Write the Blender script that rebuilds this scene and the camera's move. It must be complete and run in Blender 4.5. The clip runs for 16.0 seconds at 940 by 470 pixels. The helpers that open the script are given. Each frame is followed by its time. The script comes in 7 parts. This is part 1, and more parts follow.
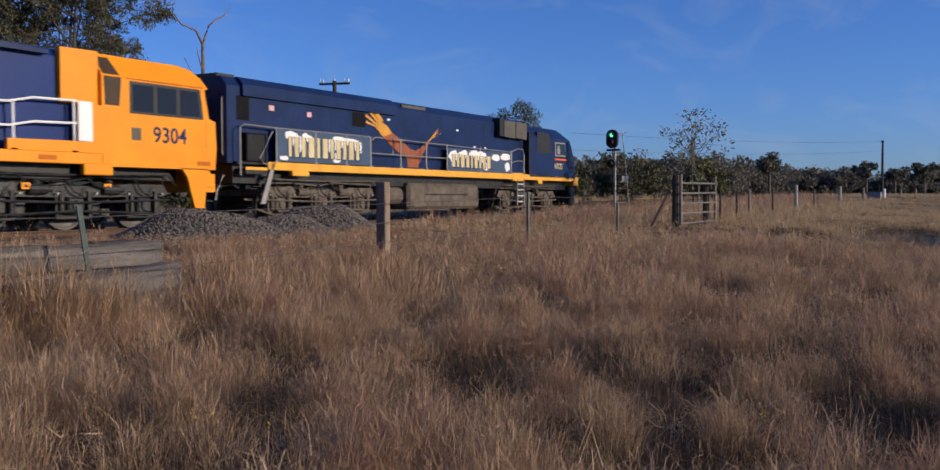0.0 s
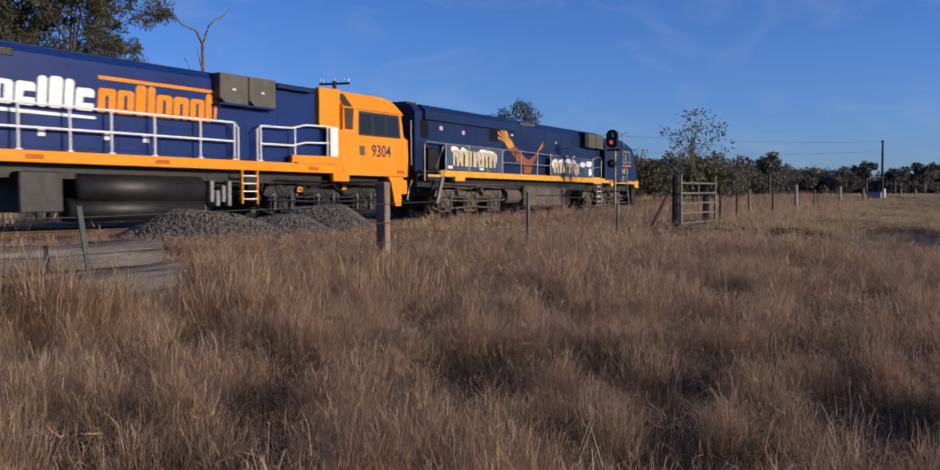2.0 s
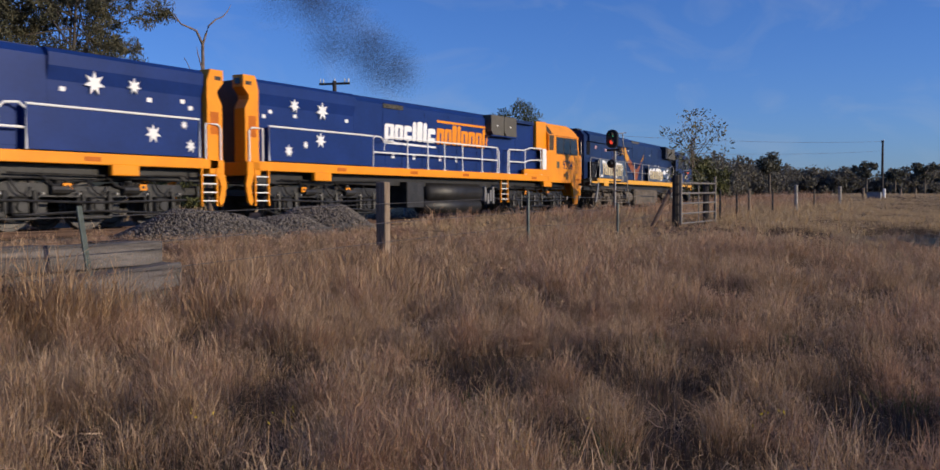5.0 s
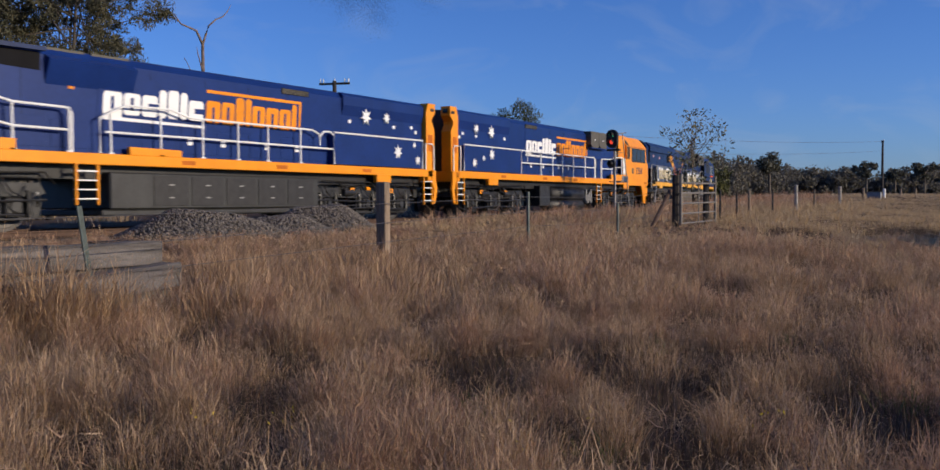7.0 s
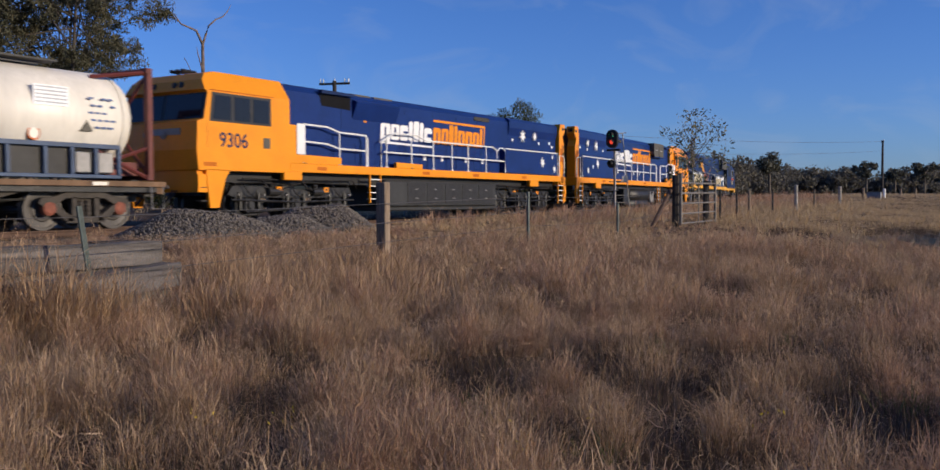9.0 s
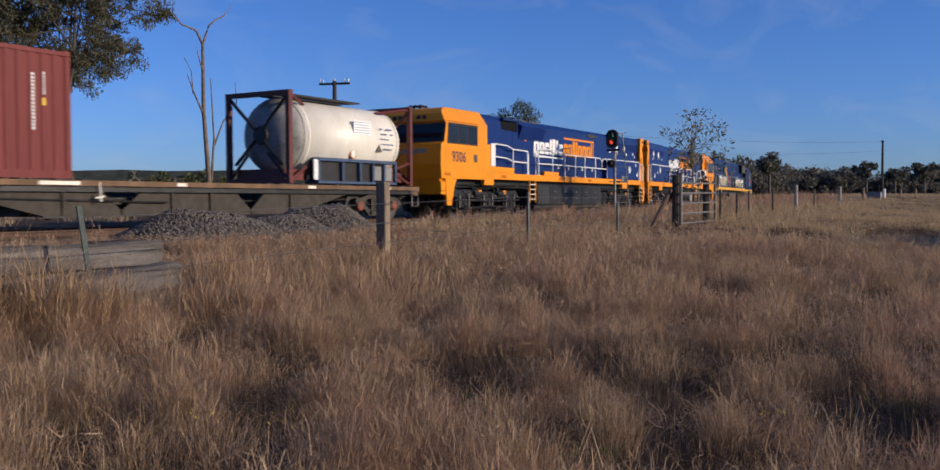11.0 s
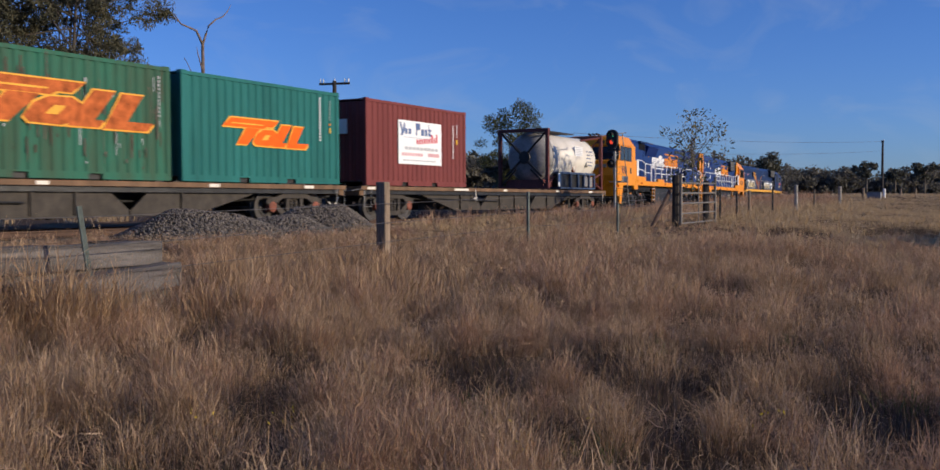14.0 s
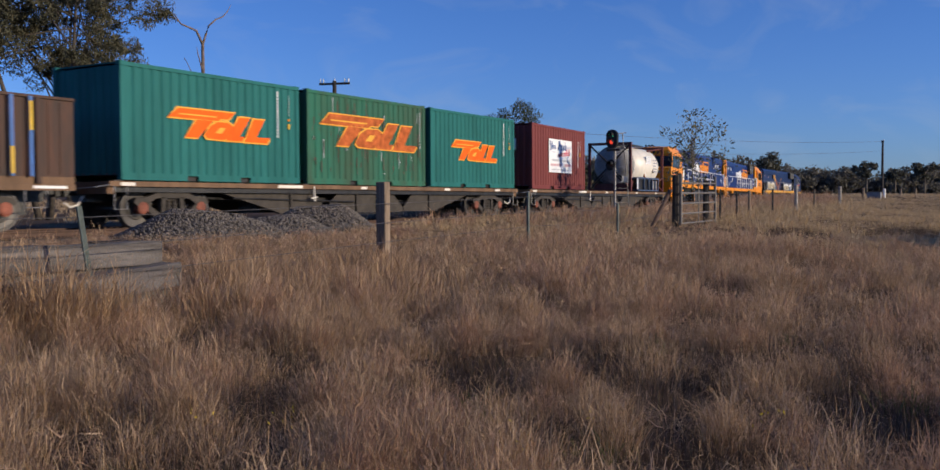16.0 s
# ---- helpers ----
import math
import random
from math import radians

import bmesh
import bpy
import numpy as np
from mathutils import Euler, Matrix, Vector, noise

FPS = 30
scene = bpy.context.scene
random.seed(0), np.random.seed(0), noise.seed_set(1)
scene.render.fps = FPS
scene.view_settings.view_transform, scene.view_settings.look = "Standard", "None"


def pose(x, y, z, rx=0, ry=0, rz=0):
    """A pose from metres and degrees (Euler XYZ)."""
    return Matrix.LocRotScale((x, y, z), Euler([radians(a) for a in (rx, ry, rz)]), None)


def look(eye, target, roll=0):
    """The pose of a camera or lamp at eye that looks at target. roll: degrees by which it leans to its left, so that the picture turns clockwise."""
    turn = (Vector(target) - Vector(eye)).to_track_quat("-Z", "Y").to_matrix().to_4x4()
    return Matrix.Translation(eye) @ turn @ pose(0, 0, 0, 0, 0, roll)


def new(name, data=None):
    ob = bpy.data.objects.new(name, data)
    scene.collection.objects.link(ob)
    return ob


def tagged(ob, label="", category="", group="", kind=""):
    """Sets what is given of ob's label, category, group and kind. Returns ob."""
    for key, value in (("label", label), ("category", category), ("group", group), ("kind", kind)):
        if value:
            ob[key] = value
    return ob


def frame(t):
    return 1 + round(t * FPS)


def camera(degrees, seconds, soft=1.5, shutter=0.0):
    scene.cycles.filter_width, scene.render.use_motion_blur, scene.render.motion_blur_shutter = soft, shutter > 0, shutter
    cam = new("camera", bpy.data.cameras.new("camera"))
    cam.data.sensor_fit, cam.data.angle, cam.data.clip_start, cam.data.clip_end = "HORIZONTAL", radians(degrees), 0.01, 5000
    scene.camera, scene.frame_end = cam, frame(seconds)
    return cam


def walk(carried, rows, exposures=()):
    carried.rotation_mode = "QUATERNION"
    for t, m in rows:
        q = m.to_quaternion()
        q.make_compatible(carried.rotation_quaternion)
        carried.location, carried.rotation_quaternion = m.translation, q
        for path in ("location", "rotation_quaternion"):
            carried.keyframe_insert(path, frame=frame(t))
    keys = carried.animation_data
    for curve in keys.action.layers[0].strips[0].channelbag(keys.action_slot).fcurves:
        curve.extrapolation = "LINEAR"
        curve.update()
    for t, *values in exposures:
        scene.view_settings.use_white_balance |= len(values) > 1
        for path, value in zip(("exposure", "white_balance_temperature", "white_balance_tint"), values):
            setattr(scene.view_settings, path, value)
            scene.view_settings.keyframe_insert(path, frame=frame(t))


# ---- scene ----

EYE = 1.35                      # camera height over the paddock
RAIL = EYE - 0.58               # top of the rails
TRACK = 19.05                   # centre line of the track, which runs along x
cam = camera(53.05, 16.0, soft=1.5, shutter=0.5)
_a, _p = radians(30.956), radians(2.011)
EYEPOS = (0.0, 0.0, EYE)
AIM = (math.cos(_a) * math.cos(_p), math.sin(_a) * math.cos(_p), EYE - math.sin(_p))
walk(cam, [(0.0, look(EYEPOS, AIM, -0.25)), (16.0, look(EYEPOS, AIM, -0.25))])

# ---------------------------------------------------------------- light
SUN_EL, SUN_AZ = 14.0, 167.0    # height, and bearing from +y clockwise
world = bpy.data.worlds.new("sky")
scene.world = world
world.use_nodes = True
wn, wl = world.node_tree.nodes, world.node_tree.links
sky = wn.new("ShaderNodeTexSky")
sky.sky_type = "NISHITA"
sky.sun_disc = False
sky.sun_elevation, sky.sun_rotation = radians(SUN_EL), radians(SUN_AZ)
sky.air_density, sky.dust_density, sky.ozone_density = 1.0, 0.3, 3.0
wn["Background"].inputs["Strength"].default_value = 0.085
tint = wn.new("ShaderNodeMix")
tint.data_type, tint.blend_type = "RGBA", "MULTIPLY"
tint.inputs["Factor"].default_value = 1.0
# deep winter blue overhead, paler towards the horizon
wtc, wxyz, whgt, wtone = wn.new("ShaderNodeTexCoord"), wn.new("ShaderNodeSeparateXYZ"), wn.new("ShaderNodeMapRange"), wn.new("ShaderNodeMix")
whgt.inputs["From Min"].default_value, whgt.inputs["From Max"].default_value = 0.0, 0.30
wtone.data_type = "RGBA"
wtone.inputs["A"].default_value = (0.64, 0.92, 1.84, 1)
wtone.inputs["B"].default_value = (0.54, 0.90, 1.68, 1)
wl.new(wtc.outputs["Generated"], wxyz.inputs[0])
wl.new(wxyz.outputs["Z"], whgt.inputs["Value"])
wl.new(whgt.outputs["Result"], wtone.inputs["Factor"])
wl.new(wtone.outputs["Result"], tint.inputs["B"])
wl.new(sky.outputs[0], tint.inputs["A"])
# thin high cirrus
wmap, wno, wra, wmx = wn.new("ShaderNodeMapping"), wn.new("ShaderNodeTexNoise"), wn.new("ShaderNodeValToRGB"), wn.new("ShaderNodeMix")
wmap.inputs["Scale"].default_value = (5.0, 9.0, 16.0)
wmap.inputs["Rotation"].default_value = (0.5, 0.4, 0.7)
wno.inputs["Scale"].default_value, wno.inputs["Detail"].default_value, wno.inputs["Distortion"].default_value = 1.0, 7, 1.2
wra.color_ramp.elements[0].position, wra.color_ramp.elements[1].position = 0.50, 0.82
wra.color_ramp.elements[0].color, wra.color_ramp.elements[1].color = (0, 0, 0, 1), (0.26, 0.26, 0.26, 1)
wmx.data_type = "RGBA"
wmx.inputs["B"].default_value = (4.5, 5.2, 6.4, 1)
wl.new(wtc.outputs["Generated"], wmap.inputs[0])
wl.new(wmap.outputs[0], wno.inputs[0])
wl.new(wno.outputs[0], wra.inputs[0])
wl.new(wra.outputs[0], wmx.inputs["Factor"])
wl.new(tint.outputs["Result"], wmx.inputs["A"])
wl.new(wmx.outputs["Result"], wn["Background"].inputs["Color"])
sun = new("sun", bpy.data.lights.new("sun", "SUN"))
sun.data.energy, sun.data.angle, sun.data.color = 4.7, radians(0.6), (1.0, 0.84, 0.64)
_sv = Vector((math.sin(radians(SUN_AZ)), math.cos(radians(SUN_AZ)), math.tan(radians(SUN_EL))))
sun.matrix_world = look(tuple(_sv * 60), (0, 0, 0))
scene.view_settings.exposure = 0.0

# ---------------------------------------------------------------- materials
def mat(name, col, rough=0.6, metal=0.0, var=0.18, scale=3.0, bump=0.0, bscale=40.0, col2=None, spec=0.4, streak=False, coord="Object"):
    m = bpy.data.materials.new(name)
    m.use_nodes = True
    n, l = m.node_tree.nodes, m.node_tree.links
    b = n["Principled BSDF"]
    b.inputs["Roughness"].default_value, b.inputs["Metallic"].default_value = rough, metal
    b.inputs["Specular IOR Level"].default_value = spec
    tc = n.new("ShaderNodeTexCoord")
    mp = n.new("ShaderNodeMapping")
    if streak:
        mp.inputs["Scale"].default_value = (0.08, 1.6, 1.6) if streak == "x" else (1.0, 1.0, 0.12)
    l.new(tc.outputs[coord], mp.inputs[0])
    big, fine = n.new("ShaderNodeTexNoise"), n.new("ShaderNodeTexNoise")
    big.inputs["Scale"].default_value, big.inputs["Detail"].default_value = scale, 5
    fine.inputs["Scale"].default_value, fine.inputs["Detail"].default_value = scale * 9, 3
    for q in (big, fine):
        l.new(mp.outputs[0], q.inputs[0])
    add = n.new("ShaderNodeMath")
    add.operation = "MULTIPLY_ADD"
    add.inputs[1].default_value = 0.45
    l.new(fine.outputs[0], add.inputs[0])
    l.new(big.outputs[0], add.inputs[2])
    ramp = n.new("ShaderNodeValToRGB")
    c2 = col2 or tuple(c * (1 - 2.2 * var) for c in col)
    ramp.color_ramp.elements[0].position, ramp.color_ramp.elements[1].position = 0.45, 0.95
    ramp.color_ramp.elements[0].color = (*[max(0, c) for c in c2], 1)
    ramp.color_ramp.elements[1].color = (*[min(1, c * (1 + 0.5 * var)) for c in col], 1)
    l.new(add.outputs[0], ramp.inputs[0])
    l.new(ramp.outputs[0], b.inputs["Base Color"])
    if bump:
        bp, bn = n.new("ShaderNodeBump"), n.new("ShaderNodeTexNoise")
        bn.inputs["Scale"].default_value, bn.inputs["Detail"].default_value = bscale, 4
        l.new(tc.outputs[coord], bn.inputs[0])
        bp.inputs["Strength"].default_value, bp.inputs["Distance"].default_value = bump, 0.02
        l.new(bn.outputs[0], bp.inputs["Height"])
        l.new(bp.outputs[0], b.inputs["Normal"])
    return m


def island_mat(name, cols, rough=0.8, trans=0.0):
    """Colour that changes from piece to piece of a joined mesh."""
    m = bpy.data.materials.new(name)
    m.use_nodes = True
    n, l = m.node_tree.nodes, m.node_tree.links
    b = n["Principled BSDF"]
    b.inputs["Roughness"].default_value = rough
    b.inputs["Specular IOR Level"].default_value = 0.2
    g = n.new("ShaderNodeNewGeometry")
    ramp = n.new("ShaderNodeValToRGB")
    e = ramp.color_ramp.elements
    for k, c in enumerate(cols):
        el = e[k] if k < 2 else e.new(1.0)
        el.color = (*c, 1)
    for k in range(len(cols)):
        e[k].position = k / (len(cols) - 1)
    l.new(g.outputs["Random Per Island"], ramp.inputs[0])
    l.new(ramp.outputs[0], b.inputs["Base Color"])
    if trans:
        t = n.new("ShaderNodeBsdfTranslucent")
        mx = n.new("ShaderNodeMixShader")
        mx.inputs[0].default_value = trans
        l.new(ramp.outputs[0], t.inputs[0])
        l.new(b.outputs[0], mx.inputs[1])
        l.new(t.outputs[0], mx.inputs[2])
        l.new(mx.outputs[0], n["Material Output"].inputs[0])
    return m


ORANGE = mat("orange_paint", (0.76, 0.265, 0.008), 0.38, var=0.07, scale=1.5, spec=0.28)
ORANGE2 = mat("orange_marking", (0.74, 0.25, 0.012), 0.5, var=0.1, spec=0.15)
ORANGEDARK = mat("orange_reflector_and_inset_shade", (0.46, 0.12, 0.010), 0.5, var=0.1, spec=0.15)
YELLOWSILL = mat("yellow_paint", (0.731, 0.361, 0.034), 0.4, var=0.1, scale=2)
BLUE = mat("blue_paint", (0.008, 0.027, 0.135), 0.36, var=0.12, scale=1.2, spec=0.22)
BLUEDARK = mat("dark_blue_paint", (0.010, 0.024, 0.085), 0.4, var=0.2, scale=1.2, spec=0.2)
PANEL = mat("panel_blue", (0.045, 0.075, 0.13), 0.4, var=0.1)
WHITE = mat("white_paint", (0.74, 0.74, 0.73), 0.4, var=0.05)
CREAM = mat("cream_lettering", (0.585, 0.484, 0.265), 0.5, var=0.12)
TANKGREY = mat("grimy_fuel_tank", (0.029, 0.029, 0.028), 0.5, var=0.25, scale=2)
RECESS = mat("recess_shade", (0.045, 0.026, 0.012), 0.7, var=0.2)
KHAKI = mat("khaki_grey", (0.082, 0.074, 0.058), 0.6, var=0.15)
BLACKISH = mat("black_steel", (0.017, 0.016, 0.016), 0.5, var=0.3, scale=5, bump=0.2)
GREASE = mat("dirty_running_gear", (0.026, 0.025, 0.024), 0.42, var=0.4, scale=4, bump=0.3)
DUSTY = mat("dusty_running_gear", (0.049, 0.040, 0.032), 0.75, var=0.28, scale=4, bump=0.3)
TANDUST = mat("tan_dusty_running_gear", (0.117, 0.094, 0.072), 0.8, var=0.3, scale=4, bump=0.3)
STEEL = mat("worn_wheel_steel", (0.086, 0.078, 0.072), 0.45, 0.35, var=0.25)
RUST = mat("rusty_steel", (0.086, 0.048, 0.033), 0.8, var=0.25, scale=6, bump=0.4)
RUSTRED = mat("red_oxide_frame", (0.125, 0.027, 0.022), 0.6, var=0.22, scale=5)
HUB = mat("orange_hub", (0.24, 0.075, 0.045), 0.75, var=0.3)
GLASS = mat("dark_window_glass", (0.012, 0.013, 0.016), 0.08, var=0.05, spec=0.35)
VENT = mat("vent_grille", (0.006, 0.006, 0.008), 0.7, var=0.2, spec=0.1)
DECK = mat("wagon_deck", (0.164, 0.094, 0.051), 0.75, var=0.25, scale=3, bump=0.3, streak=True)
TANKW = mat("tank_white", (0.74, 0.695, 0.61), 0.42, var=0.1, scale=1.4, streak=True)
TANKSHADE = mat("tank_shaded_end", (0.30, 0.29, 0.28), 0.55, var=0.35, scale=1.6, col2=(0.09, 0.09, 0.09))
UNITBLUE = mat("unit_blue", (0.045, 0.075, 0.14), 0.5, var=0.15)
GREEN = mat("green_container", (0.020, 0.136, 0.128), 0.6, var=0.16, scale=1.5, streak=True, spec=0.12)
GREENOLD = mat("faded_green_container", (0.026, 0.125, 0.085), 0.75, var=0.22, scale=2.2, streak=True, col2=(0.048, 0.078, 0.050), spec=0.1)
MAROON = mat("maroon_container", (0.175, 0.047, 0.045), 0.6, var=0.14, scale=1.6, streak=True, spec=0.12)
LOGO = mat("orange_logo", (0.80, 0.125, 0.012), 0.6, var=0.10, spec=0.1)
LOGOOLD = mat("worn_orange_logo", (0.50, 0.125, 0.035), 0.7, var=0.28, scale=6, spec=0.1)
LOGOEDGE = mat("yellow_logo_edge", (0.80, 0.40, 0.06), 0.6, var=0.12, spec=0.1)
SIGNW = mat("white_sheet", (0.78, 0.79, 0.80), 0.5, var=0.03)
INKB = mat("blue_ink", (0.08, 0.13, 0.28), 0.6, var=0.1)
INKR = mat("red_ink", (0.52, 0.06, 0.09), 0.6, var=0.1)
INKP = mat("pale_red_ink", (0.62, 0.36, 0.38), 0.6, var=0.08)
INKG = mat("grey_ink", (0.42, 0.44, 0.47), 0.6, var=0.1)
GONDOLA = mat("brown_open_wagon", (0.072, 0.034, 0.022), 0.8, var=0.45, scale=4, bump=0.3, streak=True, col2=(0.030, 0.026, 0.024))
STRAPB = mat("blue_strap", (0.043, 0.146, 0.430), 0.5, var=0.1)
STRAPY = mat("yellow_strap", (0.645, 0.413, 0.026), 0.5, var=0.1)
BIRD = mat("russet_bird", (0.281, 0.078, 0.027), 0.5, var=0.2, scale=4)
BIRDY = mat("golden_feathers", (0.624, 0.281, 0.027), 0.5, var=0.15)
WOODGREY = mat("weathered_timber", (0.129, 0.115, 0.108), 0.9, var=0.5, scale=7, bump=0.8, bscale=24, streak="x")
POSTWOOD = mat("grey_post_timber", (0.265, 0.199, 0.144), 0.9, var=0.3, scale=4, bump=0.6, bscale=30, streak=True)
PICKET = mat("green_steel_picket", (0.109, 0.133, 0.125), 0.6, 0.3, var=0.25)
GALV = mat("galvanised_steel", (0.281, 0.273, 0.265), 0.5, 0.5, var=0.15)
GATESTEEL = mat("weathered_gate_steel", (0.187, 0.168, 0.152), 0.6, 0.3, var=0.25)
WIRE = mat("fence_wire", (0.16, 0.15, 0.14), 0.5, 0.6, var=0.1)
BALLAST = island_mat("ballast_stone", [(0.066, 0.058, 0.053), (0.128, 0.112, 0.100), (0.205, 0.178, 0.156), (0.096, 0.084, 0.075)], 0.9)
BALLASTB = mat("ballast_bed", (0.117, 0.090, 0.074), 0.95, var=0.3, scale=3, bump=1.0, bscale=22, coord="Object")
SOIL = mat("dry_soil", (0.105, 0.068, 0.042), 0.95, var=0.3, scale=0.7, bump=1.0, bscale=9, col2=(0.040, 0.027, 0.018), spec=0.1)
GRASS = island_mat("dry_grass", [(0.186, 0.118, 0.068), (0.544, 0.364, 0.226), (0.349, 0.226, 0.136), (0.782, 0.564, 0.374), (0.239, 0.168, 0.089), (0.629, 0.436, 0.270)], 0.8, 0.35)
GRASSRED = island_mat("red_brown_grass", [(0.242, 0.135, 0.087), (0.564, 0.351, 0.229), (0.356, 0.215, 0.136), (0.710, 0.492, 0.334)], 0.8, 0.35)
STRAW = island_mat("straw_grass", [(0.417, 0.260, 0.137), (0.570, 0.399, 0.246), (0.320, 0.193, 0.105)], 0.7, 0.35)
# lit copy of the dry grass: paddock brightness put into the colour
GRASSFARLIT = island_mat("lit_distant_grass", [(0.472, 0.333, 0.193), (0.634, 0.463, 0.269), (0.371, 0.260, 0.148), (0.682, 0.518, 0.318)], 0.9, 0.35)
LEAF = island_mat("gum_leaves", [(0.049, 0.052, 0.031), (0.092, 0.090, 0.052), (0.137, 0.120, 0.074), (0.066, 0.067, 0.042)], 0.6, 0.25)
# greyer gum leaves, with the haze of distance put into the colour
LEAFHAZE = island_mat("hazed_gum_leaves", [(0.058, 0.062, 0.047), (0.090, 0.090, 0.066), (0.117, 0.109, 0.082)], 0.6, 0.25)
LEAFY = island_mat("olive_leaves", [(0.066, 0.072, 0.027), (0.109, 0.109, 0.041), (0.051, 0.056, 0.023)], 0.6, 0.25)
LEAFGREY = island_mat("grey_sparse_leaves", [(0.112, 0.120, 0.077), (0.163, 0.163, 0.108), (0.077, 0.086, 0.051)], 0.6, 0.25)
# scrub greys lightened to carry distance haze in the colour
SCRUB = island_mat("hazed_scrub", [(0.097, 0.095, 0.081), (0.142, 0.132, 0.105), (0.176, 0.154, 0.121), (0.115, 0.112, 0.095)], 0.85, 0.25)
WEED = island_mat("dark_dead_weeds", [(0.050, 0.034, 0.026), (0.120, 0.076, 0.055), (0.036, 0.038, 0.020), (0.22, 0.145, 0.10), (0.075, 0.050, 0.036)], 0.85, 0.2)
BARK = mat("grey_bark", (0.156, 0.129, 0.101), 0.9, var=0.3, scale=4, bump=0.5)
DEADWOOD = mat("dead_wood", (0.185, 0.140, 0.118), 0.9, var=0.25, scale=4, bump=0.4)
GUMBARK = mat("dark_gum_bark", (0.085, 0.070, 0.058), 0.9, var=0.35, scale=4, bump=0.5)
POLE = mat("dark_pole_timber", (0.05, 0.043, 0.038), 0.9, var=0.25)
PALEPOST = mat("pale_split_post", (0.34, 0.315, 0.285), 0.85, var=0.25, scale=5)
INSUL = mat("white_insulator", (0.75, 0.76, 0.75), 0.3, var=0.05)
SIGNALB = mat("signal_black", (0.012, 0.012, 0.013), 0.6, var=0.2)
LENSOFF = mat("unlit_lens", (0.02, 0.02, 0.02), 0.2, var=0.1)


def glow(name, col, strength):
    m = bpy.data.materials.new(name)
    m.use_nodes = True
    b = m.node_tree.nodes["Principled BSDF"]
    b.inputs["Base Color"].default_value = (*col, 1)
    b.inputs["Emission Color"].default_value = (*col, 1)
    b.inputs["Emission Strength"].default_value = strength
    return m


# ---------------------------------------------------------------- mesh helpers
def link(name, bm, material, parent=None, label="", smooth=False):
    me = bpy.data.meshes.new(name)
    bmesh.ops.recalc_face_normals(bm, faces=bm.faces)
    bm.to_mesh(me)
    bm.free()
    for m in material if isinstance(material, (list, tuple)) else [material]:
        me.materials.append(m)
    if smooth:
        me.polygons.foreach_set("use_smooth", [True] * len(me.polygons))
    ob = new(name, me)
    if parent is not None:
        ob.parent = parent
    if label:
        ob["label"] = label
    return ob


def parts(name, paths, r, material, parent, sides=6):
    """Round bars, each an object of its own."""
    for p in paths:
        part(name, tube([p], r, sides), material, parent)


def blocks(name, boxes, material, parent, bevel=0.0):
    """Boxes, each an object of its own."""
    for b in boxes:
        part(name, B(b, bevel=bevel), material, parent)


def part(name, bm, material, parent, label="", smooth=False):
    return link(name, bm, material, parent, label, smooth)


def empty(name, x, y, z, label, category, group="", rz=0):
    ob = new(name)
    ob.matrix_basis = pose(x, y, z, 0, 0, rz)
    return tagged(ob, label, category, group)


def B(*boxes, bevel=0.0):
    """A bmesh of boxes (x0, x1, y0, y1, z0, z1)."""
    bm = bmesh.new()
    for x0, x1, y0, y1, z0, z1 in boxes:
        x0, x1, y0, y1, z0, z1 = min(x0, x1), max(x0, x1), min(y0, y1), max(y0, y1), min(z0, z1), max(z0, z1)
        v = [bm.verts.new(p) for p in ((x0, y0, z0), (x1, y0, z0), (x1, y1, z0), (x0, y1, z0), (x0, y0, z1), (x1, y0, z1), (x1, y1, z1), (x0, y1, z1))]
        for f in ((3, 2, 1, 0), (4, 5, 6, 7), (0, 1, 5, 4), (1, 2, 6, 5), (2, 3, 7, 6), (3, 0, 4, 7)):
            bm.faces.new([v[k] for k in f])
    if bevel:
        bmesh.ops.bevel(bm, geom=bm.edges[:], offset=bevel, segments=1, affect="EDGES")
    return bm


def prism(pts, a0, a1, axis="y", bm=None):
    """A polygon pulled along an axis. For y the points are (x, z), for x (y, z), for z (x, y)."""
    bm = bm or bmesh.new()
    def P(p, a):
        return {"y": (p[0], a, p[1]), "x": (a, p[0], p[1]), "z": (p[0], p[1], a)}[axis]
    lo, hi = [bm.verts.new(P(p, a0)) for p in pts], [bm.verts.new(P(p, a1)) for p in pts]
    bm.faces.new(lo)
    bm.faces.new(hi[::-1])
    for k in range(len(pts)):
        bm.faces.new((lo[k], lo[k - 1], hi[k - 1], hi[k]))
    return bm


def tube(paths, r, sides=6, bm=None, closed_ends=True):
    """Round bars along polylines; r may be a list with one radius a point."""
    bm = bm or bmesh.new()
    for pts in paths:
        pts = [Vector(p) for p in pts]
        rings = []
        for k, p in enumerate(pts):
            d = (pts[min(k + 1, len(pts) - 1)] - pts[max(k - 1, 0)]).normalized()
            up = Vector((0, 0, 1)) if abs(d.z) < 0.9 else Vector((1, 0, 0))
            a = d.cross(up).normalized()
            c = d.cross(a)
            rr = r[k] if isinstance(r, (list, tuple)) else r
            rings.append([bm.verts.new(p + (a * math.cos(t) + c * math.sin(t)) * rr) for t in [2 * math.pi * i / sides for i in range(sides)]])
        for q, w in zip(rings, rings[1:]):
            for i in range(sides):
                bm.faces.new((q[i - 1], q[i], w[i], w[i - 1]))
        if closed_ends:
            bm.faces.new(rings[0])
            bm.faces.new(rings[-1][::-1])
    return bm


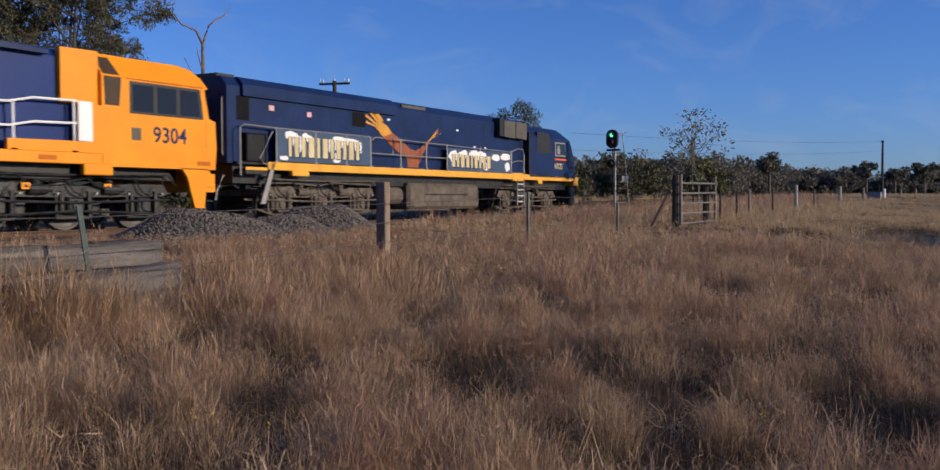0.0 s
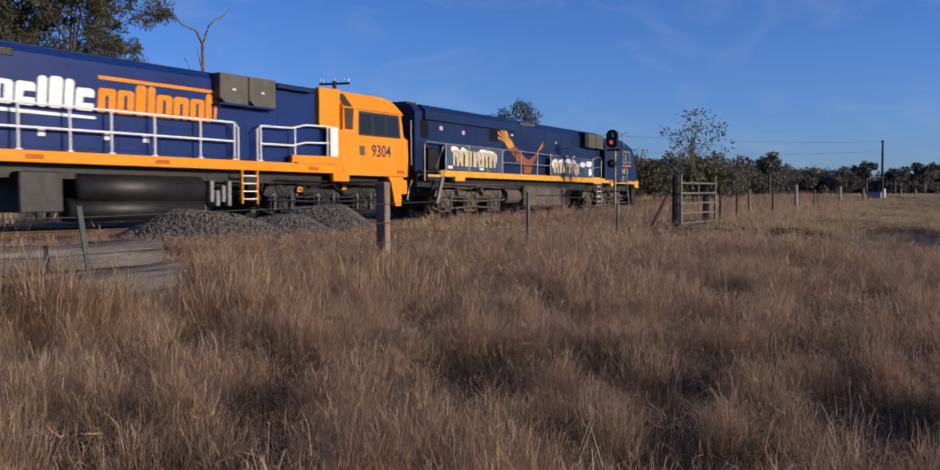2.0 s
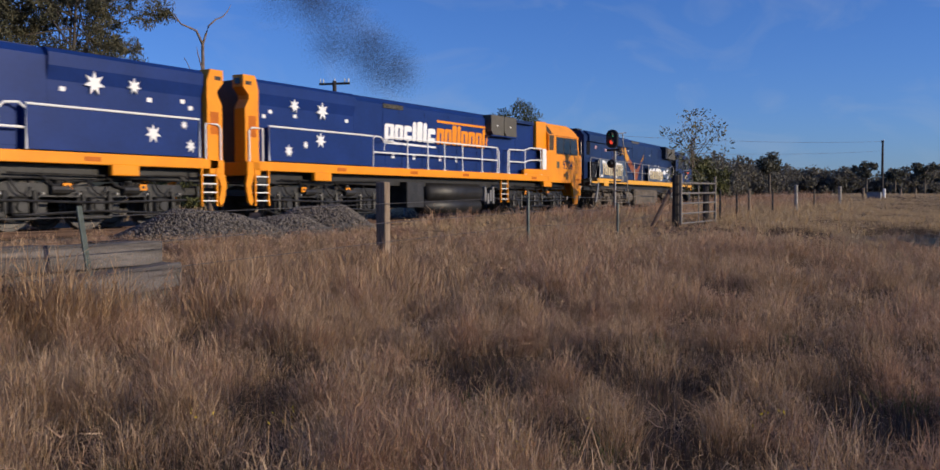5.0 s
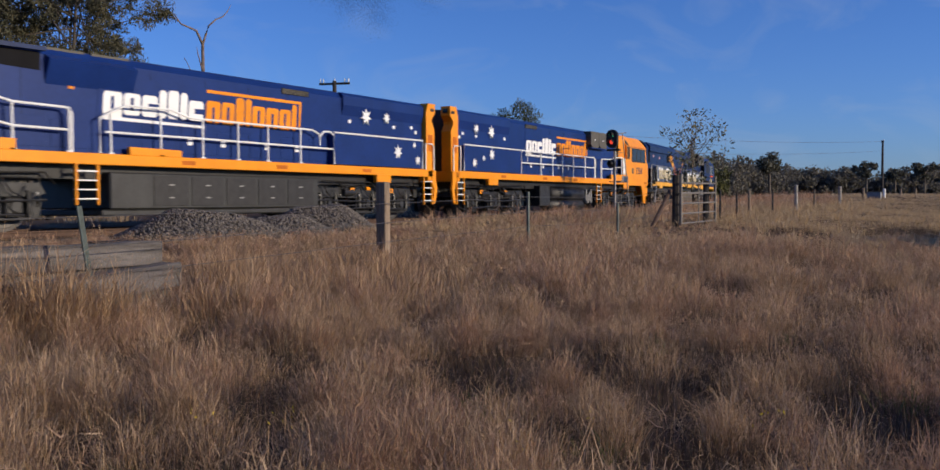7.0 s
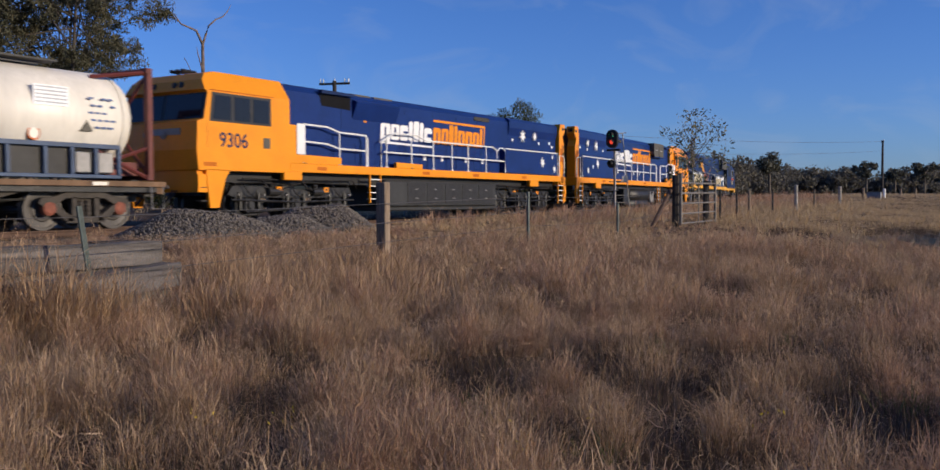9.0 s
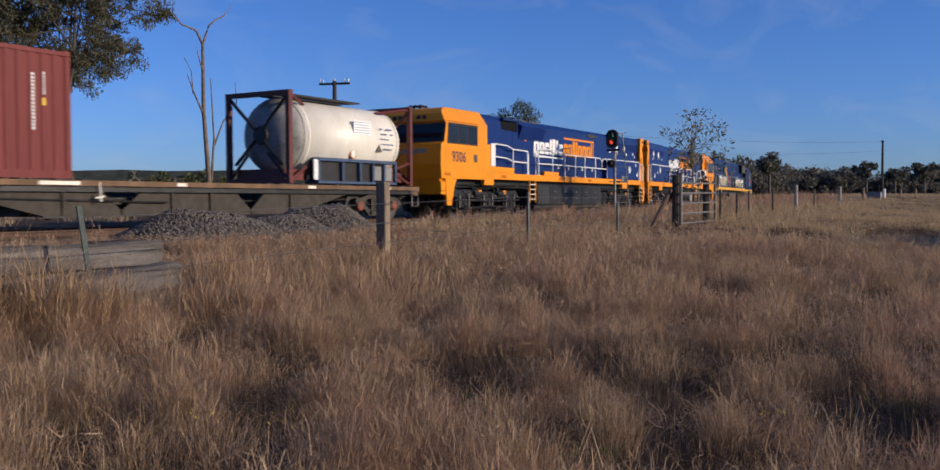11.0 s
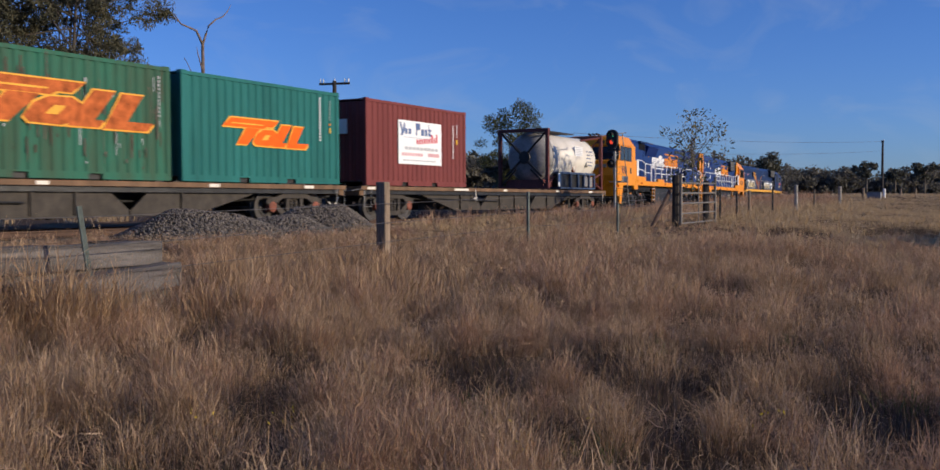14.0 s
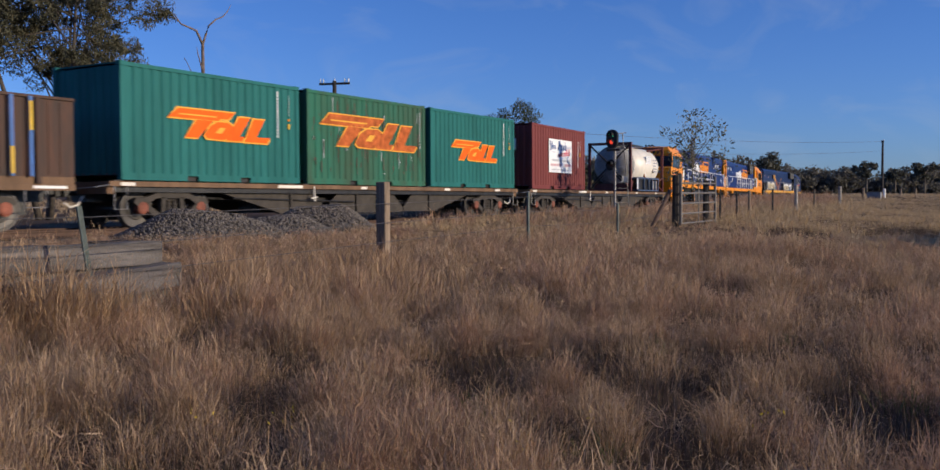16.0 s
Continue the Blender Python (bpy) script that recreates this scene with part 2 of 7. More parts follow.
def lathe(profile, axis="y", sides=20, centre=(0, 0, 0), bm=None):
    """A turned body; profile is (along, radius)."""
    bm = bm or bmesh.new()
    rings = []
    for a, r in profile:
        ring = []
        for i in range(sides):
            t = 2 * math.pi * i / sides
            c, s = r * math.cos(t), r * math.sin(t)
            p = {"x": (a, c, s), "y": (c, a, s), "z": (c, s, a)}[axis]
            ring.append(bm.verts.new(Vector(p) + Vector(centre)))
        rings.append(ring)
    for q, w in zip(rings, rings[1:]):
        for i in range(sides):
            bm.faces.new((q[i - 1], q[i], w[i], w[i - 1]))
    bm.faces.new(rings[0])
    bm.faces.new(rings[-1][::-1])
    return bm


def raw_mesh(name, verts, faces_tri, material):
    """A large joined mesh from arrays of corners and triangles."""
    me = bpy.data.meshes.new(name)
    me.vertices.add(len(verts))
    me.vertices.foreach_set("co", np.asarray(verts, np.float32).ravel())
    n = len(faces_tri)
    me.loops.add(3 * n)
    me.loops.foreach_set("vertex_index", np.asarray(faces_tri, np.int32).ravel())
    me.polygons.add(n)
    me.polygons.foreach_set("loop_start", np.arange(0, 3 * n, 3, dtype=np.int32))
    me.update(calc_edges=True)
    me.materials.append(material)
    return new(name, me)


MOVING = []                     # (thing, place along the train)


def curve(x):
    """Offset and heading of the line x metres along: straight, an easy left bend, then nearly straight again."""
    x = np.asarray(x, float)
    a, b, c, d, top, out = 32.0, 58.0, 84.0, 104.0, 0.125, 0.03
    p, q = np.clip(x - a, 0, b - a), np.clip(x - c, 0, d - c)
    off = top * p * p / (2 * (b - a)) + top * np.clip(x - b, 0, None)
    off = off - (top - out) * q * q / (2 * (d - c)) - (top - out) * np.clip(x - d, 0, None)
    return off, top * p / (b - a) - (top - out) * q / (d - c)


def bend(s):
    """Place and heading of the track s metres along."""
    off, h = curve(s)
    return s, TRACK + float(off), math.atan(float(h))


def centre_line(x):
    return TRACK + curve(x)[0]


def on_track(X, z, mid, s):
    """Pose of a thing whose origin is X along the train, on a vehicle with its middle at mid."""
    (xa, ya, _), (xb, yb, _) = bend(s + mid - 6), bend(s + mid + 6)
    d = Vector((xb - xa, yb - ya, 0)).normalized()
    o = Vector(((xa + xb) / 2, (ya + yb) / 2, RAIL + z)) + d * (X - mid)
    return pose(o.x, o.y, o.z, 0, 0, math.degrees(math.atan2(d.y, d.x)))


def on_train(name, X, label, category, z=0.0, group="", mid=None):
    ob = empty(name, X, TRACK, RAIL + z, label, category, group)
    MOVING.append((ob, X, z, X if mid is None else mid))
    return ob


def sweep(profile, stations, bm=None):
    """A profile of (across, z) drawn along the track through the given stations."""
    secs = []
    for s in stations:
        x, y, h = bend(s)
        secs.append([(x - a * math.sin(h), y + a * math.cos(h), z) for a, z in profile])
    return ngon_loft(secs, bm)


def ngon_loft(sections, bm=None):
    """Skin through rings of equal counts; ends are closed."""
    bm = bm or bmesh.new()
    rings = [[bm.verts.new(p) for p in s] for s in sections]
    n = len(rings[0])
    for a, b in zip(rings, rings[1:]):
        for k in range(n):
            bm.faces.new((a[k - 1], a[k], b[k], b[k - 1]))
    bm.faces.new(rings[0])
    bm.faces.new(rings[-1][::-1])
    return bm

# ---------------------------------------------------------------- ground
def ground_z(x, y):
    """Height of the paddock and of the railway bank."""
    x, y = np.asarray(x, float), np.asarray(y, float)
    z = 0.28 * np.clip((y - 1) / 8.0, 0, 1) + 0.25 * np.clip((y - 9) / 6.0, 0, 1) * np.clip((34 - x) / 20, 0, 1)
    z = z + 0.0205 * np.clip(x - 8, 0, 70) + 0.004 * np.clip(x - 78, 0, 200)
    z = z - 0.25 * np.clip((y - 25) / 5, 0, 1) + 0.008 * np.clip(y - 60, 0, 400)
    z = z + 0.05 * np.sin(x * 0.9 + 1.3 * np.sin(y * 0.5)) * np.sin(y * 0.8 + 0.4) + 0.03 * np.sin(x * 2.3 + y * 1.7)
    near = np.clip((np.abs(y - centre_line(x)) - 2.6) / 2.2, 0, 1)
    near = near * near * (3 - 2 * near)
    return z * near + (RAIL - 0.45) * (1 - near)


def grid_axis(lo, hi, fine_lo, fine_hi, step):
    a = list(np.arange(fine_lo, fine_hi + 1e-6, step))
    d, p = step, fine_hi
    while p < hi:
        d *= 1.22
        p = min(p + d, hi)
        a.append(p)
    d, p = step, fine_lo
    while p > lo:
        d *= 1.22
        p = max(p - d, lo)
        a.insert(0, p)
    return np.array(a)


gx, gy = grid_axis(-2500, 3500, -6, 60, 0.5), grid_axis(-2500, 3000, -4, 30, 0.4)
GX, GY = np.meshgrid(gx, gy, indexing="ij")
GV = np.stack([GX, GY, ground_z(GX, GY)], -1).reshape(-1, 3)
_k = np.arange(len(gx) * len(gy)).reshape(len(gx), len(gy))
q00, q10, q11, q01 = _k[:-1, :-1].ravel(), _k[1:, :-1].ravel(), _k[1:, 1:].ravel(), _k[:-1, 1:].ravel()
ground = raw_mesh("ground", GV, np.concatenate([np.stack([q00, q10, q11], 1), np.stack([q00, q11, q01], 1)]), SOIL)
ground.data.polygons.foreach_set("use_smooth", [True] * len(ground.data.polygons))
tagged(ground, "dry brown paddock soil under long dead grass", "ground", kind="structure")

# ---------------------------------------------------------------- railway track
STATIONS = [-90, -40, 0, 30] + list(range(34, 110, 3)) + [160, 400]
bed = link("ballast_bed", sweep([(-3.2, RAIL - 0.60), (-1.75, RAIL - 0.17), (1.75, RAIL - 0.17), (3.2, RAIL - 0.60)], STATIONS), BALLASTB)
tagged(bed, "brown grey crushed stone ballast under the railway track", "ballast", kind="structure")
track = empty("railway_track", 0, 0, 0, "rusty steel rails on grey sleepers in ballast", "railway track")
track["kind"] = "structure"
for side in (-1, 1):
    c = side * 0.7525
    prof = [(-0.07, -0.16), (0.07, -0.16), (0.07, -0.145), (0.012, -0.12), (0.012, -0.045), (0.036, -0.035), (0.036, 0), (-0.036, 0), (-0.036, -0.035), (-0.012, -0.045), (-0.012, -0.12), (-0.07, -0.145)]
    part("rail", sweep([(c + a, RAIL + z) for a, z in prof], STATIONS), RUST, track)
_sl = None
for k in range(-15, 150):
    if _sl is None:
        _sl = part("sleeper", prism([(-1.25, -0.33), (-1.25, -0.16), (-1.2, -0.155), (1.2, -0.155), (1.25, -0.16), (1.25, -0.33)], -0.12, 0.12, "x"), DUSTY, track)
        o = _sl
    else:
        o = new("sleeper", _sl.data)
        o.parent = track
    px, py, ph = bend(k * 0.62)
    o.matrix_basis = pose(px, py, RAIL, 0, 0, math.degrees(ph))

# ---------------------------------------------------------------- containers
def corrugated(L, z0, z1, y, out, depth=0.032, pitch=0.28, along="x", x0=0.0):
    """A trapezoid-ribbed steel sheet, 2 mm skin with a back."""
    bm = bmesh.new()
    n = max(2, int(round(L / pitch)))
    p = L / n
    pts = []
    for k in range(n):
        a = x0 + k * p
        pts += [(a, 0), (a + 0.36 * p, 0), (a + 0.5 * p, -depth), (a + 0.86 * p, -depth)]
    pts.append((x0 + L, 0))
    rows = []
    for z in (z0, z1):
        rows.append([bm.verts.new((a, y + out * d, z) if along == "x" else (y + out * d, a, z)) for a, d in pts])
    for k in range(len(pts) - 1):
        bm.faces.new((rows[0][k], rows[0][k + 1], rows[1][k + 1], rows[1][k]))
    return bm


def slab_shape(poly, y, t, sy=-1):
    """A thin cut-out in the x-z plane, standing t proud of y."""
    return prism(poly, y, y + sy * t, "y")


def container(X, material, label, mid, group="containers on the train"):
    c = on_train("shipping_container", X, label, "container", 1.12, group, mid)
    L, W, H = 6.058, 1.219, 2.72
    for s in (-1, 1):
        part("side_panel", corrugated(L - 0.24, 0.16, H - 0.1, s * (W - 0.012), s, x0=0.12), material, c)
        part("top_rail", B((0.1, L - 0.1, s * W, s * (W - 0.07), H - 0.11, H - 0.02)), material, c)
        part("bottom_rail", B((0.1, 1.95, s * W, s * (W - 0.06), 0.0, 0.165), (2.31, 3.75, s * W, s * (W - 0.06), 0.0, 0.165), (4.11, L - 0.1, s * W, s * (W - 0.06), 0.0, 0.165), (1.95, 2.31, s * W, s * (W - 0.06), 0.125, 0.165), (3.75, 4.11, s * W, s * (W - 0.06), 0.125, 0.165)), material, c)
        for x in (2.13, 3.93):
            part("fork_pocket", B((x - 0.18, x + 0.18, s * (W - 0.08), s * (W - 0.09), 0.0, 0.124)), BLACKISH, c)
        for x in (0, L):
            d = 1 if x == 0 else -1
            part("corner_post", B((x, x + d * 0.12, s * W, s * (W - 0.14), 0.118, H - 0.118), bevel=0.008), material, c)
            for z in (0, H - 0.118):
                part("corner_casting", B((x - d * 0.004, x + d * 0.178, s * (W + 0.004), s * (W - 0.162), z, z + 0.118), bevel=0.01), material, c)
    part("roof_panel", B((0.05, L - 0.05, -W + 0.05, W - 0.05, H - 0.05, H - 0.02)), material, c)
    part("floor_panel", B((0.05, L - 0.05, -W + 0.07, W - 0.07, 0.12, 0.16)), WOODGREY, c)
    part("end_panel", corrugated(2 * W - 0.24, 0.12, H - 0.1, 0.025, -1, along="y", x0=-W + 0.12), material, c)
    for s in (-1, 1):
        d = part("door", B((L - 0.05, L - 0.02, s * 0.01, s * (W - 0.13), 0.14, H - 0.13)), material, c)
        for y in (0.3, 0.85):
            part("lock_rod", tube([[(L, s * y, 0.1), (L, s * y, H - 0.1)]], 0.017), GALV, d)
    return c


def bars(parent, items, y, material, name="marking", t=0.006, label=""):
    for x0, x1, z0, z1 in items:
        part(name, B((x0, x1, y, y - t, z0, z1)), material, parent, label)


def logo_leaning(parent, x, z, w, h, front, edge, y):
    """Leaning block mark: a long bar with four leaning shapes under it."""
    u, v = w / 10.0, h / 10.0
    shapes = [
        [(0, 6.6), (4.6, 6.6), (4.9, 7.4), (5.6, 7.4), (6.3, 9.8), (0.9, 9.8)],
        [(1.5, 0.4), (2.7, 0.4), (4.1, 6.5), (2.6, 6.5)],
        [(3.55, 0.4), (5.1, 0.2), (5.9, 1.6), (6.25, 4.9), (5.6, 6.4), (4.5, 6.2), (3.8, 4.6), (3.3, 1.6)],
        [(5.35, 0.2), (7.0, 0.2), (7.25, 1.9), (6.75, 1.9), (7.85, 8.6), (6.7, 8.6)],
        [(7.2, 0.1), (9.6, 0.1), (10.0, 2.1), (8.5, 2.1), (9.4, 8.4), (8.2, 8.4)],
    ]
    for k, s in enumerate(shapes):
        pts = [(x + a * u, z + b * v) for a, b in s]
        cx, cz = sum(p[0] for p in pts) / len(pts), sum(p[1] for p in pts) / len(pts)
        grow = [(cx + (a - cx) * 1.0 + math.copysign(0.035, a - cx), cz + (b - cz) * 1.0 + math.copysign(0.035, b - cz)) for a, b in pts]
        part("logo_edge", slab_shape(grow, y, 0.004 + 0.0015 * k), edge, parent)
        part("logo_shape", slab_shape(pts, y, 0.010 + 0.0015 * k), front, parent)
    part("logo_gap", slab_shape([(x + a * u, z + b * v) for a, b in ((4.3, 2.4), (4.9, 2.4), (5.3, 4.4), (4.75, 4.4))], y, 0.020), edge, parent)
    part("logo_gap", slab_shape([(x + a * u, z + b * v) for a, b in ((0.9, 7.7), (4.4, 7.7), (4.5, 8.1), (1.0, 8.1))], y, 0.013), edge, parent)


FACE = -1.219
maroon = container(0.0, MAROON, "maroon corrugated shipping container with a white advertising sheet", 9.48)
sheet = part("advertising_sheet", B((1.74, 4.36, FACE - 0.012, FACE, 0.72, 2.16), bevel=0.004), SIGNW, maroon, "white printed vinyl sheet")
yy = FACE - 0.013
part("logo_shape", prism([(1.86, 1.66), (2.0, 1.66), (2.14, 1.98), (2.06, 2.09), (1.98, 1.84), (1.88, 2.1), (1.8, 2.06), (1.92, 1.78)], yy, yy - 0.004, "y"), INKB, sheet)
bars(sheet, [(2.10, 2.26, 1.72, 1.90), (2.32, 2.48, 1.72, 1.90), (2.76, 2.84, 1.70, 2.10), (2.84, 3.02, 1.88, 2.10), (3.08, 3.26, 1.70, 1.92), (3.32, 3.46, 1.70, 1.92), (3.52, 3.58, 1.70, 2.08), (3.58, 3.7, 1.70, 1.80), (3.6, 3.7, 1.84, 1.94)], yy, INKB, "logo_shape", 0.004)
bars(sheet, [(2.05, 3.72, 1.60, 1.612)], yy, INKB, "rule", 0.003)
bars(sheet, [(2.80 + k * 0.15, 2.90 + k * 0.15, 1.40 + 0.012 * k, 1.56 + 0.014 * k + (0.12 if k in (6, 8) else 0)) for k in range(9)], yy, INKR, "logo_shape", 0.004)
bars(sheet, [(2.10 + k * 0.23, 2.28 + k * 0.23, 1.20, 1.30) for k in range(9)], yy, INKG, "text_line", 0.003)
bars(sheet, [(1.92 + k * 0.16, 2.05 + k * 0.16, 1.00, 1.10) for k in range(8)] + [(3.5, 4.2, 1.0, 1.12)], yy, INKP, "text_line", 0.002)
bars(sheet, [(2.0 + k * 0.2, 2.16 + k * 0.2, 0.83, 0.87) for k in range(10)], yy, INKG, "text_line", 0.003)
bars(maroon, [(5.13, 5.19, 1.0 + 0.075 * k, 1.055 + 0.075 * k) for k in range(16)], FACE - 0.002, WHITE, "code_mark")
bars(maroon, [(5.40, 5.43, 1.75 + 0.06 * k, 1.80 + 0.06 * k) for k in range(8)], FACE - 0.002, WHITE, "code_mark")
bars(maroon, [(5.37, 5.45, 1.52, 1.68)], FACE - 0.002, STRAPY, "code_mark")
part("data_plate", B((-0.03, -0.024, -0.5, 0.1, 1.62, 2.08)), SIGNW, maroon)

green_a = container(-7.32, GREEN, "clean teal green corrugated shipping container with orange mark", -10.7)
logo_leaning(green_a, 1.34, 0.97, 3.3, 0.72, LOGO, LOGOEDGE, FACE - 0.002)
green_b = container(-13.72, GREENOLD, "faded scratched green corrugated shipping container with worn orange mark", -10.7)
logo_leaning(green_b, 0.55, 1.12, 5.0, 0.98, LOGOOLD, LOGOEDGE, FACE - 0.002)
green_c = container(-20.12, GREEN, "teal green corrugated shipping container with orange mark", -10.7)
logo_leaning(green_c, 1.36, 1.05, 3.5, 0.74, LOGO, LOGOEDGE, FACE - 0.002)
for c in (green_a, green_c):
    bars(c, [(5.15, 5.20, 1.25 + 0.085 * k, 1.31 + 0.085 * k) for k in range(15)], FACE - 0.002, WHITE, "code_mark")
    bars(c, [(5.60, 5.64, 1.88 + 0.075 * k, 1.9 + 0.075 * k) for k in range(8)], FACE - 0.002, WHITE, "code_mark")
    bars(c, [(5.59, 5.66, 1.50, 1.65)], FACE - 0.002, STRAPY, "code_mark")
    bars(c, [(5.59, 5.66, 1.72, 1.78)], FACE - 0.002, ORANGE2, "code_mark")
bars(green_b, [(5.7, 5.74, 1.5 + 0.09 * k, 1.56 + 0.09 * k) for k in range(11)], FACE - 0.002, INKG, "code_mark")
random.seed(5)
for k in range(95):
    x, z, h = 0.2 + random.random() * 5.6, 0.25 + random.random() * 1.9, 0.05 + random.random() ** 2 * 0.8
    bars(green_b, [(x, x + 0.012 + random.random() * 0.03, z, z + h)], FACE - 0.002, INKG if k % 5 == 0 else RUST if k % 2 else TANDUST, "scrape", 0.003)


# ---------------------------------------------------------------- tank container
def tank_container(X):
    t = on_train("tank_container", X, "white cylindrical tank container in a dark red frame", "tank container", 1.12, mid=9.48)
    L, W, H = 6.058, 1.219, 2.62
    for x, d, m in ((0, 1, RUSTRED), (L, -1, RUSTRED)):
        f = part("end_frame", B(*[(x, x + d * 0.14, s * W, s * (W - 0.14), 0, H) for s in (-1, 1)], (x, x + d * 0.12, -W + 0.14, W - 0.14, H - 0.14, H), (x, x + d * 0.12, -W + 0.14, W - 0.14, 0, 0.14)), m, t, "dark red oxide steel end frame")
        parts("brace", [[(x + d * 0.06, s * (W - 0.1), z), (x + d * 0.06, s * 0.35, z + (0.75 if z < 1 else -0.75))] for s in (-1, 1) for z in (0.12, H - 0.12)], 0.045, BLACKISH if d > 0 else m, f)
        for s in (-1, 1):
            for z in (0, H - 0.118):
                part("corner_casting", B((x - d * 0.004, x + d * 0.178, s * (W + 0.004), s * (W - 0.162), z, z + 0.118), bevel=0.01), m, f)
    R, cz = 1.10, 1.40
    # the head turned from the sun has its shade put into a grey colour
    part("tank_head", lathe([(0.22, 0.02), (0.26, 0.45), (0.36, 0.8), (0.52, 1.0), (0.70, R), (0.719, R)], "x", 48, (0, 0, cz)), TANKSHADE, t, "off-white tank head with its shade put into the colour", smooth=True)
    prof = [(0.72, R), (L - 0.62, R), (L - 0.45, 1.0), (L - 0.28, 0.8), (L - 0.18, 0.45), (L - 0.15, 0.02)]
    part("tank_barrel", lathe(prof, "x", 48, (0, 0, cz)), TANKW, t, "weathered off-white insulated barrel", smooth=True)
    for x in (0.78, 1.0, L - 0.72):
        part("band", lathe([(x - 0.03, R + 0.003), (x - 0.03, R + 0.018), (x + 0.03, R + 0.018), (x + 0.03, R + 0.003)], "x", 48, (0, 0, cz)), TANKW if x > 0.9 else GALV, t)
    for q in range(4):
        w_ = math.pi * (0.25 + 0.5 * q)
        part("head_strap", tube([[(0.10, 0.25 * math.cos(w_), cz + 0.25 * math.sin(w_)), (0.06, 0.80 * math.cos(w_), cz + 0.80 * math.sin(w_)), (0.06, 1.25 * math.cos(w_), cz + 1.2 * math.sin(w_))]], 0.05), BLACKISH, t)
    part("end_cover", lathe([(0.12, 0.02), (0.13, 0.26), (0.17, 0.28), (0.18, 0.02)], "x", 24, (0, 0, cz)), BLACKISH, t)
    blocks("saddle", [(0.14, 1.1, -0.9, 0.9, 0.1, 0.42), (L - 1.1, L - 0.14, -0.9, 0.9, 0.1, 0.42)], RUSTRED, t)
    parts("side_strut", [[(0.12, -W + 0.07, 0.1), (1.1, -0.95, 0.55)], [(L - 0.12, -W + 0.07, 0.75), (L - 0.9, -0.9, 0.45)], [(L - 0.12, -W + 0.07, 0.05), (L - 1.4, -1.05, 0.62)], [(L - 0.1, -W + 0.07, H - 0.1), (L - 1.25, -0.6, H - 0.28)], [(0.1, -W + 0.07, H - 0.1), (1.3, -0.6, H - 0.28)]], 0.05, RUSTRED, t)
    blocks("walkway", [(0.12, 4.0, -0.62, -0.1, H - 0.05, H - 0.01), (0.12, 4.0, 0.1, 0.62, H - 0.05, H - 0.01)], BLACKISH, t)
    u = part("cooling_unit", B((1.25, 5.15, -W, -W + 0.5, 0.02, 0.10), (1.25, 5.15, -W, -W + 0.5, 0.68, 0.78), *[(x, x + 0.09, -W, -W + 0.09, 0.1, 0.68) for x in (1.25, 2.35, 3.2, 3.85, 4.45, 5.06)], bevel=0.01), UNITBLUE, t, "blue painted steel frame unit")
    part("unit_casing", B((1.35, 3.85, -W + 0.12, -W + 0.45, 0.1, 0.68)), BLACKISH, u)
    blocks("unit_box", [(4.0, 4.38, -W + 0.05, -W + 0.4, 0.14, 0.6), (4.6, 5.0, -W + 0.08, -W + 0.4, 0.14, 0.6)], GALV, u, 0.02)
    part("white_plate", B((1.02, 1.22, -W - 0.01, -W + 0.02, 0.12, 0.72), bevel=0.03), WHITE, t)
    yb = -R - 0.006
    bars(t, [(3.05, 3.9, 1.55, 1.98)], yb + 0.03, SIGNW, "data_sheet", 0.03)
    bars(t, [(3.1, 3.85, 1.60 + 0.08 * k, 1.63 + 0.08 * k) for k in range(5)], yb, INKG, "text_line", 0.004)
    bars(t, [(4.40 + 0.17 * j + 0.06 * (k % 2), 4.52 + 0.17 * j + 0.06 * (k % 2), 1.13 + 0.16 * k, 1.175 + 0.16 * k) for k in range(5) for j in range(4) if (j + k) % 5], yb + 0.02, INKB, "text_line", 0.022)
    part("warning_mark", prism([(4.2, 1.06), (4.5, 1.06), (4.35, 1.3)], yb + 0.04, yb - 0.002, "y"), KHAKI, t)
    part("warning_mark", lathe([(-0.95, 0.15), (-1.040, 0.15)], "y", 20, (3.1, 0, 0.95)), LOGOOLD, t)
    part("warning_mark", lathe([(-0.95, 0.115), (-1.044, 0.115)], "y", 20, (3.1, 0, 0.95)), TANKW, t)
    return t


tank_container(12.98)

# ---------------------------------------------------------------- running gear
WHEELS = []                     # (wheelset, radius)


def wheelset(parent, x, r, hub=HUB):
    prof = [(-0.83, 0.10), (-0.82, r * 0.55), (-0.79, r * 0.60), (-0.80, r * 0.86), (-0.82, r * 0.88), (-0.82, r), (-0.70, r + 0.004), (-0.68, r + 0.028), (-0.66, r + 0.02), (-0.66, r * 0.88), (-0.70, r * 0.8), (-0.70, 0.10)]
    bm = lathe(prof, "y", 28)
    lathe([(-a, q) for a, q in prof], "y", 28, bm=bm)
    lathe([(-1.0, 0.075), (1.0, 0.075)], "y", 12, bm=bm)
    w = part("wheelset", bm, STEEL, parent)
    w.location = (x, 0, r)
    WHEELS.append((w, r))
    return w


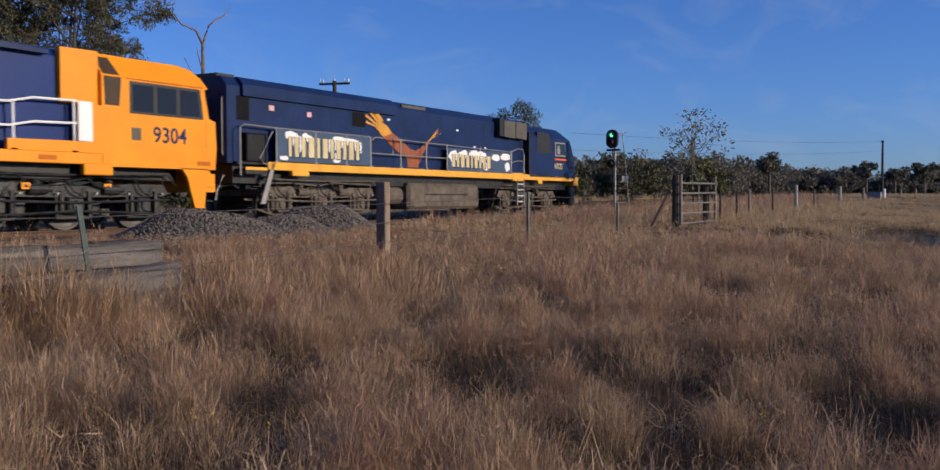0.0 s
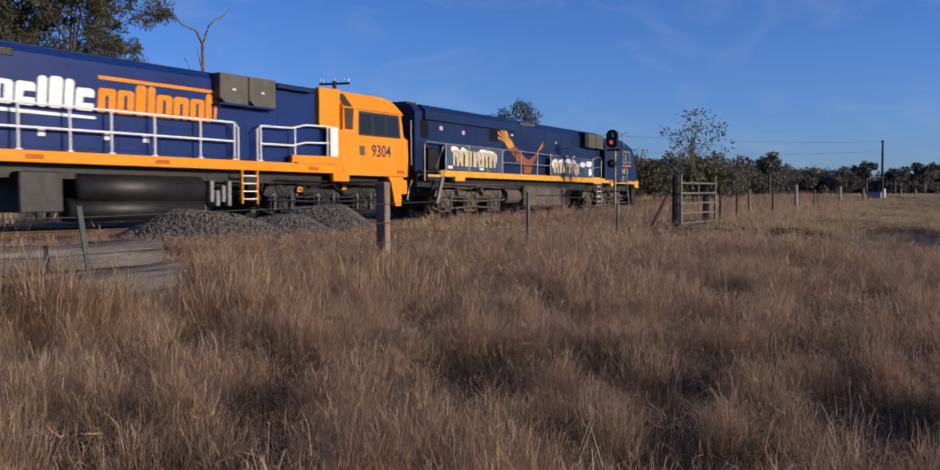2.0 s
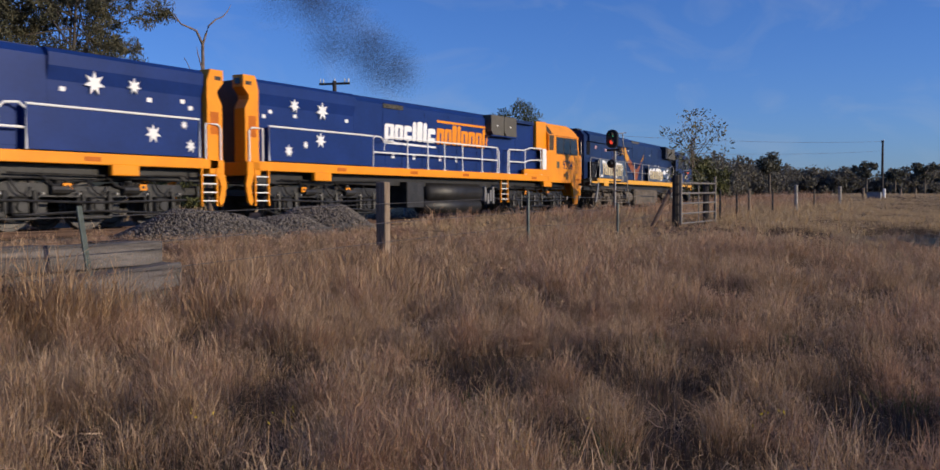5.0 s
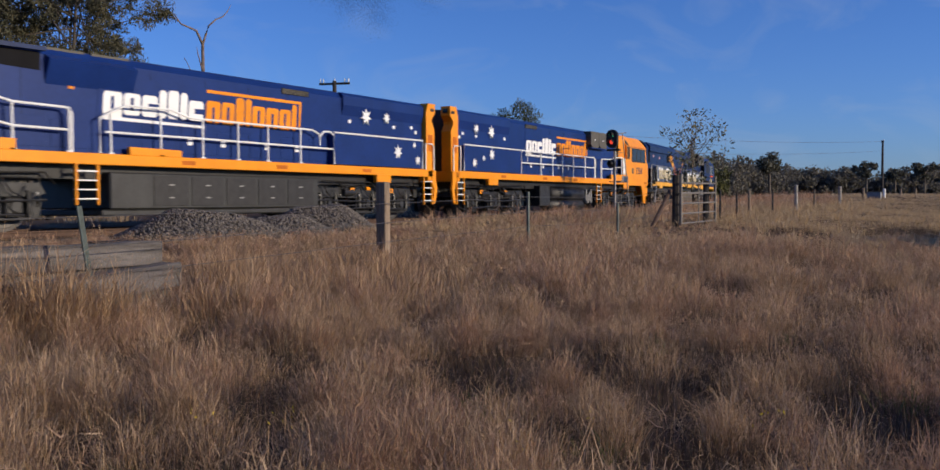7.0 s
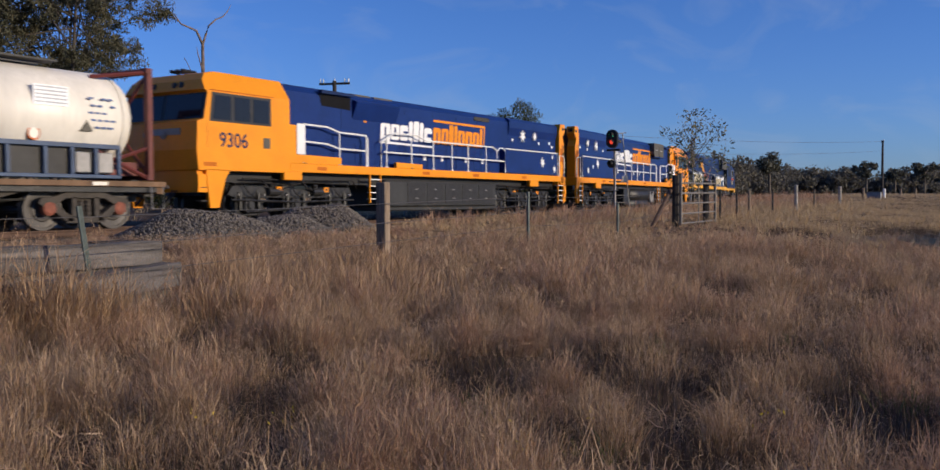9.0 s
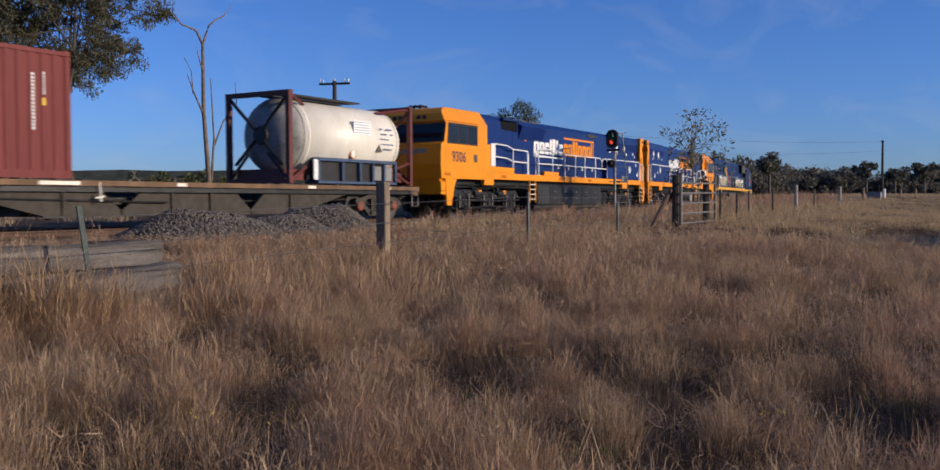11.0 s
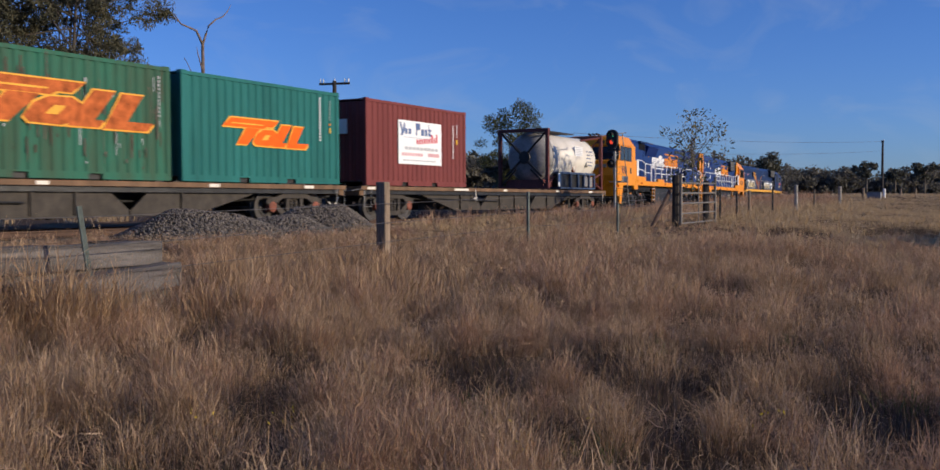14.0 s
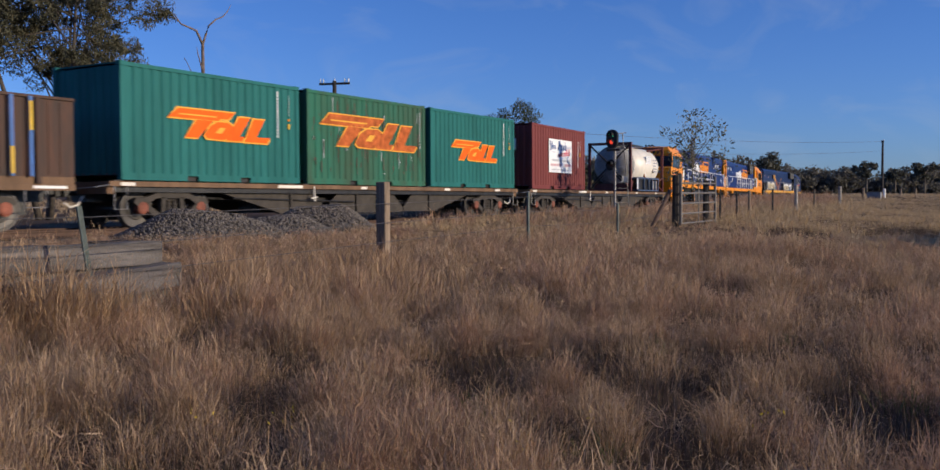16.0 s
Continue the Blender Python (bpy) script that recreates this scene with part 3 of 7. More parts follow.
def freight_bogie(parent, x):
    for k in (-0.9, 0.9):
        wheelset(parent, x + k, 0.46)
    for s in (-1, 1):
        y0, y1 = s * 0.92, s * 1.06
        bm = bmesh.new()
        top = [(-1.15, 0.60), (-1.1, 0.70), (-0.75, 0.74), (-0.45, 0.84), (0.45, 0.84), (0.75, 0.74), (1.1, 0.70), (1.15, 0.60), (1.05, 0.52), (0.75, 0.56), (0.5, 0.70), (-0.5, 0.70), (-0.75, 0.56), (-1.05, 0.52)]
        prism([(x + a, b) for a, b in top], y0, y1, "y", bm)
        for d in (-1, 1):
            prism([(x + d * a, b) for a, b in [(0.80, 0.60), (0.95, 0.55), (0.50, 0.20), (0.30, 0.20), (0.35, 0.30)]], y0, y1, "y", bm)
            prism([(x + d * a, b) for a, b in [(0.22, 0.72), (0.34, 0.72), (0.36, 0.28), (0.22, 0.28)]], y0, y1, "y", bm)
        prism([(x + a, b) for a, b in [(-0.5, 0.16), (0.5, 0.16), (0.42, 0.30), (-0.42, 0.30)]], y0, y1, "y", bm)
        part("side_frame", bm, DUSTY, parent)
        for k in (-0.09, 0.09):
            part("spring", lathe([(0.30 + 0.05 * i, 0.075 if i % 2 else 0.062) for i in range(8)], "z", 10, (x + k, s * 0.99, 0)), DUSTY, parent)
        for k in (-0.9, 0.9):
            part("axle_cap", lathe([(s * 0.92, 0.15), (s * 1.07, 0.15), (s * 1.10, 0.09), (s * 1.10, 0.02)], "y", 14, (x + k, 0, 0.47)), HUB, parent, "rusty orange bearing cap")
    part("bolster", B((x - 0.2, x + 0.2, -0.95, 0.95, 0.60, 0.80)), DUSTY, parent)


def coupler(parent, x, d, z=0.88):
    part("coupler", B((x, x + d * 0.42, -0.10, 0.10, z - 0.1, z + 0.1), (x + d * 0.38, x + d * 0.62, -0.16, 0.13, z - 0.15, z + 0.15), bevel=0.02), GREASE, parent)


def flat_wagon(X0, X1, label):
    L = X1 - X0
    w = on_train("container_flat_wagon", X0, label, "flat wagon", mid=(X0 + X1) / 2)
    W = 1.225
    for s in (-1, 1):
        part("side_sill", B((0.0, L, s * W, s * (W - 0.09), 0.97, 1.09)), DECK, w)
        part("inner_sill", B((0.2, L - 0.2, s * 0.90, s * 1.134, 0.84, 0.96)), GREASE, w)
    blocks("deck_beam", [(k * L / 12 - 0.08, k * L / 12 + 0.08, -W + 0.09, W - 0.09, 0.95, 1.08) for k in range(1, 12)] + [(0, 0.2, -W + 0.09, W - 0.09, 0.8, 1.08), (L - 0.2, L, -W + 0.09, W - 0.09, 0.8, 1.08)], DECK, w)
    part("centre_sill", B((0.1, L - 0.1, -0.28, 0.28, 0.62, 1.0)), GREASE, w)
    for x in [p + q for p in (0.12, 6.52, 12.86) for q in (0.0, 5.78)]:
        for s in (-1, 1):
            part("container_pedestal", B((x, x + 0.2, s * W, s * (W - 0.2), 1.085, 1.118)), DUSTY, w)
    for s in (-1, 1):
        for a in (0, 1):
            q = lambda x: x if a == 0 else L - x
            part("side_web", prism([(q(3.5), 0.86), (q(7.2), 0.86), (q(7.72), 0.42), (q(7.72), 0.32), (q(5.7), 0.32)], s * 0.96, s * 1.02, "y"), DUSTY, w)
            blocks("web_flange", [(min(q(5.7), q(7.72)), max(q(5.7), q(7.72)), s * 0.93, s * 1.06, 0.28, 0.319)], DUSTY, w)
        part("side_web", prism([(8.3, 0.86), (L - 8.3, 0.86), (L - 7.76, 0.42), (L - 7.76, 0.32), (7.76, 0.32), (7.76, 0.42)], s * 0.96, s * 1.02, "y"), DUSTY, w)
        blocks("web_flange", [(7.76, L - 7.76, s * 0.93, s * 1.06, 0.28, 0.319)], DUSTY, w)
        blocks("web_rib", [(x - 0.04, x + 0.04, s * 1.02, s * 1.08, 0.32, 0.84) for x in (6.2, 9.2, L - 9.2, L - 6.2)], DUSTY, w)
    blocks("brake_gear", [(7.2, 8.4, -0.7, -0.2, 0.42, 0.75), (9.6, 10.4, -0.85, -0.3, 0.5, 0.8), (11.2, 12.4, 0.2, 0.7, 0.4, 0.8)], GREASE, w, 0.04)
    parts("brake_pipe", [[(0.4, -0.75, 0.78), (5.0, -0.75, 0.66), (L - 5, -0.75, 0.62), (L - 0.4, -0.75, 0.78)], [(4, -1.0, 0.7), (9, -1.08, 0.6)]], 0.03, GREASE, w)
    hx = 7.0
    part("brake_lever", tube([[(hx, -1.22, 1.05), (hx + 0.02, -1.23, 0.62)], [(hx - 0.12, -1.22, 0.70), (hx + 0.12, -1.22, 0.74)]], 0.022), TANKW, w, "pale painted hand brake lever")
    part("centre_girder", B((5.6, L - 5.6, -0.4, 0.4, 0.30, 0.62)), GREASE, w)
    for x0, x1 in ((0.3, 0.7), (5.5, 6.5), (9.2, 9.5), (14.0, 14.35), (17.6, 18.0)):
        if x1 < L:
            part("white_panel", B((x0, x1, -W - 0.004, -W, 0.985, 1.065)), TANKW, w)
    for e, d in ((0, -1), (L, 1)):
        coupler(w, e, d)
        part("hand_step", tube([[(e - d * 0.45, -W - 0.02, 0.97), (e - d * 0.45, -W - 0.02, 0.45), (e - d * 0.1, -W - 0.02, 0.45), (e - d * 0.1, -W - 0.02, 0.97)]], 0.017), GALV, w)
        part("uncoupling_lever", tube([[(e, -W, 1.0), (e + d * 0.25, -W + 0.2, 0.95), (e + d * 0.4, -0.3, 0.9)]], 0.016), GALV, w)
        part("air_hose", tube([[(e + d * 0.05, -0.35, 0.75), (e + d * 0.2, -0.37, 0.55), (e + d * 0.38, -0.34, 0.50), (e + d * 0.5, -0.3, 0.6)]], 0.025), TANKW if d < 0 else BLACKISH, w)
    freight_bogie(w, 1.95)
    freight_bogie(w, L - 2.1)
    return w


flat_wagon(-0.25, 19.4, "brown three-slot container flat wagon carrying a maroon container")
flat_wagon(-20.45, -0.98, "brown container flat wagon loaded with three green containers")


def gondola(X0, X1):
    L = X1 - X0
    g = on_train("open_wagon", X0, "rusty brown high-sided open wagon with strapped stakes", "open wagon", mid=(X0 + X1) / 2)
    W = 1.22
    for s in (-1, 1):
        part("side_wall", B((0, L, s * W, s * (W - 0.05), 1.15, 2.78)), GONDOLA, g)
        for k in range(int(L / 1.1) + 1):
            x = min(L - 0.12, k * 1.1)
            part("stake", B((x, x + 0.12, s * (W + 0.09), s * W, 1.0, 2.80), bevel=0.01), GONDOLA, g)
        for k in range(int(L / 0.275)):
            part("rib", B((k * 0.275 + 0.05, k * 0.275 + 0.11, s * (W + 0.018), s * W, 1.2, 2.72)), GONDOLA, g)
        part("top_rail", B((0, L, s * (W + 0.05), s * (W - 0.05), 2.781, 2.84)), RUST, g)
    part("end_wall", B((L - 0.05, L, -W + 0.05, W - 0.05, 1.15, 2.78)), GONDOLA, g)
    part("end_wall", B((0, 0.05, -W + 0.05, W - 0.05, 1.15, 2.78)), GONDOLA, g)
    part("floor", B((0, L, -W, W, 1.0, 1.148)), DECK, g)
    blocks("side_sill", [(0, L, -W - 0.03, -W + 0.09, 0.86, 0.998), (0, L, W - 0.09, W + 0.03, 0.86, 0.998)], DECK, g)
    for x, m in ((L - 1.12, STRAPB), (L - 1.55, STRAPB), (L - 2.6, STRAPY)):
        part("strap", B((x, x + 0.07, -W - 0.13, -W - 0.095, 1.15, 2.8)), m, g, "blue and yellow tie-down stake")
    part("strap", B((L - 1.12, L - 1.05, -W - 0.136, -W - 0.131, 2.1, 2.7)), STRAPY, g)
    part("strap", B((L - 1.55, L - 1.48, -W - 0.136, -W - 0.131, 1.2, 1.75)), STRAPY, g)
    blocks("white_panel", [(L - 1.0, L - 0.2, -W - 0.036, -W - 0.031, 0.9, 0.96), (L - 2.6, L - 1.9, -W - 0.036, -W - 0.031, 0.9, 0.96)], WHITE, g)
    part("hand_step", tube([[(L - 1.2, -W - 0.04, 0.86), (L - 1.2, -W - 0.04, 0.5), (L - 0.7, -W - 0.04, 0.5), (L - 0.7, -W - 0.04, 0.86)]], 0.017), GALV, g)
    part("centre_sill", B((0.1, L - 0.1, -0.28, 0.28, 0.62, 0.998)), GREASE, g)
    part("brake_gear", B((5, 6.4, -0.8, -0.3, 0.4, 0.8), bevel=0.03), GREASE, g)
    part("centre_girder", B((0.6, L - 0.6, -0.4, 0.4, 0.34, 0.62)), GREASE, g)
    coupler(g, L, 1)
    freight_bogie(g, L - 2.4)
    freight_bogie(g, 2.0)


gondola(-35.5, -21.35)


# ---------------------------------------------------------------- locomotives
def text_mesh(s, size, squeeze=1.0, thick=0.004):
    cu = bpy.data.curves.new("lettering", "FONT")
    cu.body, cu.size, cu.extrude, cu.resolution_u = s, size, thick / 2, 3
    cu.offset = 0.012 * size
    tmp = bpy.data.objects.new("lettering", cu)
    scene.collection.objects.link(tmp)
    me = bpy.data.meshes.new_from_object(tmp.evaluated_get(bpy.context.evaluated_depsgraph_get()))
    bpy.data.objects.remove(tmp)
    bm = bmesh.new()
    bm.from_mesh(me)
    bmesh.ops.transform(bm, matrix=Matrix.Diagonal((squeeze, 1, 1, 1)), verts=bm.verts)
    bmesh.ops.transform(bm, matrix=pose(0, 0, 0, 90), verts=bm.verts)
    return bm


def lettering(parent, s, x, y, z, size, material, squeeze=1.0, name="number"):
    bm = text_mesh(s, size, squeeze)
    bmesh.ops.translate(bm, vec=(x, y - 0.004, z), verts=bm.verts)
    return part(name, bm, material, parent)


def star(parent, x, z, r, y, t=0.008, points=7):
    pts = []
    for k in range(points * 2):
        w = math.pi * k / points + math.pi / 2
        q = r if k % 2 == 0 else r * 0.45
        pts.append((x + q * math.cos(w), z + q * math.sin(w)))
    bm = bmesh.new()
    c = [bm.verts.new((x, yy, z)) for yy in (y - t - 0.002, y)]
    a = [bm.verts.new((p[0], y - t, p[1])) for p in pts]
    b = [bm.verts.new((p[0], y, p[1])) for p in pts]
    for k in range(len(pts)):
        bm.faces.new((c[0], a[k - 1], a[k]))
        bm.faces.new((a[k - 1], b[k - 1], b[k], a[k]))
    part("star", bm, WHITE, parent, "white painted star")


def loco_bogie(parent, xs, mat_frame):
    """Three axles at xs, with side frames, boxes, springs and sand pipes."""
    xs = sorted(xs)
    for x in xs:
        wheelset(parent, x, 0.53)
    a, b, m = xs[0], xs[-1], xs[1]
    for s in (-1, 1):
        bm = bmesh.new()
        prof = [(a - 0.75, 0.80), (a - 0.6, 1.02), (a + 0.5, 1.02), (m - 0.5, 0.96), (m + 0.5, 0.96), (b - 0.5, 1.02), (b + 0.6, 1.02), (b + 0.75, 0.80), (b + 0.55, 0.74), (m + 0.4, 0.72), (m - 0.4, 0.72), (a - 0.55, 0.74)]
        prism(prof, s * 1.02, s * 1.18, "y", bm)
        part("bogie_frame", bm, mat_frame, parent)
        for x in xs:
            cradle = part("axle_cradle", prism([(x - 0.46, 0.75), (x - 0.46, 0.30), (x - 0.38, 0.23), (x + 0.38, 0.23), (x + 0.46, 0.30), (x + 0.46, 0.75)], s * 0.99, s * 1.05, "y"), mat_frame, parent)
            blocks("cradle_rib", [(x + k - 0.05, x + k + 0.05, s * 1.05, s * 1.16, 0.27, 0.76) for k in (-0.41, 0.41)] + [(x - 0.44, x + 0.44, s * 1.05, s * 1.13, 0.24, 0.31)], mat_frame, parent, 0.012)
            part("axle_box", B((x - 0.2, x + 0.2, s * 1.04, s * 1.24, 0.36, 0.72), bevel=0.04), mat_frame, parent)
            part("axle_cap", lathe([(s * 1.24, 0.13), (s * 1.29, 0.11), (s * 1.29, 0.02)], "y", 14, (x, 0, 0.53)), mat_frame, parent)
            for k in (-0.34, 0.34):
                part("damper", tube([[(x + k, s * 1.2, 0.38), (x + k, s * 1.2, 0.86)]], 0.06, 8), mat_frame, parent)
            part("brake_shoe", prism([(x + 0.60, 0.28), (x + 0.74, 0.30), (x + 0.80, 0.62), (x + 0.58, 0.66)], s * 0.72, s * 0.96, "y"), mat_frame, parent)
        for x in ((a + m) / 2, (m + b) / 2):
            part("spring", lathe([(0.74 + 0.045 * i, 0.10 if i % 2 else 0.085) for i in range(9)], "z", 10, (x, s * 1.12, 0.0)), mat_frame, parent)
            part("brake_cylinder", lathe([(x - 0.24, 0.11), (x + 0.2, 0.11), (x + 0.22, 0.05), (x + 0.34, 0.05)], "x", 10, (0, s * 1.22, 0.88)), mat_frame, parent)
        parts("sand_pipe", [[(a - 0.65, s * 1.1, 1.2), (a - 0.72, s * 1.0, 0.6), (a - 0.6, s * 0.8, 0.2)], [(b + 0.65, s * 1.1, 1.2), (b + 0.72, s * 1.0, 0.6), (b + 0.6, s * 0.8, 0.2)]], 0.025, mat_frame, parent)
    parts("brake_pipe", [[(a - 0.6, -1.2, 1.10), (a + 0.3, -1.22, 1.13), (m - 0.2, -1.22, 1.06), (m + 0.5, -1.2, 1.16), (b + 0.5, -1.2, 1.12)], [(a - 0.3, -1.26, 1.22), (m, -1.26, 1.20), (b + 0.7, -1.24, 1.24), (b + 0.95, -1.2, 1.0)]], 0.022, mat_frame, parent)
    parts("cable", [[(m + k - 0.5, -1.24, 1.2), (m + k - 0.25, -1.27, 0.98), (m + k + 0.1, -1.25, 0.90), (m + k + 0.4, -1.2, 1.0)] for k in (-0.9, 0.7)], 0.03, BLACKISH, parent)
    part("end_lever", tube([[(a - 0.9, -1.15, 0.42), (a - 0.5, -1.18, 0.30), (a - 0.1, -1.18, 0.20)]], 0.028, 6), mat_frame, parent)
    for s in (-1, 1):
        parts("brake_rod", [[(a - 0.7, s * 1.27, 0.66), (m, s * 1.29, 0.60), (b + 0.7, s * 1.27, 0.66)], [(a - 0.2, s * 1.28, 0.34), (m, s * 1.26, 0.42), (b + 0.2, s * 1.28, 0.34)]], 0.03, mat_frame, parent)
        parts("hose", [[(x - 0.3, s * 1.27, 1.12), (x - 0.12, s * 1.31, 0.84), (x + 0.1, s * 1.3, 0.74), (x + 0.26, s * 1.26, 0.96)] for x in xs], 0.02, BLACKISH, parent)
        parts("bright_pin", [[(x + k, s * 1.25, 0.80), (x + k, s * 1.32, 0.80)] for x in xs for k in (-0.5, 0.46)], 0.03, GALV, parent)
    part("bogie_transom", B((a - 0.5, b + 0.5, -1.0, 1.0, 0.78, 0.95)), mat_frame, parent)
    return parent


def rails(parent, paths, posts, material=WHITE, r=0.027):
    for p in paths:
        part("handrail", tube([p], r), material, parent)
    for x, y, z0, z1 in posts:
        part("stanchion", tube([[(x, y, z0), (x, y, z1)]], r), material, parent)
        part("stanchion_foot", B((x - 0.07, x + 0.07, y - 0.03, y + 0.03, z0, z0 + 0.03)), material, parent)


def ladder(parent, x0, x1, y, z0, z1, material):
    blocks("ladder_stile", [(x0, x0 + 0.05, y, y + 0.06, z0, z1), (x1 - 0.05, x1, y, y + 0.06, z0, z1)], material, parent)
    for k in range(4):
        z = z0 + 0.12 + k * (z1 - z0 - 0.1) / 4
        part("ladder_rung", B((x0 + 0.05, x1 - 0.05, y, y + 0.16, z, z + 0.03)), WHITE, parent)


def cab_shell(f, front, rear_u, half, z0, zs, zt, top_half):
    """A cab body; front is a list of (z, u) up its nose, with a flat strip between each two."""
    bm = bmesh.new()
    rows = []
    for z, u in front:
        w = half if z <= zs else half + (top_half - half) * (z - zs) / (zt - zs)
        rows.append([bm.verts.new(p) for p in ((f(u), -w, z), (f(u), w, z), (f(rear_u), w, z), (f(rear_u), -w, z))])
    for a, b in zip(rows, rows[1:]):
        for k in range(4):
            bm.faces.new((a[k - 1], a[k], b[k], b[k - 1]))
    bm.faces.new(rows[0])
    bm.faces.new(rows[-1][::-1])
    bmesh.ops.remove_doubles(bm, verts=bm.verts, dist=1e-5)
    return bm


HOOD = 1.22
SIDE = 1.47


def word_blocks(parent, x0, x1, z0, z1, shapes, material, y):
    """A word mark as plain rounded blocks; shapes are (width, rise, drop, slot)."""
    u = (x1 - x0) / sum(q[0] for q in shapes)
    a = x0
    for w, up, down, slot in shapes:
        b, lo_, hi_ = a + w * u - 0.045, z0 - down, z1 + up
        c, k = 0.06, 0.06 * (hi_ - lo_)
        part("logo_shape", slab_shape([(a, lo_ + c), (a + c, lo_), (b - c, lo_), (b, lo_ + c), (b + k, hi_ - c), (b - c + k, hi_), (a + c + k, hi_), (a + k, hi_ - c)], y, 0.008), material, parent)
        if slot:
            m, h = (a + b) / 2, z1 - z0
            s0, s1 = (z0 + 0.22 * h, z0 + 0.80 * h) if slot == 1 else (z0 - 0.01, z0 + 0.72 * h) if slot == 2 else (z0 + 0.36 * h, z0 + 0.62 * h)
            e = b + 0.03 if slot == 3 else m + 0.045
            part("logo_gap", slab_shape([(m - 0.04, s0), (e, s0), (e + 0.02, s1), (m - 0.02, s1)], y, 0.010), BLUE, parent)
        a += w * u


def freight_loco(X, d, number, label, boxes):
    """Blue and orange locomotive. The cab's nose is at X, the body runs d * u from it."""
    lo = on_train("diesel_locomotive", X, label, "locomotive", group="locomotives", mid=X + d * 10.5)
    f = lambda u: d * u
    y = -SIDE
    # frame and sill
    blocks("side_sill", [(f(3.365), f(20.9), s * SIDE, s * (SIDE - 0.12), 1.43, 1.68) for s in (-1, 1)], ORANGE, lo, 0.015)
    part("walkway", B((f(3.6), f(20.9), -SIDE + 0.12, SIDE - 0.12, 1.60, 1.66)), BLACKISH, lo)
    blocks("frame_lug", [(f(u), f(u + 0.75), -SIDE - 0.02, -SIDE + 0.14, 1.20, 1.46) for u in (3.1, 17.7)], ORANGE, lo, 0.02)
    part("main_frame", B((f(1.0), f(20.6), -1.1, 1.1, 1.12, 1.58)), BLACKISH, lo)
    step = [(3.955, 5.6, 1.92)] + ([(8.4, 9.9, 1.86)] if not boxes else [])
    for a, b, zt in step:
        part("sill_step", prism([(f(a), 1.68), (f(b), 1.68), (f(b), zt - 0.02), (f(a), zt)], y, y + 0.1, "y"), ORANGE, lo)
    # cab
    nose = [(1.40, 0.05), (1.9, 0.0), (2.60, 0.03), (2.66, 0.24), (3.34, 0.38), (3.40, 0.27), (3.66, 0.36), (3.84, 0.56), (3.92, 0.90)]
    cab = part("cab", cab_shell(f, nose, 3.36, SIDE, 1.40, 3.40, 3.92, 1.12), ORANGE, lo, "glossy orange cab")
    blocks("cab_skirt", [(f(3.36), f(3.95), y, y + 0.08, 1.68, 2.73), (f(3.36), f(3.95), -y, -y - 0.08, 1.68, 2.73)], ORANGE, lo)
    if boxes:
        part("cab_rear_wall", prism([(f(3.36), 2.73), (f(4.3), 2.73), (f(4.3), 3.90), (f(3.36), 3.92)], -1.36, -HOOD, "y"), ORANGE, lo)
        # flush sheets; the recess's shade is put into their dark brown colour
        part("cab_recess", prism([(f(2.90), 2.76), (f(3.28), 2.76), (f(3.31), 3.39), (f(2.84), 3.39)], y - 0.004, y + 0.12, "y"), RECESS, cab)
        bm = bmesh.new()
        q = [bm.verts.new(v) for v in ((f(2.84), y - 0.004, 3.392), (f(3.31), y - 0.004, 3.392), (f(3.33), -1.185, 3.84), (f(2.98), -1.185, 3.84))]
        r_ = [bm.verts.new((v.co.x, v.co.y + 0.06, v.co.z - 0.05)) for v in q]
        bm.faces.new(q), bm.faces.new(r_[::-1])
        for k in range(4):
            bm.faces.new((q[k - 1], q[k], r_[k], r_[k - 1]))
        part("cab_recess", bm, RECESS, cab)
    for s in (-1, 1):
        ys = s * (SIDE + 0.006)
        fr = part("window_frame", prism([(f(0.42), 2.62), (f(2.62), 2.62), (f(2.62), 3.35), (f(0.52), 3.35)], ys, s * (SIDE - 0.02), "y"), BLACKISH, cab, "black rubber window frame")
        for a, b, c in ((0.53, 0.61, 1.16), (1.27, 1.27, 1.84), (1.95, 1.95, 2.54)):
            part("pane", prism([(f(a), 2.68), (f(c), 2.68), (f(c), 3.28), (f(b), 3.28)], ys + s * 0.002, ys + s * 0.006, "y"), GLASS, fr)
    # windscreen on the sloping nose, in a black surround
    bm = bmesh.new()
    q = [bm.verts.new((f(np.interp(z, [2.66, 3.34], [0.24, 0.38]) - 0.006), w, z)) for z, w in ((2.68, -1.45), (2.68, 1.45), (3.33, 1.45), (3.33, -1.45))]
    r_ = [bm.verts.new((v.co.x + d * 0.02, v.co.y, v.co.z)) for v in q]
    bm.faces.new(q), bm.faces.new(r_[::-1])
    for k in range(4):
        bm.faces.new((q[k - 1], q[k], r_[k], r_[k - 1]))
    part("windscreen_surround", bm, BLACKISH, cab)
    for s in (-1, 1):
        pts = [(2.70, 0.06), (2.70, 1.36), (3.30, 1.36), (3.30, 0.06)]
        bm = bmesh.new()
        uu = lambda z: np.interp(z, [2.66, 3.34], [0.24, 0.38])
        a = [bm.verts.new((f(uu(z) - 0.014), s * q, z)) for z, q in pts]
        b = [bm.verts.new((f(uu(z) + 0.02), s * q, z)) for z, q in pts]
        bm.faces.new(a), bm.faces.new(b[::-1])
        for k in range(4):
            bm.faces.new((a[k - 1], a[k], b[k], b[k - 1]))
        part("windscreen", bm, GLASS, cab)
    part("headlight", lathe([(f(0.2), 0.11), (f(-0.02), 0.12), (f(-0.04), 0.02)], "x", 14, (0, -0.3, 2.3)), GALV, cab)
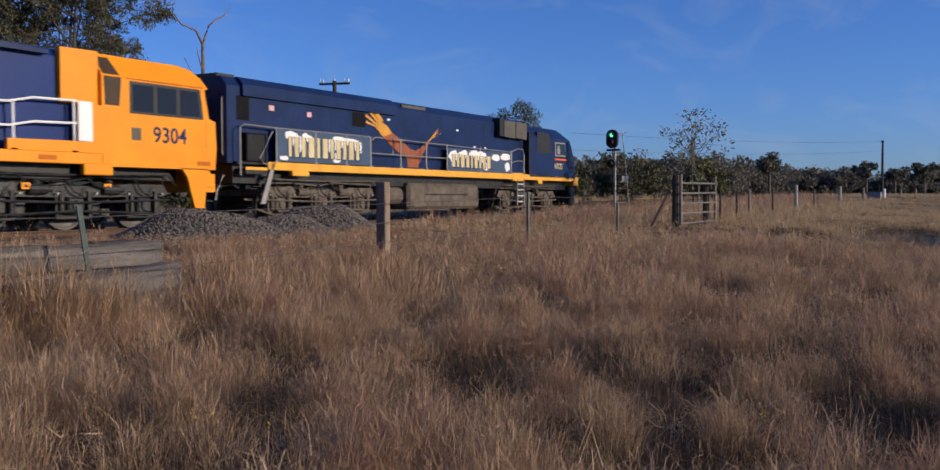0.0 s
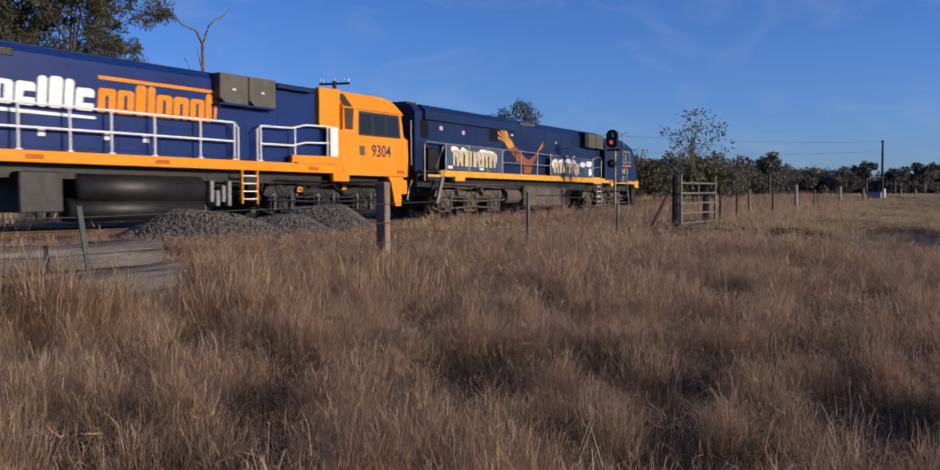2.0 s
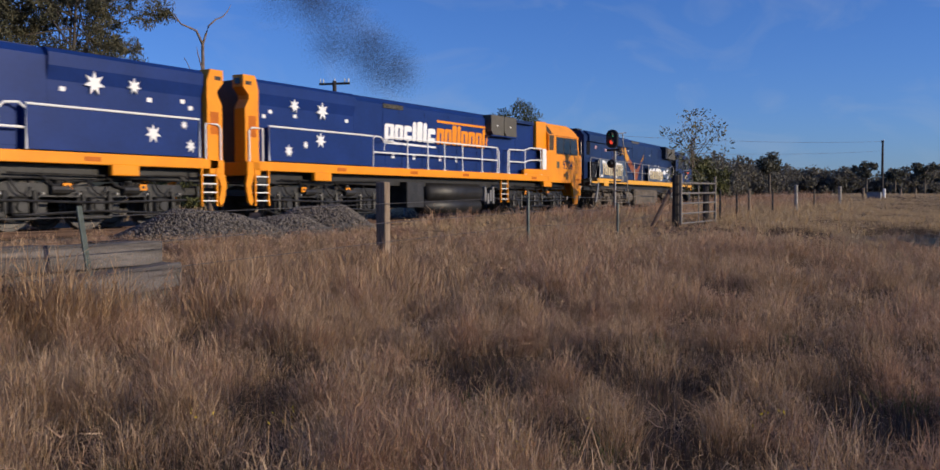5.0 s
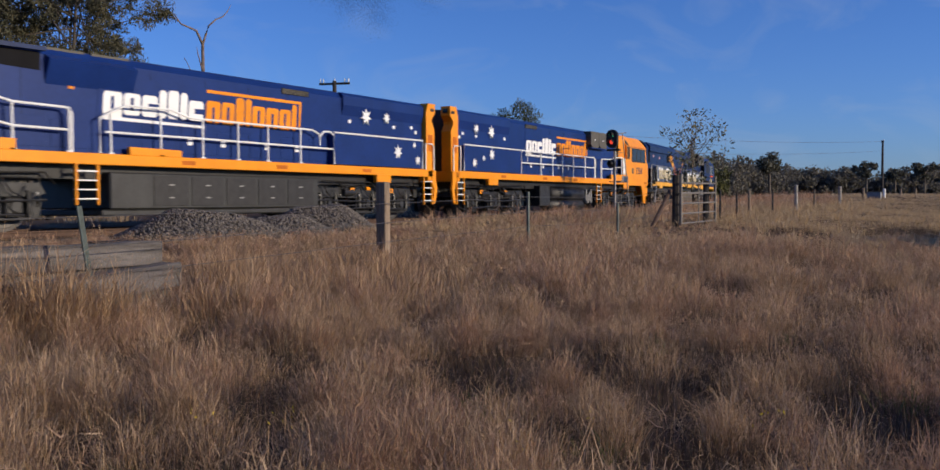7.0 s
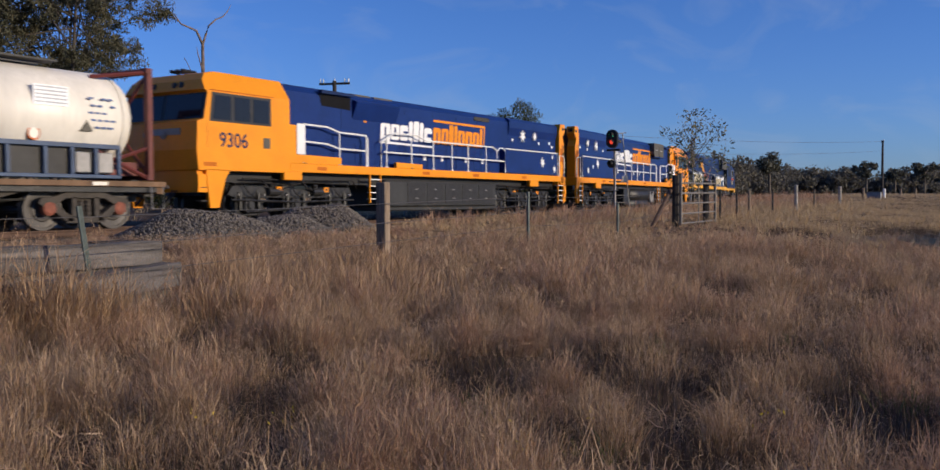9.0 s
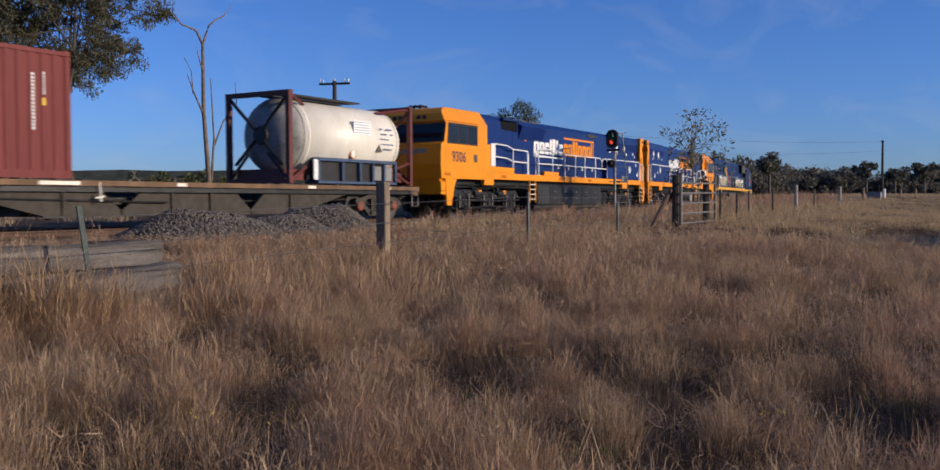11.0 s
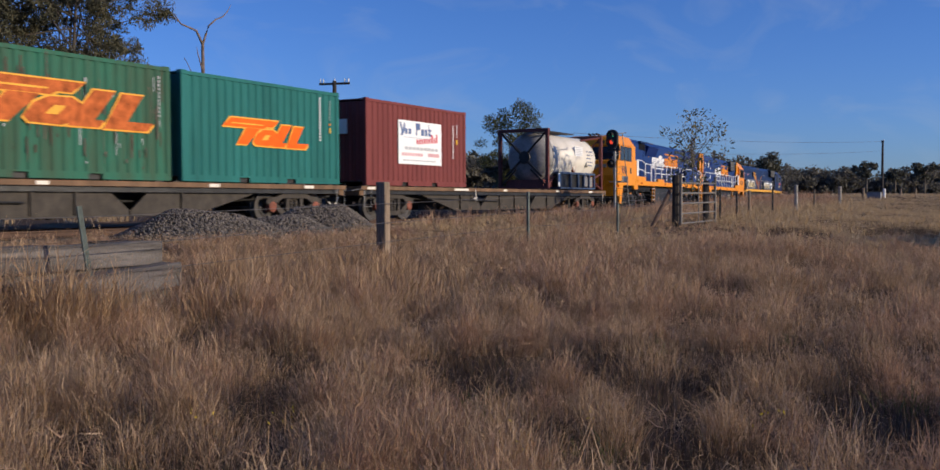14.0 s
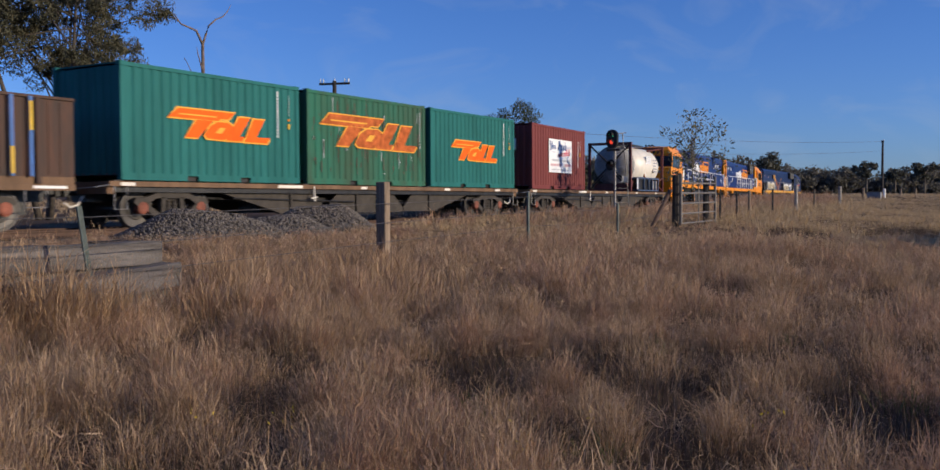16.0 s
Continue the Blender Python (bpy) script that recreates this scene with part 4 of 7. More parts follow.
    part("headlight", lathe([(f(0.2), 0.11), (f(-0.02), 0.12), (f(-0.04), 0.02)], "x", 14, (0, 0.3, 2.3)), GALV, cab)
    part("cab_hatch", B((f(2.32), f(2.58), y - 0.008, y, 2.02, 2.30)), KHAKI, cab)
    nx = f(1.98) if d < 0 else f(0.74)
    lettering(cab, number, nx, y, 2.0, 0.52, BLUEDARK, 0.98)
    parts("horn", [[(f(1.05 + 0.1 * k), 0.25 - 0.2 * k, 3.86), (f(1.0 + 0.1 * k), 0.25 - 0.2 * k, 3.99), (f(0.75), 0.25 - 0.2 * k, 4.0)] for k in range(3)], 0.05, BLACKISH, cab)
    for k in (-0.62, -0.38, 0.38, 0.62):
        part("marker_lamp", lathe([(f(0.40), 0.085), (f(0.30), 0.09), (f(0.29), 0.02)], "x", 12, (0, k, 3.54)), BLACKISH, cab, "dark lamp in the brow over the windscreen")
    part("rain_gutter", B((f(0.45), f(2.72), y - 0.018, y + 0.01, 3.385, 3.41)), ORANGEDARK, cab)
    part("door_seam", B((f(0.34), f(0.352), y - 0.004, y, 1.95, 2.60)), ORANGEDARK, cab)
    part("nose_plate", B((f(-0.012), f(0.012), -0.9, 0.1, 2.28, 2.44)), GALV, cab)
    blocks("sill_reflector", [(f(u), f(u + 0.42), y - 0.005, y, 1.50, 1.60) for u in (0.22, 4.5, 9.9, 13.2, 17.0)], ORANGEDARK, lo)
    part("roof_rib", B((f(1.5), f(3.3), -0.5, 0.5, 3.92, 3.97)), ORANGE, cab)
    # pilot and steps
    part("pilot", B((f(0.10), f(0.5), -1.35, 1.35, 0.85, 1.40)), ORANGE, lo)
    for s in (-1, 1):
        part("pilot_leg", prism([(f(0.30), 1.42), (f(1.12), 1.42), (f(0.95), 1.20), (f(0.72), 0.46), (f(0.42), 0.46), (f(0.34), 1.1)], s * SIDE, s * (SIDE - 0.1), "y"), ORANGE, lo)
        part("lifeguard", prism([(f(0.05), 1.3), (f(0.42), 1.3), (f(0.38), 0.85), (f(0.05), 0.85)], s * (SIDE - 0.02), s * (SIDE - 0.12), "y"), ORANGE, lo)
    blocks("cab_step", [(f(0.12), f(0.34), y + 0.02, y + 0.2, 0.95, 0.98), (f(0.12), f(0.34), y + 0.02, y + 0.2, 0.62, 0.65)], BLACKISH, lo)
    coupler(lo, f(0.1), -d)
    parts("air_hose", [[(f(0.1), k, 0.9), (f(-0.18), k, 0.6), (f(-0.3), k, 0.5)] for k in (-0.5, -0.62, 0.45)], 0.022, BLACKISH, lo)
    # hood
    hood = part("hood", ngon_loft([[(f(u), a, z) for a, z in ((-HOOD, 1.66), (-HOOD, 3.70), (-1.08, 3.87), (1.08, 3.87), (HOOD, 3.70), (HOOD, 1.66))] for u in (3.364, 16.3)]), BLUE, lo, "glossy dark blue engine hood")
    part("radiator_hood", ngon_loft([[(f(u), a, z) for a, z in ((-HOOD, 1.66), (-HOOD, 3.20), (-1.29, 3.50), (-1.29, 3.78), (-1.18, 3.88), (1.18, 3.88), (1.29, 3.78), (1.29, 3.50), (HOOD, 3.20), (HOOD, 1.66))] for u in (16.304, 20.6)]), BLUE, lo)
    for u in (5.9, 9.2, 10.9, 12.4, 13.9):
        part("door_seam", B((f(u), f(u + 0.015), -HOOD - 0.006, -HOOD, 1.75, 3.62)), BLUEDARK, hood)
    for k in range(10):
        u = 4.2 + k * 1.18
        part("access_door", B((f(u), f(u + 1.05), -HOOD - 0.010, -HOOD, 1.78, 2.42 if k % 2 else 2.36), bevel=0.004), BLUE, hood)
    # vents near the roof
    blocks("roof_vent_slat", [(f(13.7), f(14.8), -HOOD - 0.02, -HOOD, 3.60 + 0.035 * k, 3.62 + 0.035 * k) for k in range(4)], KHAKI, hood)
    part("vent_backing", B((f(13.68), f(14.82), -HOOD - 0.005, -HOOD, 3.58, 3.74)), VENT, hood)
    part("exhaust_stack", B((f(12.2), f(12.9), -0.3, 0.3, 3.87, 3.99)), BLACKISH, hood)
    part("roof_fan", lathe([(3.87, 0.62), (3.95, 0.62), (3.95, 0.05)], "z", 24, (f(17.6), 0, 0.01)), BLACKISH, lo)
    part("roof_fan", lathe([(3.87, 0.62), (3.95, 0.62), (3.95, 0.05)], "z", 24, (f(19.3), 0, 0.01)), BLACKISH, lo)
    part("roof_rail", B((f(3.6), f(16.2), -1.0, -0.96, 3.87, 3.90)), BLUEDARK, hood)
    if boxes:
        for a in (6.25, 7.28):
            bx = part("resistor_box", prism([(f(a), 3.86), (f(a + 0.98), 3.86), (f(a + 0.98), 3.25), (f(a + 0.8), 3.12), (f(a), 3.12)], -HOOD - 0.26, -HOOD + 0.1, "y"), KHAKI, lo, "khaki grey steel box")
            part("latch", B((f(a + 0.45), f(a + 0.55), -HOOD - 0.275, -HOOD - 0.26, 3.45, 3.5)), WHITE, bx)
        part("box_shelf", B((f(6.2), f(8.3), -HOOD - 0.28, -HOOD, 3.07, 3.11)), BLUE, lo)
        part("intake_visor", prism([(f(4.6), 3.78), (f(6.1), 3.82), (f(6.1), 3.70), (f(4.6), 3.70)], -HOOD - 0.2, -HOOD, "y"), BLUEDARK, hood)
    else:
        part("intake_recess", prism([(f(4.9), 3.74), (f(6.35), 3.74), (f(6.35), 3.36), (f(5.0), 3.40)], -HOOD - 0.008, -HOOD, "y"), VENT, hood)
        part("intake_visor", prism([(f(4.85), 3.84), (f(6.4), 3.84), (f(6.4), 3.76), (f(4.85), 3.74)], -HOOD - 0.16, -HOOD, "y"), BLUEDARK, hood)
        part("side_duct", ngon_loft([[(f(u0), -HOOD, 3.10), (f(u0), -HOOD - 0.2, 3.62), (f(u0), -HOOD, 3.72)] for u0 in (6.45, 8.7)]), BLUE, hood)
        for a in (6.5, 7.7):
            part("roof_vent", B((f(a), f(a + 1.0), -1.1, -0.8, 3.80, 3.90)), KHAKI, hood)
    for u, z in ((7.0, 3.05), (8.0, 3.03), (18.9, 2.95), (16.6, 2.98), (19.9, 3.0), (20.15, 2.86)):
        part("white_marking", B((f(u), f(u + 0.14), -HOOD - 0.012, -HOOD - 0.004, z, z + 0.06 + 0.04 * (u > 15))), WHITE if u != 7.0 else ORANGE2, lo)
    # plaques on the hood doors
    for u in (10.3, 11.4, 13.0, 14.2):
        part("white_marking", B((f(u), f(u + 0.16), -HOOD - 0.018, -HOOD - 0.010, 2.0, 2.15)), WHITE, lo)
    # rear end frame
    for s in (-1, 1):
        prof = [(20.6, 1.66), (21.1, 1.66), (21.1, 3.05), (20.95, 3.30), (20.95, 3.40), (21.15, 3.60), (21.15, 3.92), (20.72, 3.92), (20.6, 3.6)]
        part("end_pillar", prism([(f(a), b) for a, b in prof], s * 1.40, s * 1.02, "y"), ORANGE, lo, "orange shaped end pillar")
        # thin dark orange sheet: the pillar inset's shade put into colour
        part("pillar_inset_shade", B((f(20.70), f(20.98), s * 1.404, s * 1.40, 2.30, 2.86)), ORANGEDARK, lo)
        part("pillar_slot", B((f(20.86), f(21.08), s * 1.405, s * 1.40, 3.66, 3.76)), BLACKISH, lo)
        part("end_bracket", prism([(f(20.86), 1.31), (f(21.1), 1.31), (f(21.16), 1.05), (f(21.08), 0.62), (f(20.96), 0.50), (f(20.90), 0.62), (f(20.98), 1.0)], s * SIDE, s * (SIDE - 0.08), "y"), ORANGE, lo)
    part("end_wall", B((f(20.6), f(20.75), -1.02, 1.02, 1.66, 3.86)), BLACKISH, lo)
    part("end_sill", B((f(20.6), f(21.1), -SIDE, SIDE, 1.30, 1.66), bevel=0.02), ORANGE, lo)
    part("end_light", B((f(21.15), f(21.17), -1.3, -1.1, 3.68, 3.84)), GLASS, lo)
    coupler(lo, f(21.0), d)
    ladder(lo, min(f(20.3), f(20.85)), max(f(20.3), f(20.85)), y - 0.02, 0.50, 1.45, ORANGE)
    ladder(lo, min(f(6.95), f(7.55)), max(f(6.95), f(7.55)), y - 0.02, 0.55, 1.45, ORANGE)
    # long locker with stars
    part("equipment_locker", B((f(15.65), f(20.25), y + 0.02, -HOOD + 0.01, 1.70, 2.60), bevel=0.012), BLUE, lo)
    sp = ([(17.85, 3.22, 0.24), (19.05, 3.28, 0.18), (18.15, 2.36, 0.21), (18.8, 2.20, 0.11), (19.5, 2.0, 0.16)] if boxes
          else [(17.43, 3.22, 0.24), (18.5, 3.26, 0.17), (18.87, 2.2, 0.21), (20.0, 1.96, 0.15), (19.8, 2.46, 0.10)])
    for u, z, r in sp:
        star(lo, f(u), z, r * 1.12, -HOOD - 0.012 if z > 2.7 else y + 0.012, 0.062 if z > 2.7 else 0.008)
    # word mark
    x0 = (f(14.75) if d < 0 else f(7.85))
    part("logo_panel", slab_shape([(x0 - 0.15, 2.40), (x0 + 6.55, 2.40), (x0 + 6.6, 3.46), (x0 - 0.05, 3.46)], -HOOD - 0.0095, 0.002), BLUE, lo)
    yy = -HOOD - 0.011
    word_blocks(lo, x0, x0 + 3.0, 2.60, 3.10, [(0.54, 0.0, 0.12, 1), (0.50, 0, 0, 1), (0.48, 0, 0, 3), (0.26, 0.16, 0, 0), (0.36, 0.18, 0, 0), (0.26, 0.16, 0, 0), (0.50, 0, 0, 3)], WHITE, yy)
    word_blocks(lo, x0 + 3.05, x0 + 6.45, 2.58, 3.15, [(0.52, 0, 0, 2), (0.50, 0, 0, 1), (0.34, 0.16, 0, 0), (0.26, 0.16, 0, 0), (0.52, 0, 0, 1), (0.52, 0, 0, 2), (0.50, 0, 0, 1), (0.24, 0.16, 0, 0)], ORANGE2, yy)
    part("logo_line", slab_shape([(x0 + 3.1, 3.34), (x0 + 6.55, 3.34), (x0 + 6.5, 2.70), (x0 + 6.58, 2.70), (x0 + 6.64, 3.42), (x0 + 3.1, 3.42)], yy, 0.008), ORANGE2, lo)
    part("logo_line", slab_shape([(x0 - 0.05, 2.46), (x0 + 3.0, 2.44), (x0 + 3.0, 2.50), (x0 - 0.05, 2.54)], yy, 0.008), WHITE, lo)
    # handrails
    yr = y + 0.03
    part("white_plate", B((f(3.62), f(3.98), y - 0.03, y, 1.92, 2.78), bevel=0.02), WHITE, lo)
    hi = 2.64
    a_posts = [3.98, 5.55, 6.85] if not boxes else [4.05, 5.45, 6.8]
    rails(lo, [[(f(3.98), yr, 2.78), (f(5.0), yr, 2.76), (f(5.55), yr, hi), (f(6.78), yr, hi - 0.02), (f(6.92), yr, hi - 0.12), (f(6.92), yr, 1.68)],
               [(f(3.98), yr, 2.30), (f(5.0), yr, 2.27), (f(5.55), yr, 2.16), (f(6.8), yr, 2.15)]],
          [(f(u), yr, 1.68, 2.76 if u < 4.5 else hi) for u in a_posts])
    ups = [7.9, 9.3, 10.6, 11.8, 12.9, 14.2] if not boxes else [7.75, 8.9, 10.3, 11.5, 12.55, 13.75]
    rise = [(f(7.62), yr, 1.68), (f(7.62), yr, hi - 0.12), (f(7.78), yr, hi)] if boxes else [(f(7.62), yr, 1.68), (f(7.62), yr, 2.46), (f(8.3), yr, 2.78), (f(9.6), yr, 2.80), (f(10.2), yr, hi)]
    rails(lo, [rise + [(f(14.7), yr, hi), (f(15.0), yr, hi - 0.10), (f(15.05), yr, hi - 0.42)],
               [(f(7.75), yr, 2.16), (f(11.0), yr, 2.16), (f(15.6), yr, 2.14)],
               [(f(15.05), yr, hi - 0.15), (f(15.2), yr, hi - 0.02), (f(15.5), yr, hi), (f(15.65), yr, hi - 0.1)],
               [(f(15.65), yr - 0.02, 1.70), (f(15.65), yr - 0.02, 2.63), (f(20.28), yr - 0.02, 2.63), (f(20.28), yr - 0.02, 1.70)],
               [(f(20.5), yr, 1.66), (f(20.5), yr, 2.55), (f(20.9), yr, 2.55), (f(21.0), yr, 2.45), (f(21.0), yr, 1.66)]],
          [(f(u), yr, 1.68, hi) for u in ups])
    for s in (1,):
        part("far_handrail", tube([[(f(4.2), SIDE - 0.03, hi), (f(20.2), SIDE - 0.03, hi)]], 0.022), WHITE, lo)
    # tank and running gear
    if boxes:
        part("fuel_tank", lathe([(min(f(8.6), f(12.2)), 0.02), (min(f(8.6), f(12.2)) + 0.02, 0.36), (max(f(8.6), f(12.2)) - 0.02, 0.36), (max(f(8.6), f(12.2)), 0.02)], "x", 20, (0, -0.95, 0.92)), BLACKISH, lo, smooth=True)
        part("fuel_tank", lathe([(min(f(8.6), f(12.4)), 0.02), (min(f(8.6), f(12.4)) + 0.02, 0.26), (max(f(8.6), f(12.4)) - 0.02, 0.26), (max(f(8.6), f(12.4)), 0.02)], "x", 20, (0, -1.0, 0.44)), BLACKISH, lo, smooth=True)
        blocks("valve", [(f(7.75 + 0.2 * k), f(7.87 + 0.2 * k), -1.32, -1.15, 0.5 + 0.1 * (k % 2), 1.15 - 0.12 * (k % 3)) for k in range(4)], GALV, lo, 0.02)
        part("battery_box", B((f(12.7), f(13.7), -1.38, -0.6, 0.40, 1.25), bevel=0.02), GREASE, lo)
    else:
        tb = part("fuel_tank", B((f(7.9), f(15.0), -1.40, 1.40, 0.45, 1.28), bevel=0.03), TANKGREY, lo)
        part("tank_bottom", B((f(7.7), f(15.2), -1.35, 1.35, 0.30, 0.44), bevel=0.03), TANKGREY, lo)
        for k in range(5):
            u = 9.1 + 1.15 * k
            dr = part("locker_door", B((f(u), f(u + 1.05), -1.416, -1.40, 0.52, 1.22), bevel=0.006), BLACKISH, lo)
            blocks("latch", [(f(u + 0.45), f(u + 0.6), -1.43, -1.416, 1.0, 1.03), (f(u + 0.45), f(u + 0.6), -1.43, -1.416, 0.7, 0.73)], GALV, dr)
    part("air_reservoir", lathe([(min(f(8.2), f(14)), 0.02), (min(f(8.2), f(14)) + 0.02, 0.3), (max(f(8.2), f(14)) - 0.02, 0.3), (max(f(8.2), f(14)), 0.02)], "x", 14, (0, 0.9, 0.9)), BLACKISH, lo)
    for us in ((2.05, 3.87, 5.7), (15.65, 17.5, 19.3)):
        bog = loco_bogie(lo, [f(u) for u in us], GREASE)
        for u in (us[0] + 0.95, us[2] - 0.7):
            part("reflector", B((f(u), f(u + 0.2), -1.30, -1.26, 0.88, 1.02)), ORANGE, lo, "small orange reflector")
            part("reflector_core", B((f(u + 0.06), f(u + 0.14), -1.304, -1.30, 0.92, 0.98)), BLACKISH, lo)
    return lo


freight_loco(63.15, -1, "9304", "dark blue freight locomotive with orange cab and white stars", True)
freight_loco(20.15, 1, "9306", "reversed dark blue freight locomotive with orange cab and white stars", False)


def old_loco(X):
    """Dark blue locomotive with patchwork side panels; X is its tail, the cab leads."""
    lo = on_train("diesel_locomotive", X, "dark blue locomotive with white and cream painted panels", "locomotive", group="locomotives", mid=X + 10.4)
    y = -SIDE
    L = 20.9
    blocks("side_sill", [(1.25, L, y, y + 0.12, 1.46, 1.68), (1.25, L, -y, -y - 0.12, 1.46, 1.68)], YELLOWSILL, lo, 0.012)
    blocks("frame_lug", [(2.2, 2.9, y - 0.01, y + 0.14, 1.32, 1.47), (15.0, 15.9, y - 0.01, y + 0.14, 1.40, 1.72), (17.2, 17.6, y - 0.01, y + 0.14, 1.32, 1.47)], YELLOWSILL, lo, 0.015)
    part("main_frame", B((0.3, L - 0.3, -1.1, 1.1, 1.10, 1.60)), GREASE, lo)
    part("walkway", B((0.2, L - 4, -SIDE + 0.12, SIDE - 0.12, 1.60, 1.66)), BLACKISH, lo)
    hood = part("hood", ngon_loft([[(u, a, z) for a, z in ((-HOOD, 1.62), (-HOOD, 3.62), (-1.02, 3.86), (1.02, 3.86), (HOOD, 3.62), (HOOD, 1.62))] for u in (0.0, 16.4)]), BLUEDARK, lo, "dark blue engine hood")
    part("hood_crown", ngon_loft([[(u, a, z) for a, z in ((-HOOD - 0.1, 3.38), (-HOOD - 0.1, 3.68), (-1.1, 3.88), (1.1, 3.88), (HOOD + 0.1, 3.68), (HOOD + 0.1, 3.38))] for u in (0.5, 7.4)]), BLUEDARK, lo)
    for u in (0.9, 2.6, 4.2, 5.6, 7.9, 10.2, 11.8, 13.2):
        part("door_seam", B((u, u + 0.015, -HOOD - 0.005, -HOOD, 1.8, 3.55)), BLACKISH, hood)
    for u in (8.6, 10.0, 11.4, 12.8):
        part("access_door", B((u, u + 1.2, -HOOD - 0.010, -HOOD, 1.78, 2.5), bevel=0.004), BLUEDARK, hood)
    part("tail_grab", tube([[(0.02, -1.1, 1.8), (-0.05, -1.1, 1.85), (-0.05, -1.1, 3.3), (0.02, -1.1, 3.35)]], 0.018), GALV, hood)
    blocks("tail_vent", [(0.35, 0.8, -HOOD - 0.012, -HOOD, 2.75, 3.38), (5.2, 5.85, -HOOD - 0.012, -HOOD, 2.9, 3.34)], VENT, hood)
    part("roof_vent", B((7.9, 9.3, -1.16, -1.0, 3.70, 3.80)), KHAKI, hood)
    blocks("roof_gear", [(-0.02, 0.6, -0.9, 0.9, 3.86, 3.95), (12.0, 13.0, -0.4, 0.4, 3.86, 3.98)], BLACKISH, hood)
    for u, z in ((1.55, 3.08), (3.1, 3.02)):
        part("red_marking", B((u, u + 0.2, -HOOD - 0.02, -HOOD, z, z + 0.14)), INKP, lo)
    for u, z in ((7.0, 3.2), (11.2, 3.12), (12.4, 2.58), (13.2, 2.58)):
        part("white_marking", B((u, u + 0.14, -HOOD - 0.014, -HOOD, z, z + 0.06)), WHITE, lo)
    # tail platform
    part("battery_locker", B((0.5, 1.25, y + 0.06, -HOOD + 0.01, 1.66, 2.42)), VENT, lo)
    blocks("grille_slat", [(0.55 + 0.09 * k, 0.60 + 0.09 * k, y + 0.045, y + 0.06, 1.7, 2.38) for k in range(7)], BLACKISH, lo)
    part("tail_step", B((0.4, 1.2, y, y + 0.3, 1.34, 1.50)), BLACKISH, lo)
    part("step_edge", B((0.4, 1.2, y - 0.01, y, 1.44, 1.52)), YELLOWSILL, lo)
    part("stair_string", prism([(0.95, 0.55), (1.12, 0.55), (1.55, 1.66), (1.40, 1.66)], y, y + 0.07, "y"), GALV, lo)
    blocks("stair_tread", [(1.02 + 0.13 * k, 1.25 + 0.13 * k, y + 0.07, y + 0.5, 0.7 + 0.28 * k, 0.73 + 0.28 * k) for k in range(4)], GREASE, lo)
    # side panels with patchwork paint
    pi_ = part("name_panel", B((1.6, 5.78, y, y + 0.06, 1.70, 2.58), bevel=0.008), PANEL, lo)
    pp = part("name_panel", B((10.25, 14.85, y, y + 0.06, 1.68, 2.48), bevel=0.008), PANEL, lo)
    def blot(p, x0, z0, w, h, seed):
        rnd = random.Random(seed)
        pts = []
        for k in range(15):
            t = 2 * math.pi * k / 15
            q = 0.62 + 0.38 * rnd.random()
            pts.append((x0 + w / 2 + w / 2 * q * math.cos(t), z0 + h / 2 + h / 2 * q * math.sin(t)))
        part("white_patch", slab_shape(pts, y - 0.001, 0.004), WHITE, p, "ragged white painted patch")
    for k, (x, z, w, h) in enumerate(((1.85, 2.3, 0.6, 0.28), (2.1, 1.95, 0.75, 0.55), (2.55, 2.25, 0.5, 0.3), (3.5, 2.0, 0.7, 0.45), (3.9, 2.1, 0.75, 0.5), (3.9, 1.7, 0.5, 0.35), (4.35, 2.25, 0.8, 0.28), (4.9, 2.0, 0.5, 0.5), (1.65, 1.72, 0.45, 0.16))):
        blot(pi_, x, z, w, h, k)
    for k, (x, z, w, h) in enumerate(((10.25, 1.95, 0.8, 0.52), (10.9, 2.1, 0.8, 0.38), (11.6, 2.2, 0.9, 0.28), (12.2, 2.0, 0.8, 0.48), (12.6, 1.7, 0.55, 0.35), (13.3, 2.1, 0.7, 0.3), (13.9, 2.15, 0.95, 0.3), (14.3, 1.72, 0.5, 0.4))):
        blot(pp, x, z, w, h, 30 + k)
    def cream_word(p, x, z, h, widths):
        for w in widths:
            part("logo_edge", slab_shape([(x - 0.02, z - 0.03), (x + w + 0.045, z - 0.03), (x + w + 0.045, z + h - 0.01), (x - 0.02, z + h - 0.01)], y - 0.006, 0.003), BLUEDARK, p)
            part("logo_shape", slab_shape([(x, z), (x + w, z), (x + w, z + h), (x, z + h)], y - 0.006, 0.006), CREAM, p, "cream block of a painted name")
            x += w + 0.13
    cream_word(pi_, 2.05, 1.85, 0.56, (0.12, 0.16, 0.16, 0.24, 0.12, 0.22, 0.14, 0.18, 0.14, 0.22, 0.14))
    cream_word(pp, 10.5, 1.82, 0.46, (0.2, 0.14, 0.24, 0.2, 0.12, 0.22, 0.12, 0.2, 0.24))
    # bird with spread wings
    yy = -HOOD - 0.012
    part("bird_emblem", slab_shape([(6.6, 2.78), (6.85, 3.02), (7.25, 2.82), (7.75, 2.62), (8.25, 2.35), (8.6, 2.30), (8.9, 2.42), (9.5, 2.75), (9.35, 2.5), (9.0, 2.2), (8.9, 1.95), (8.75, 1.85), (8.75, 1.74), (8.1, 1.74), (8.1, 1.95), (8.0, 2.1), (7.6, 2.2), (7.1, 2.45)], yy, 0.006), BIRD, lo, "russet painted bird emblem")
    part("wing_shoulder", slab_shape([(6.38, 2.92), (6.75, 2.66), (7.25, 2.80), (7.0, 3.02), (6.62, 3.14)], yy, 0.008), BIRDY, lo)
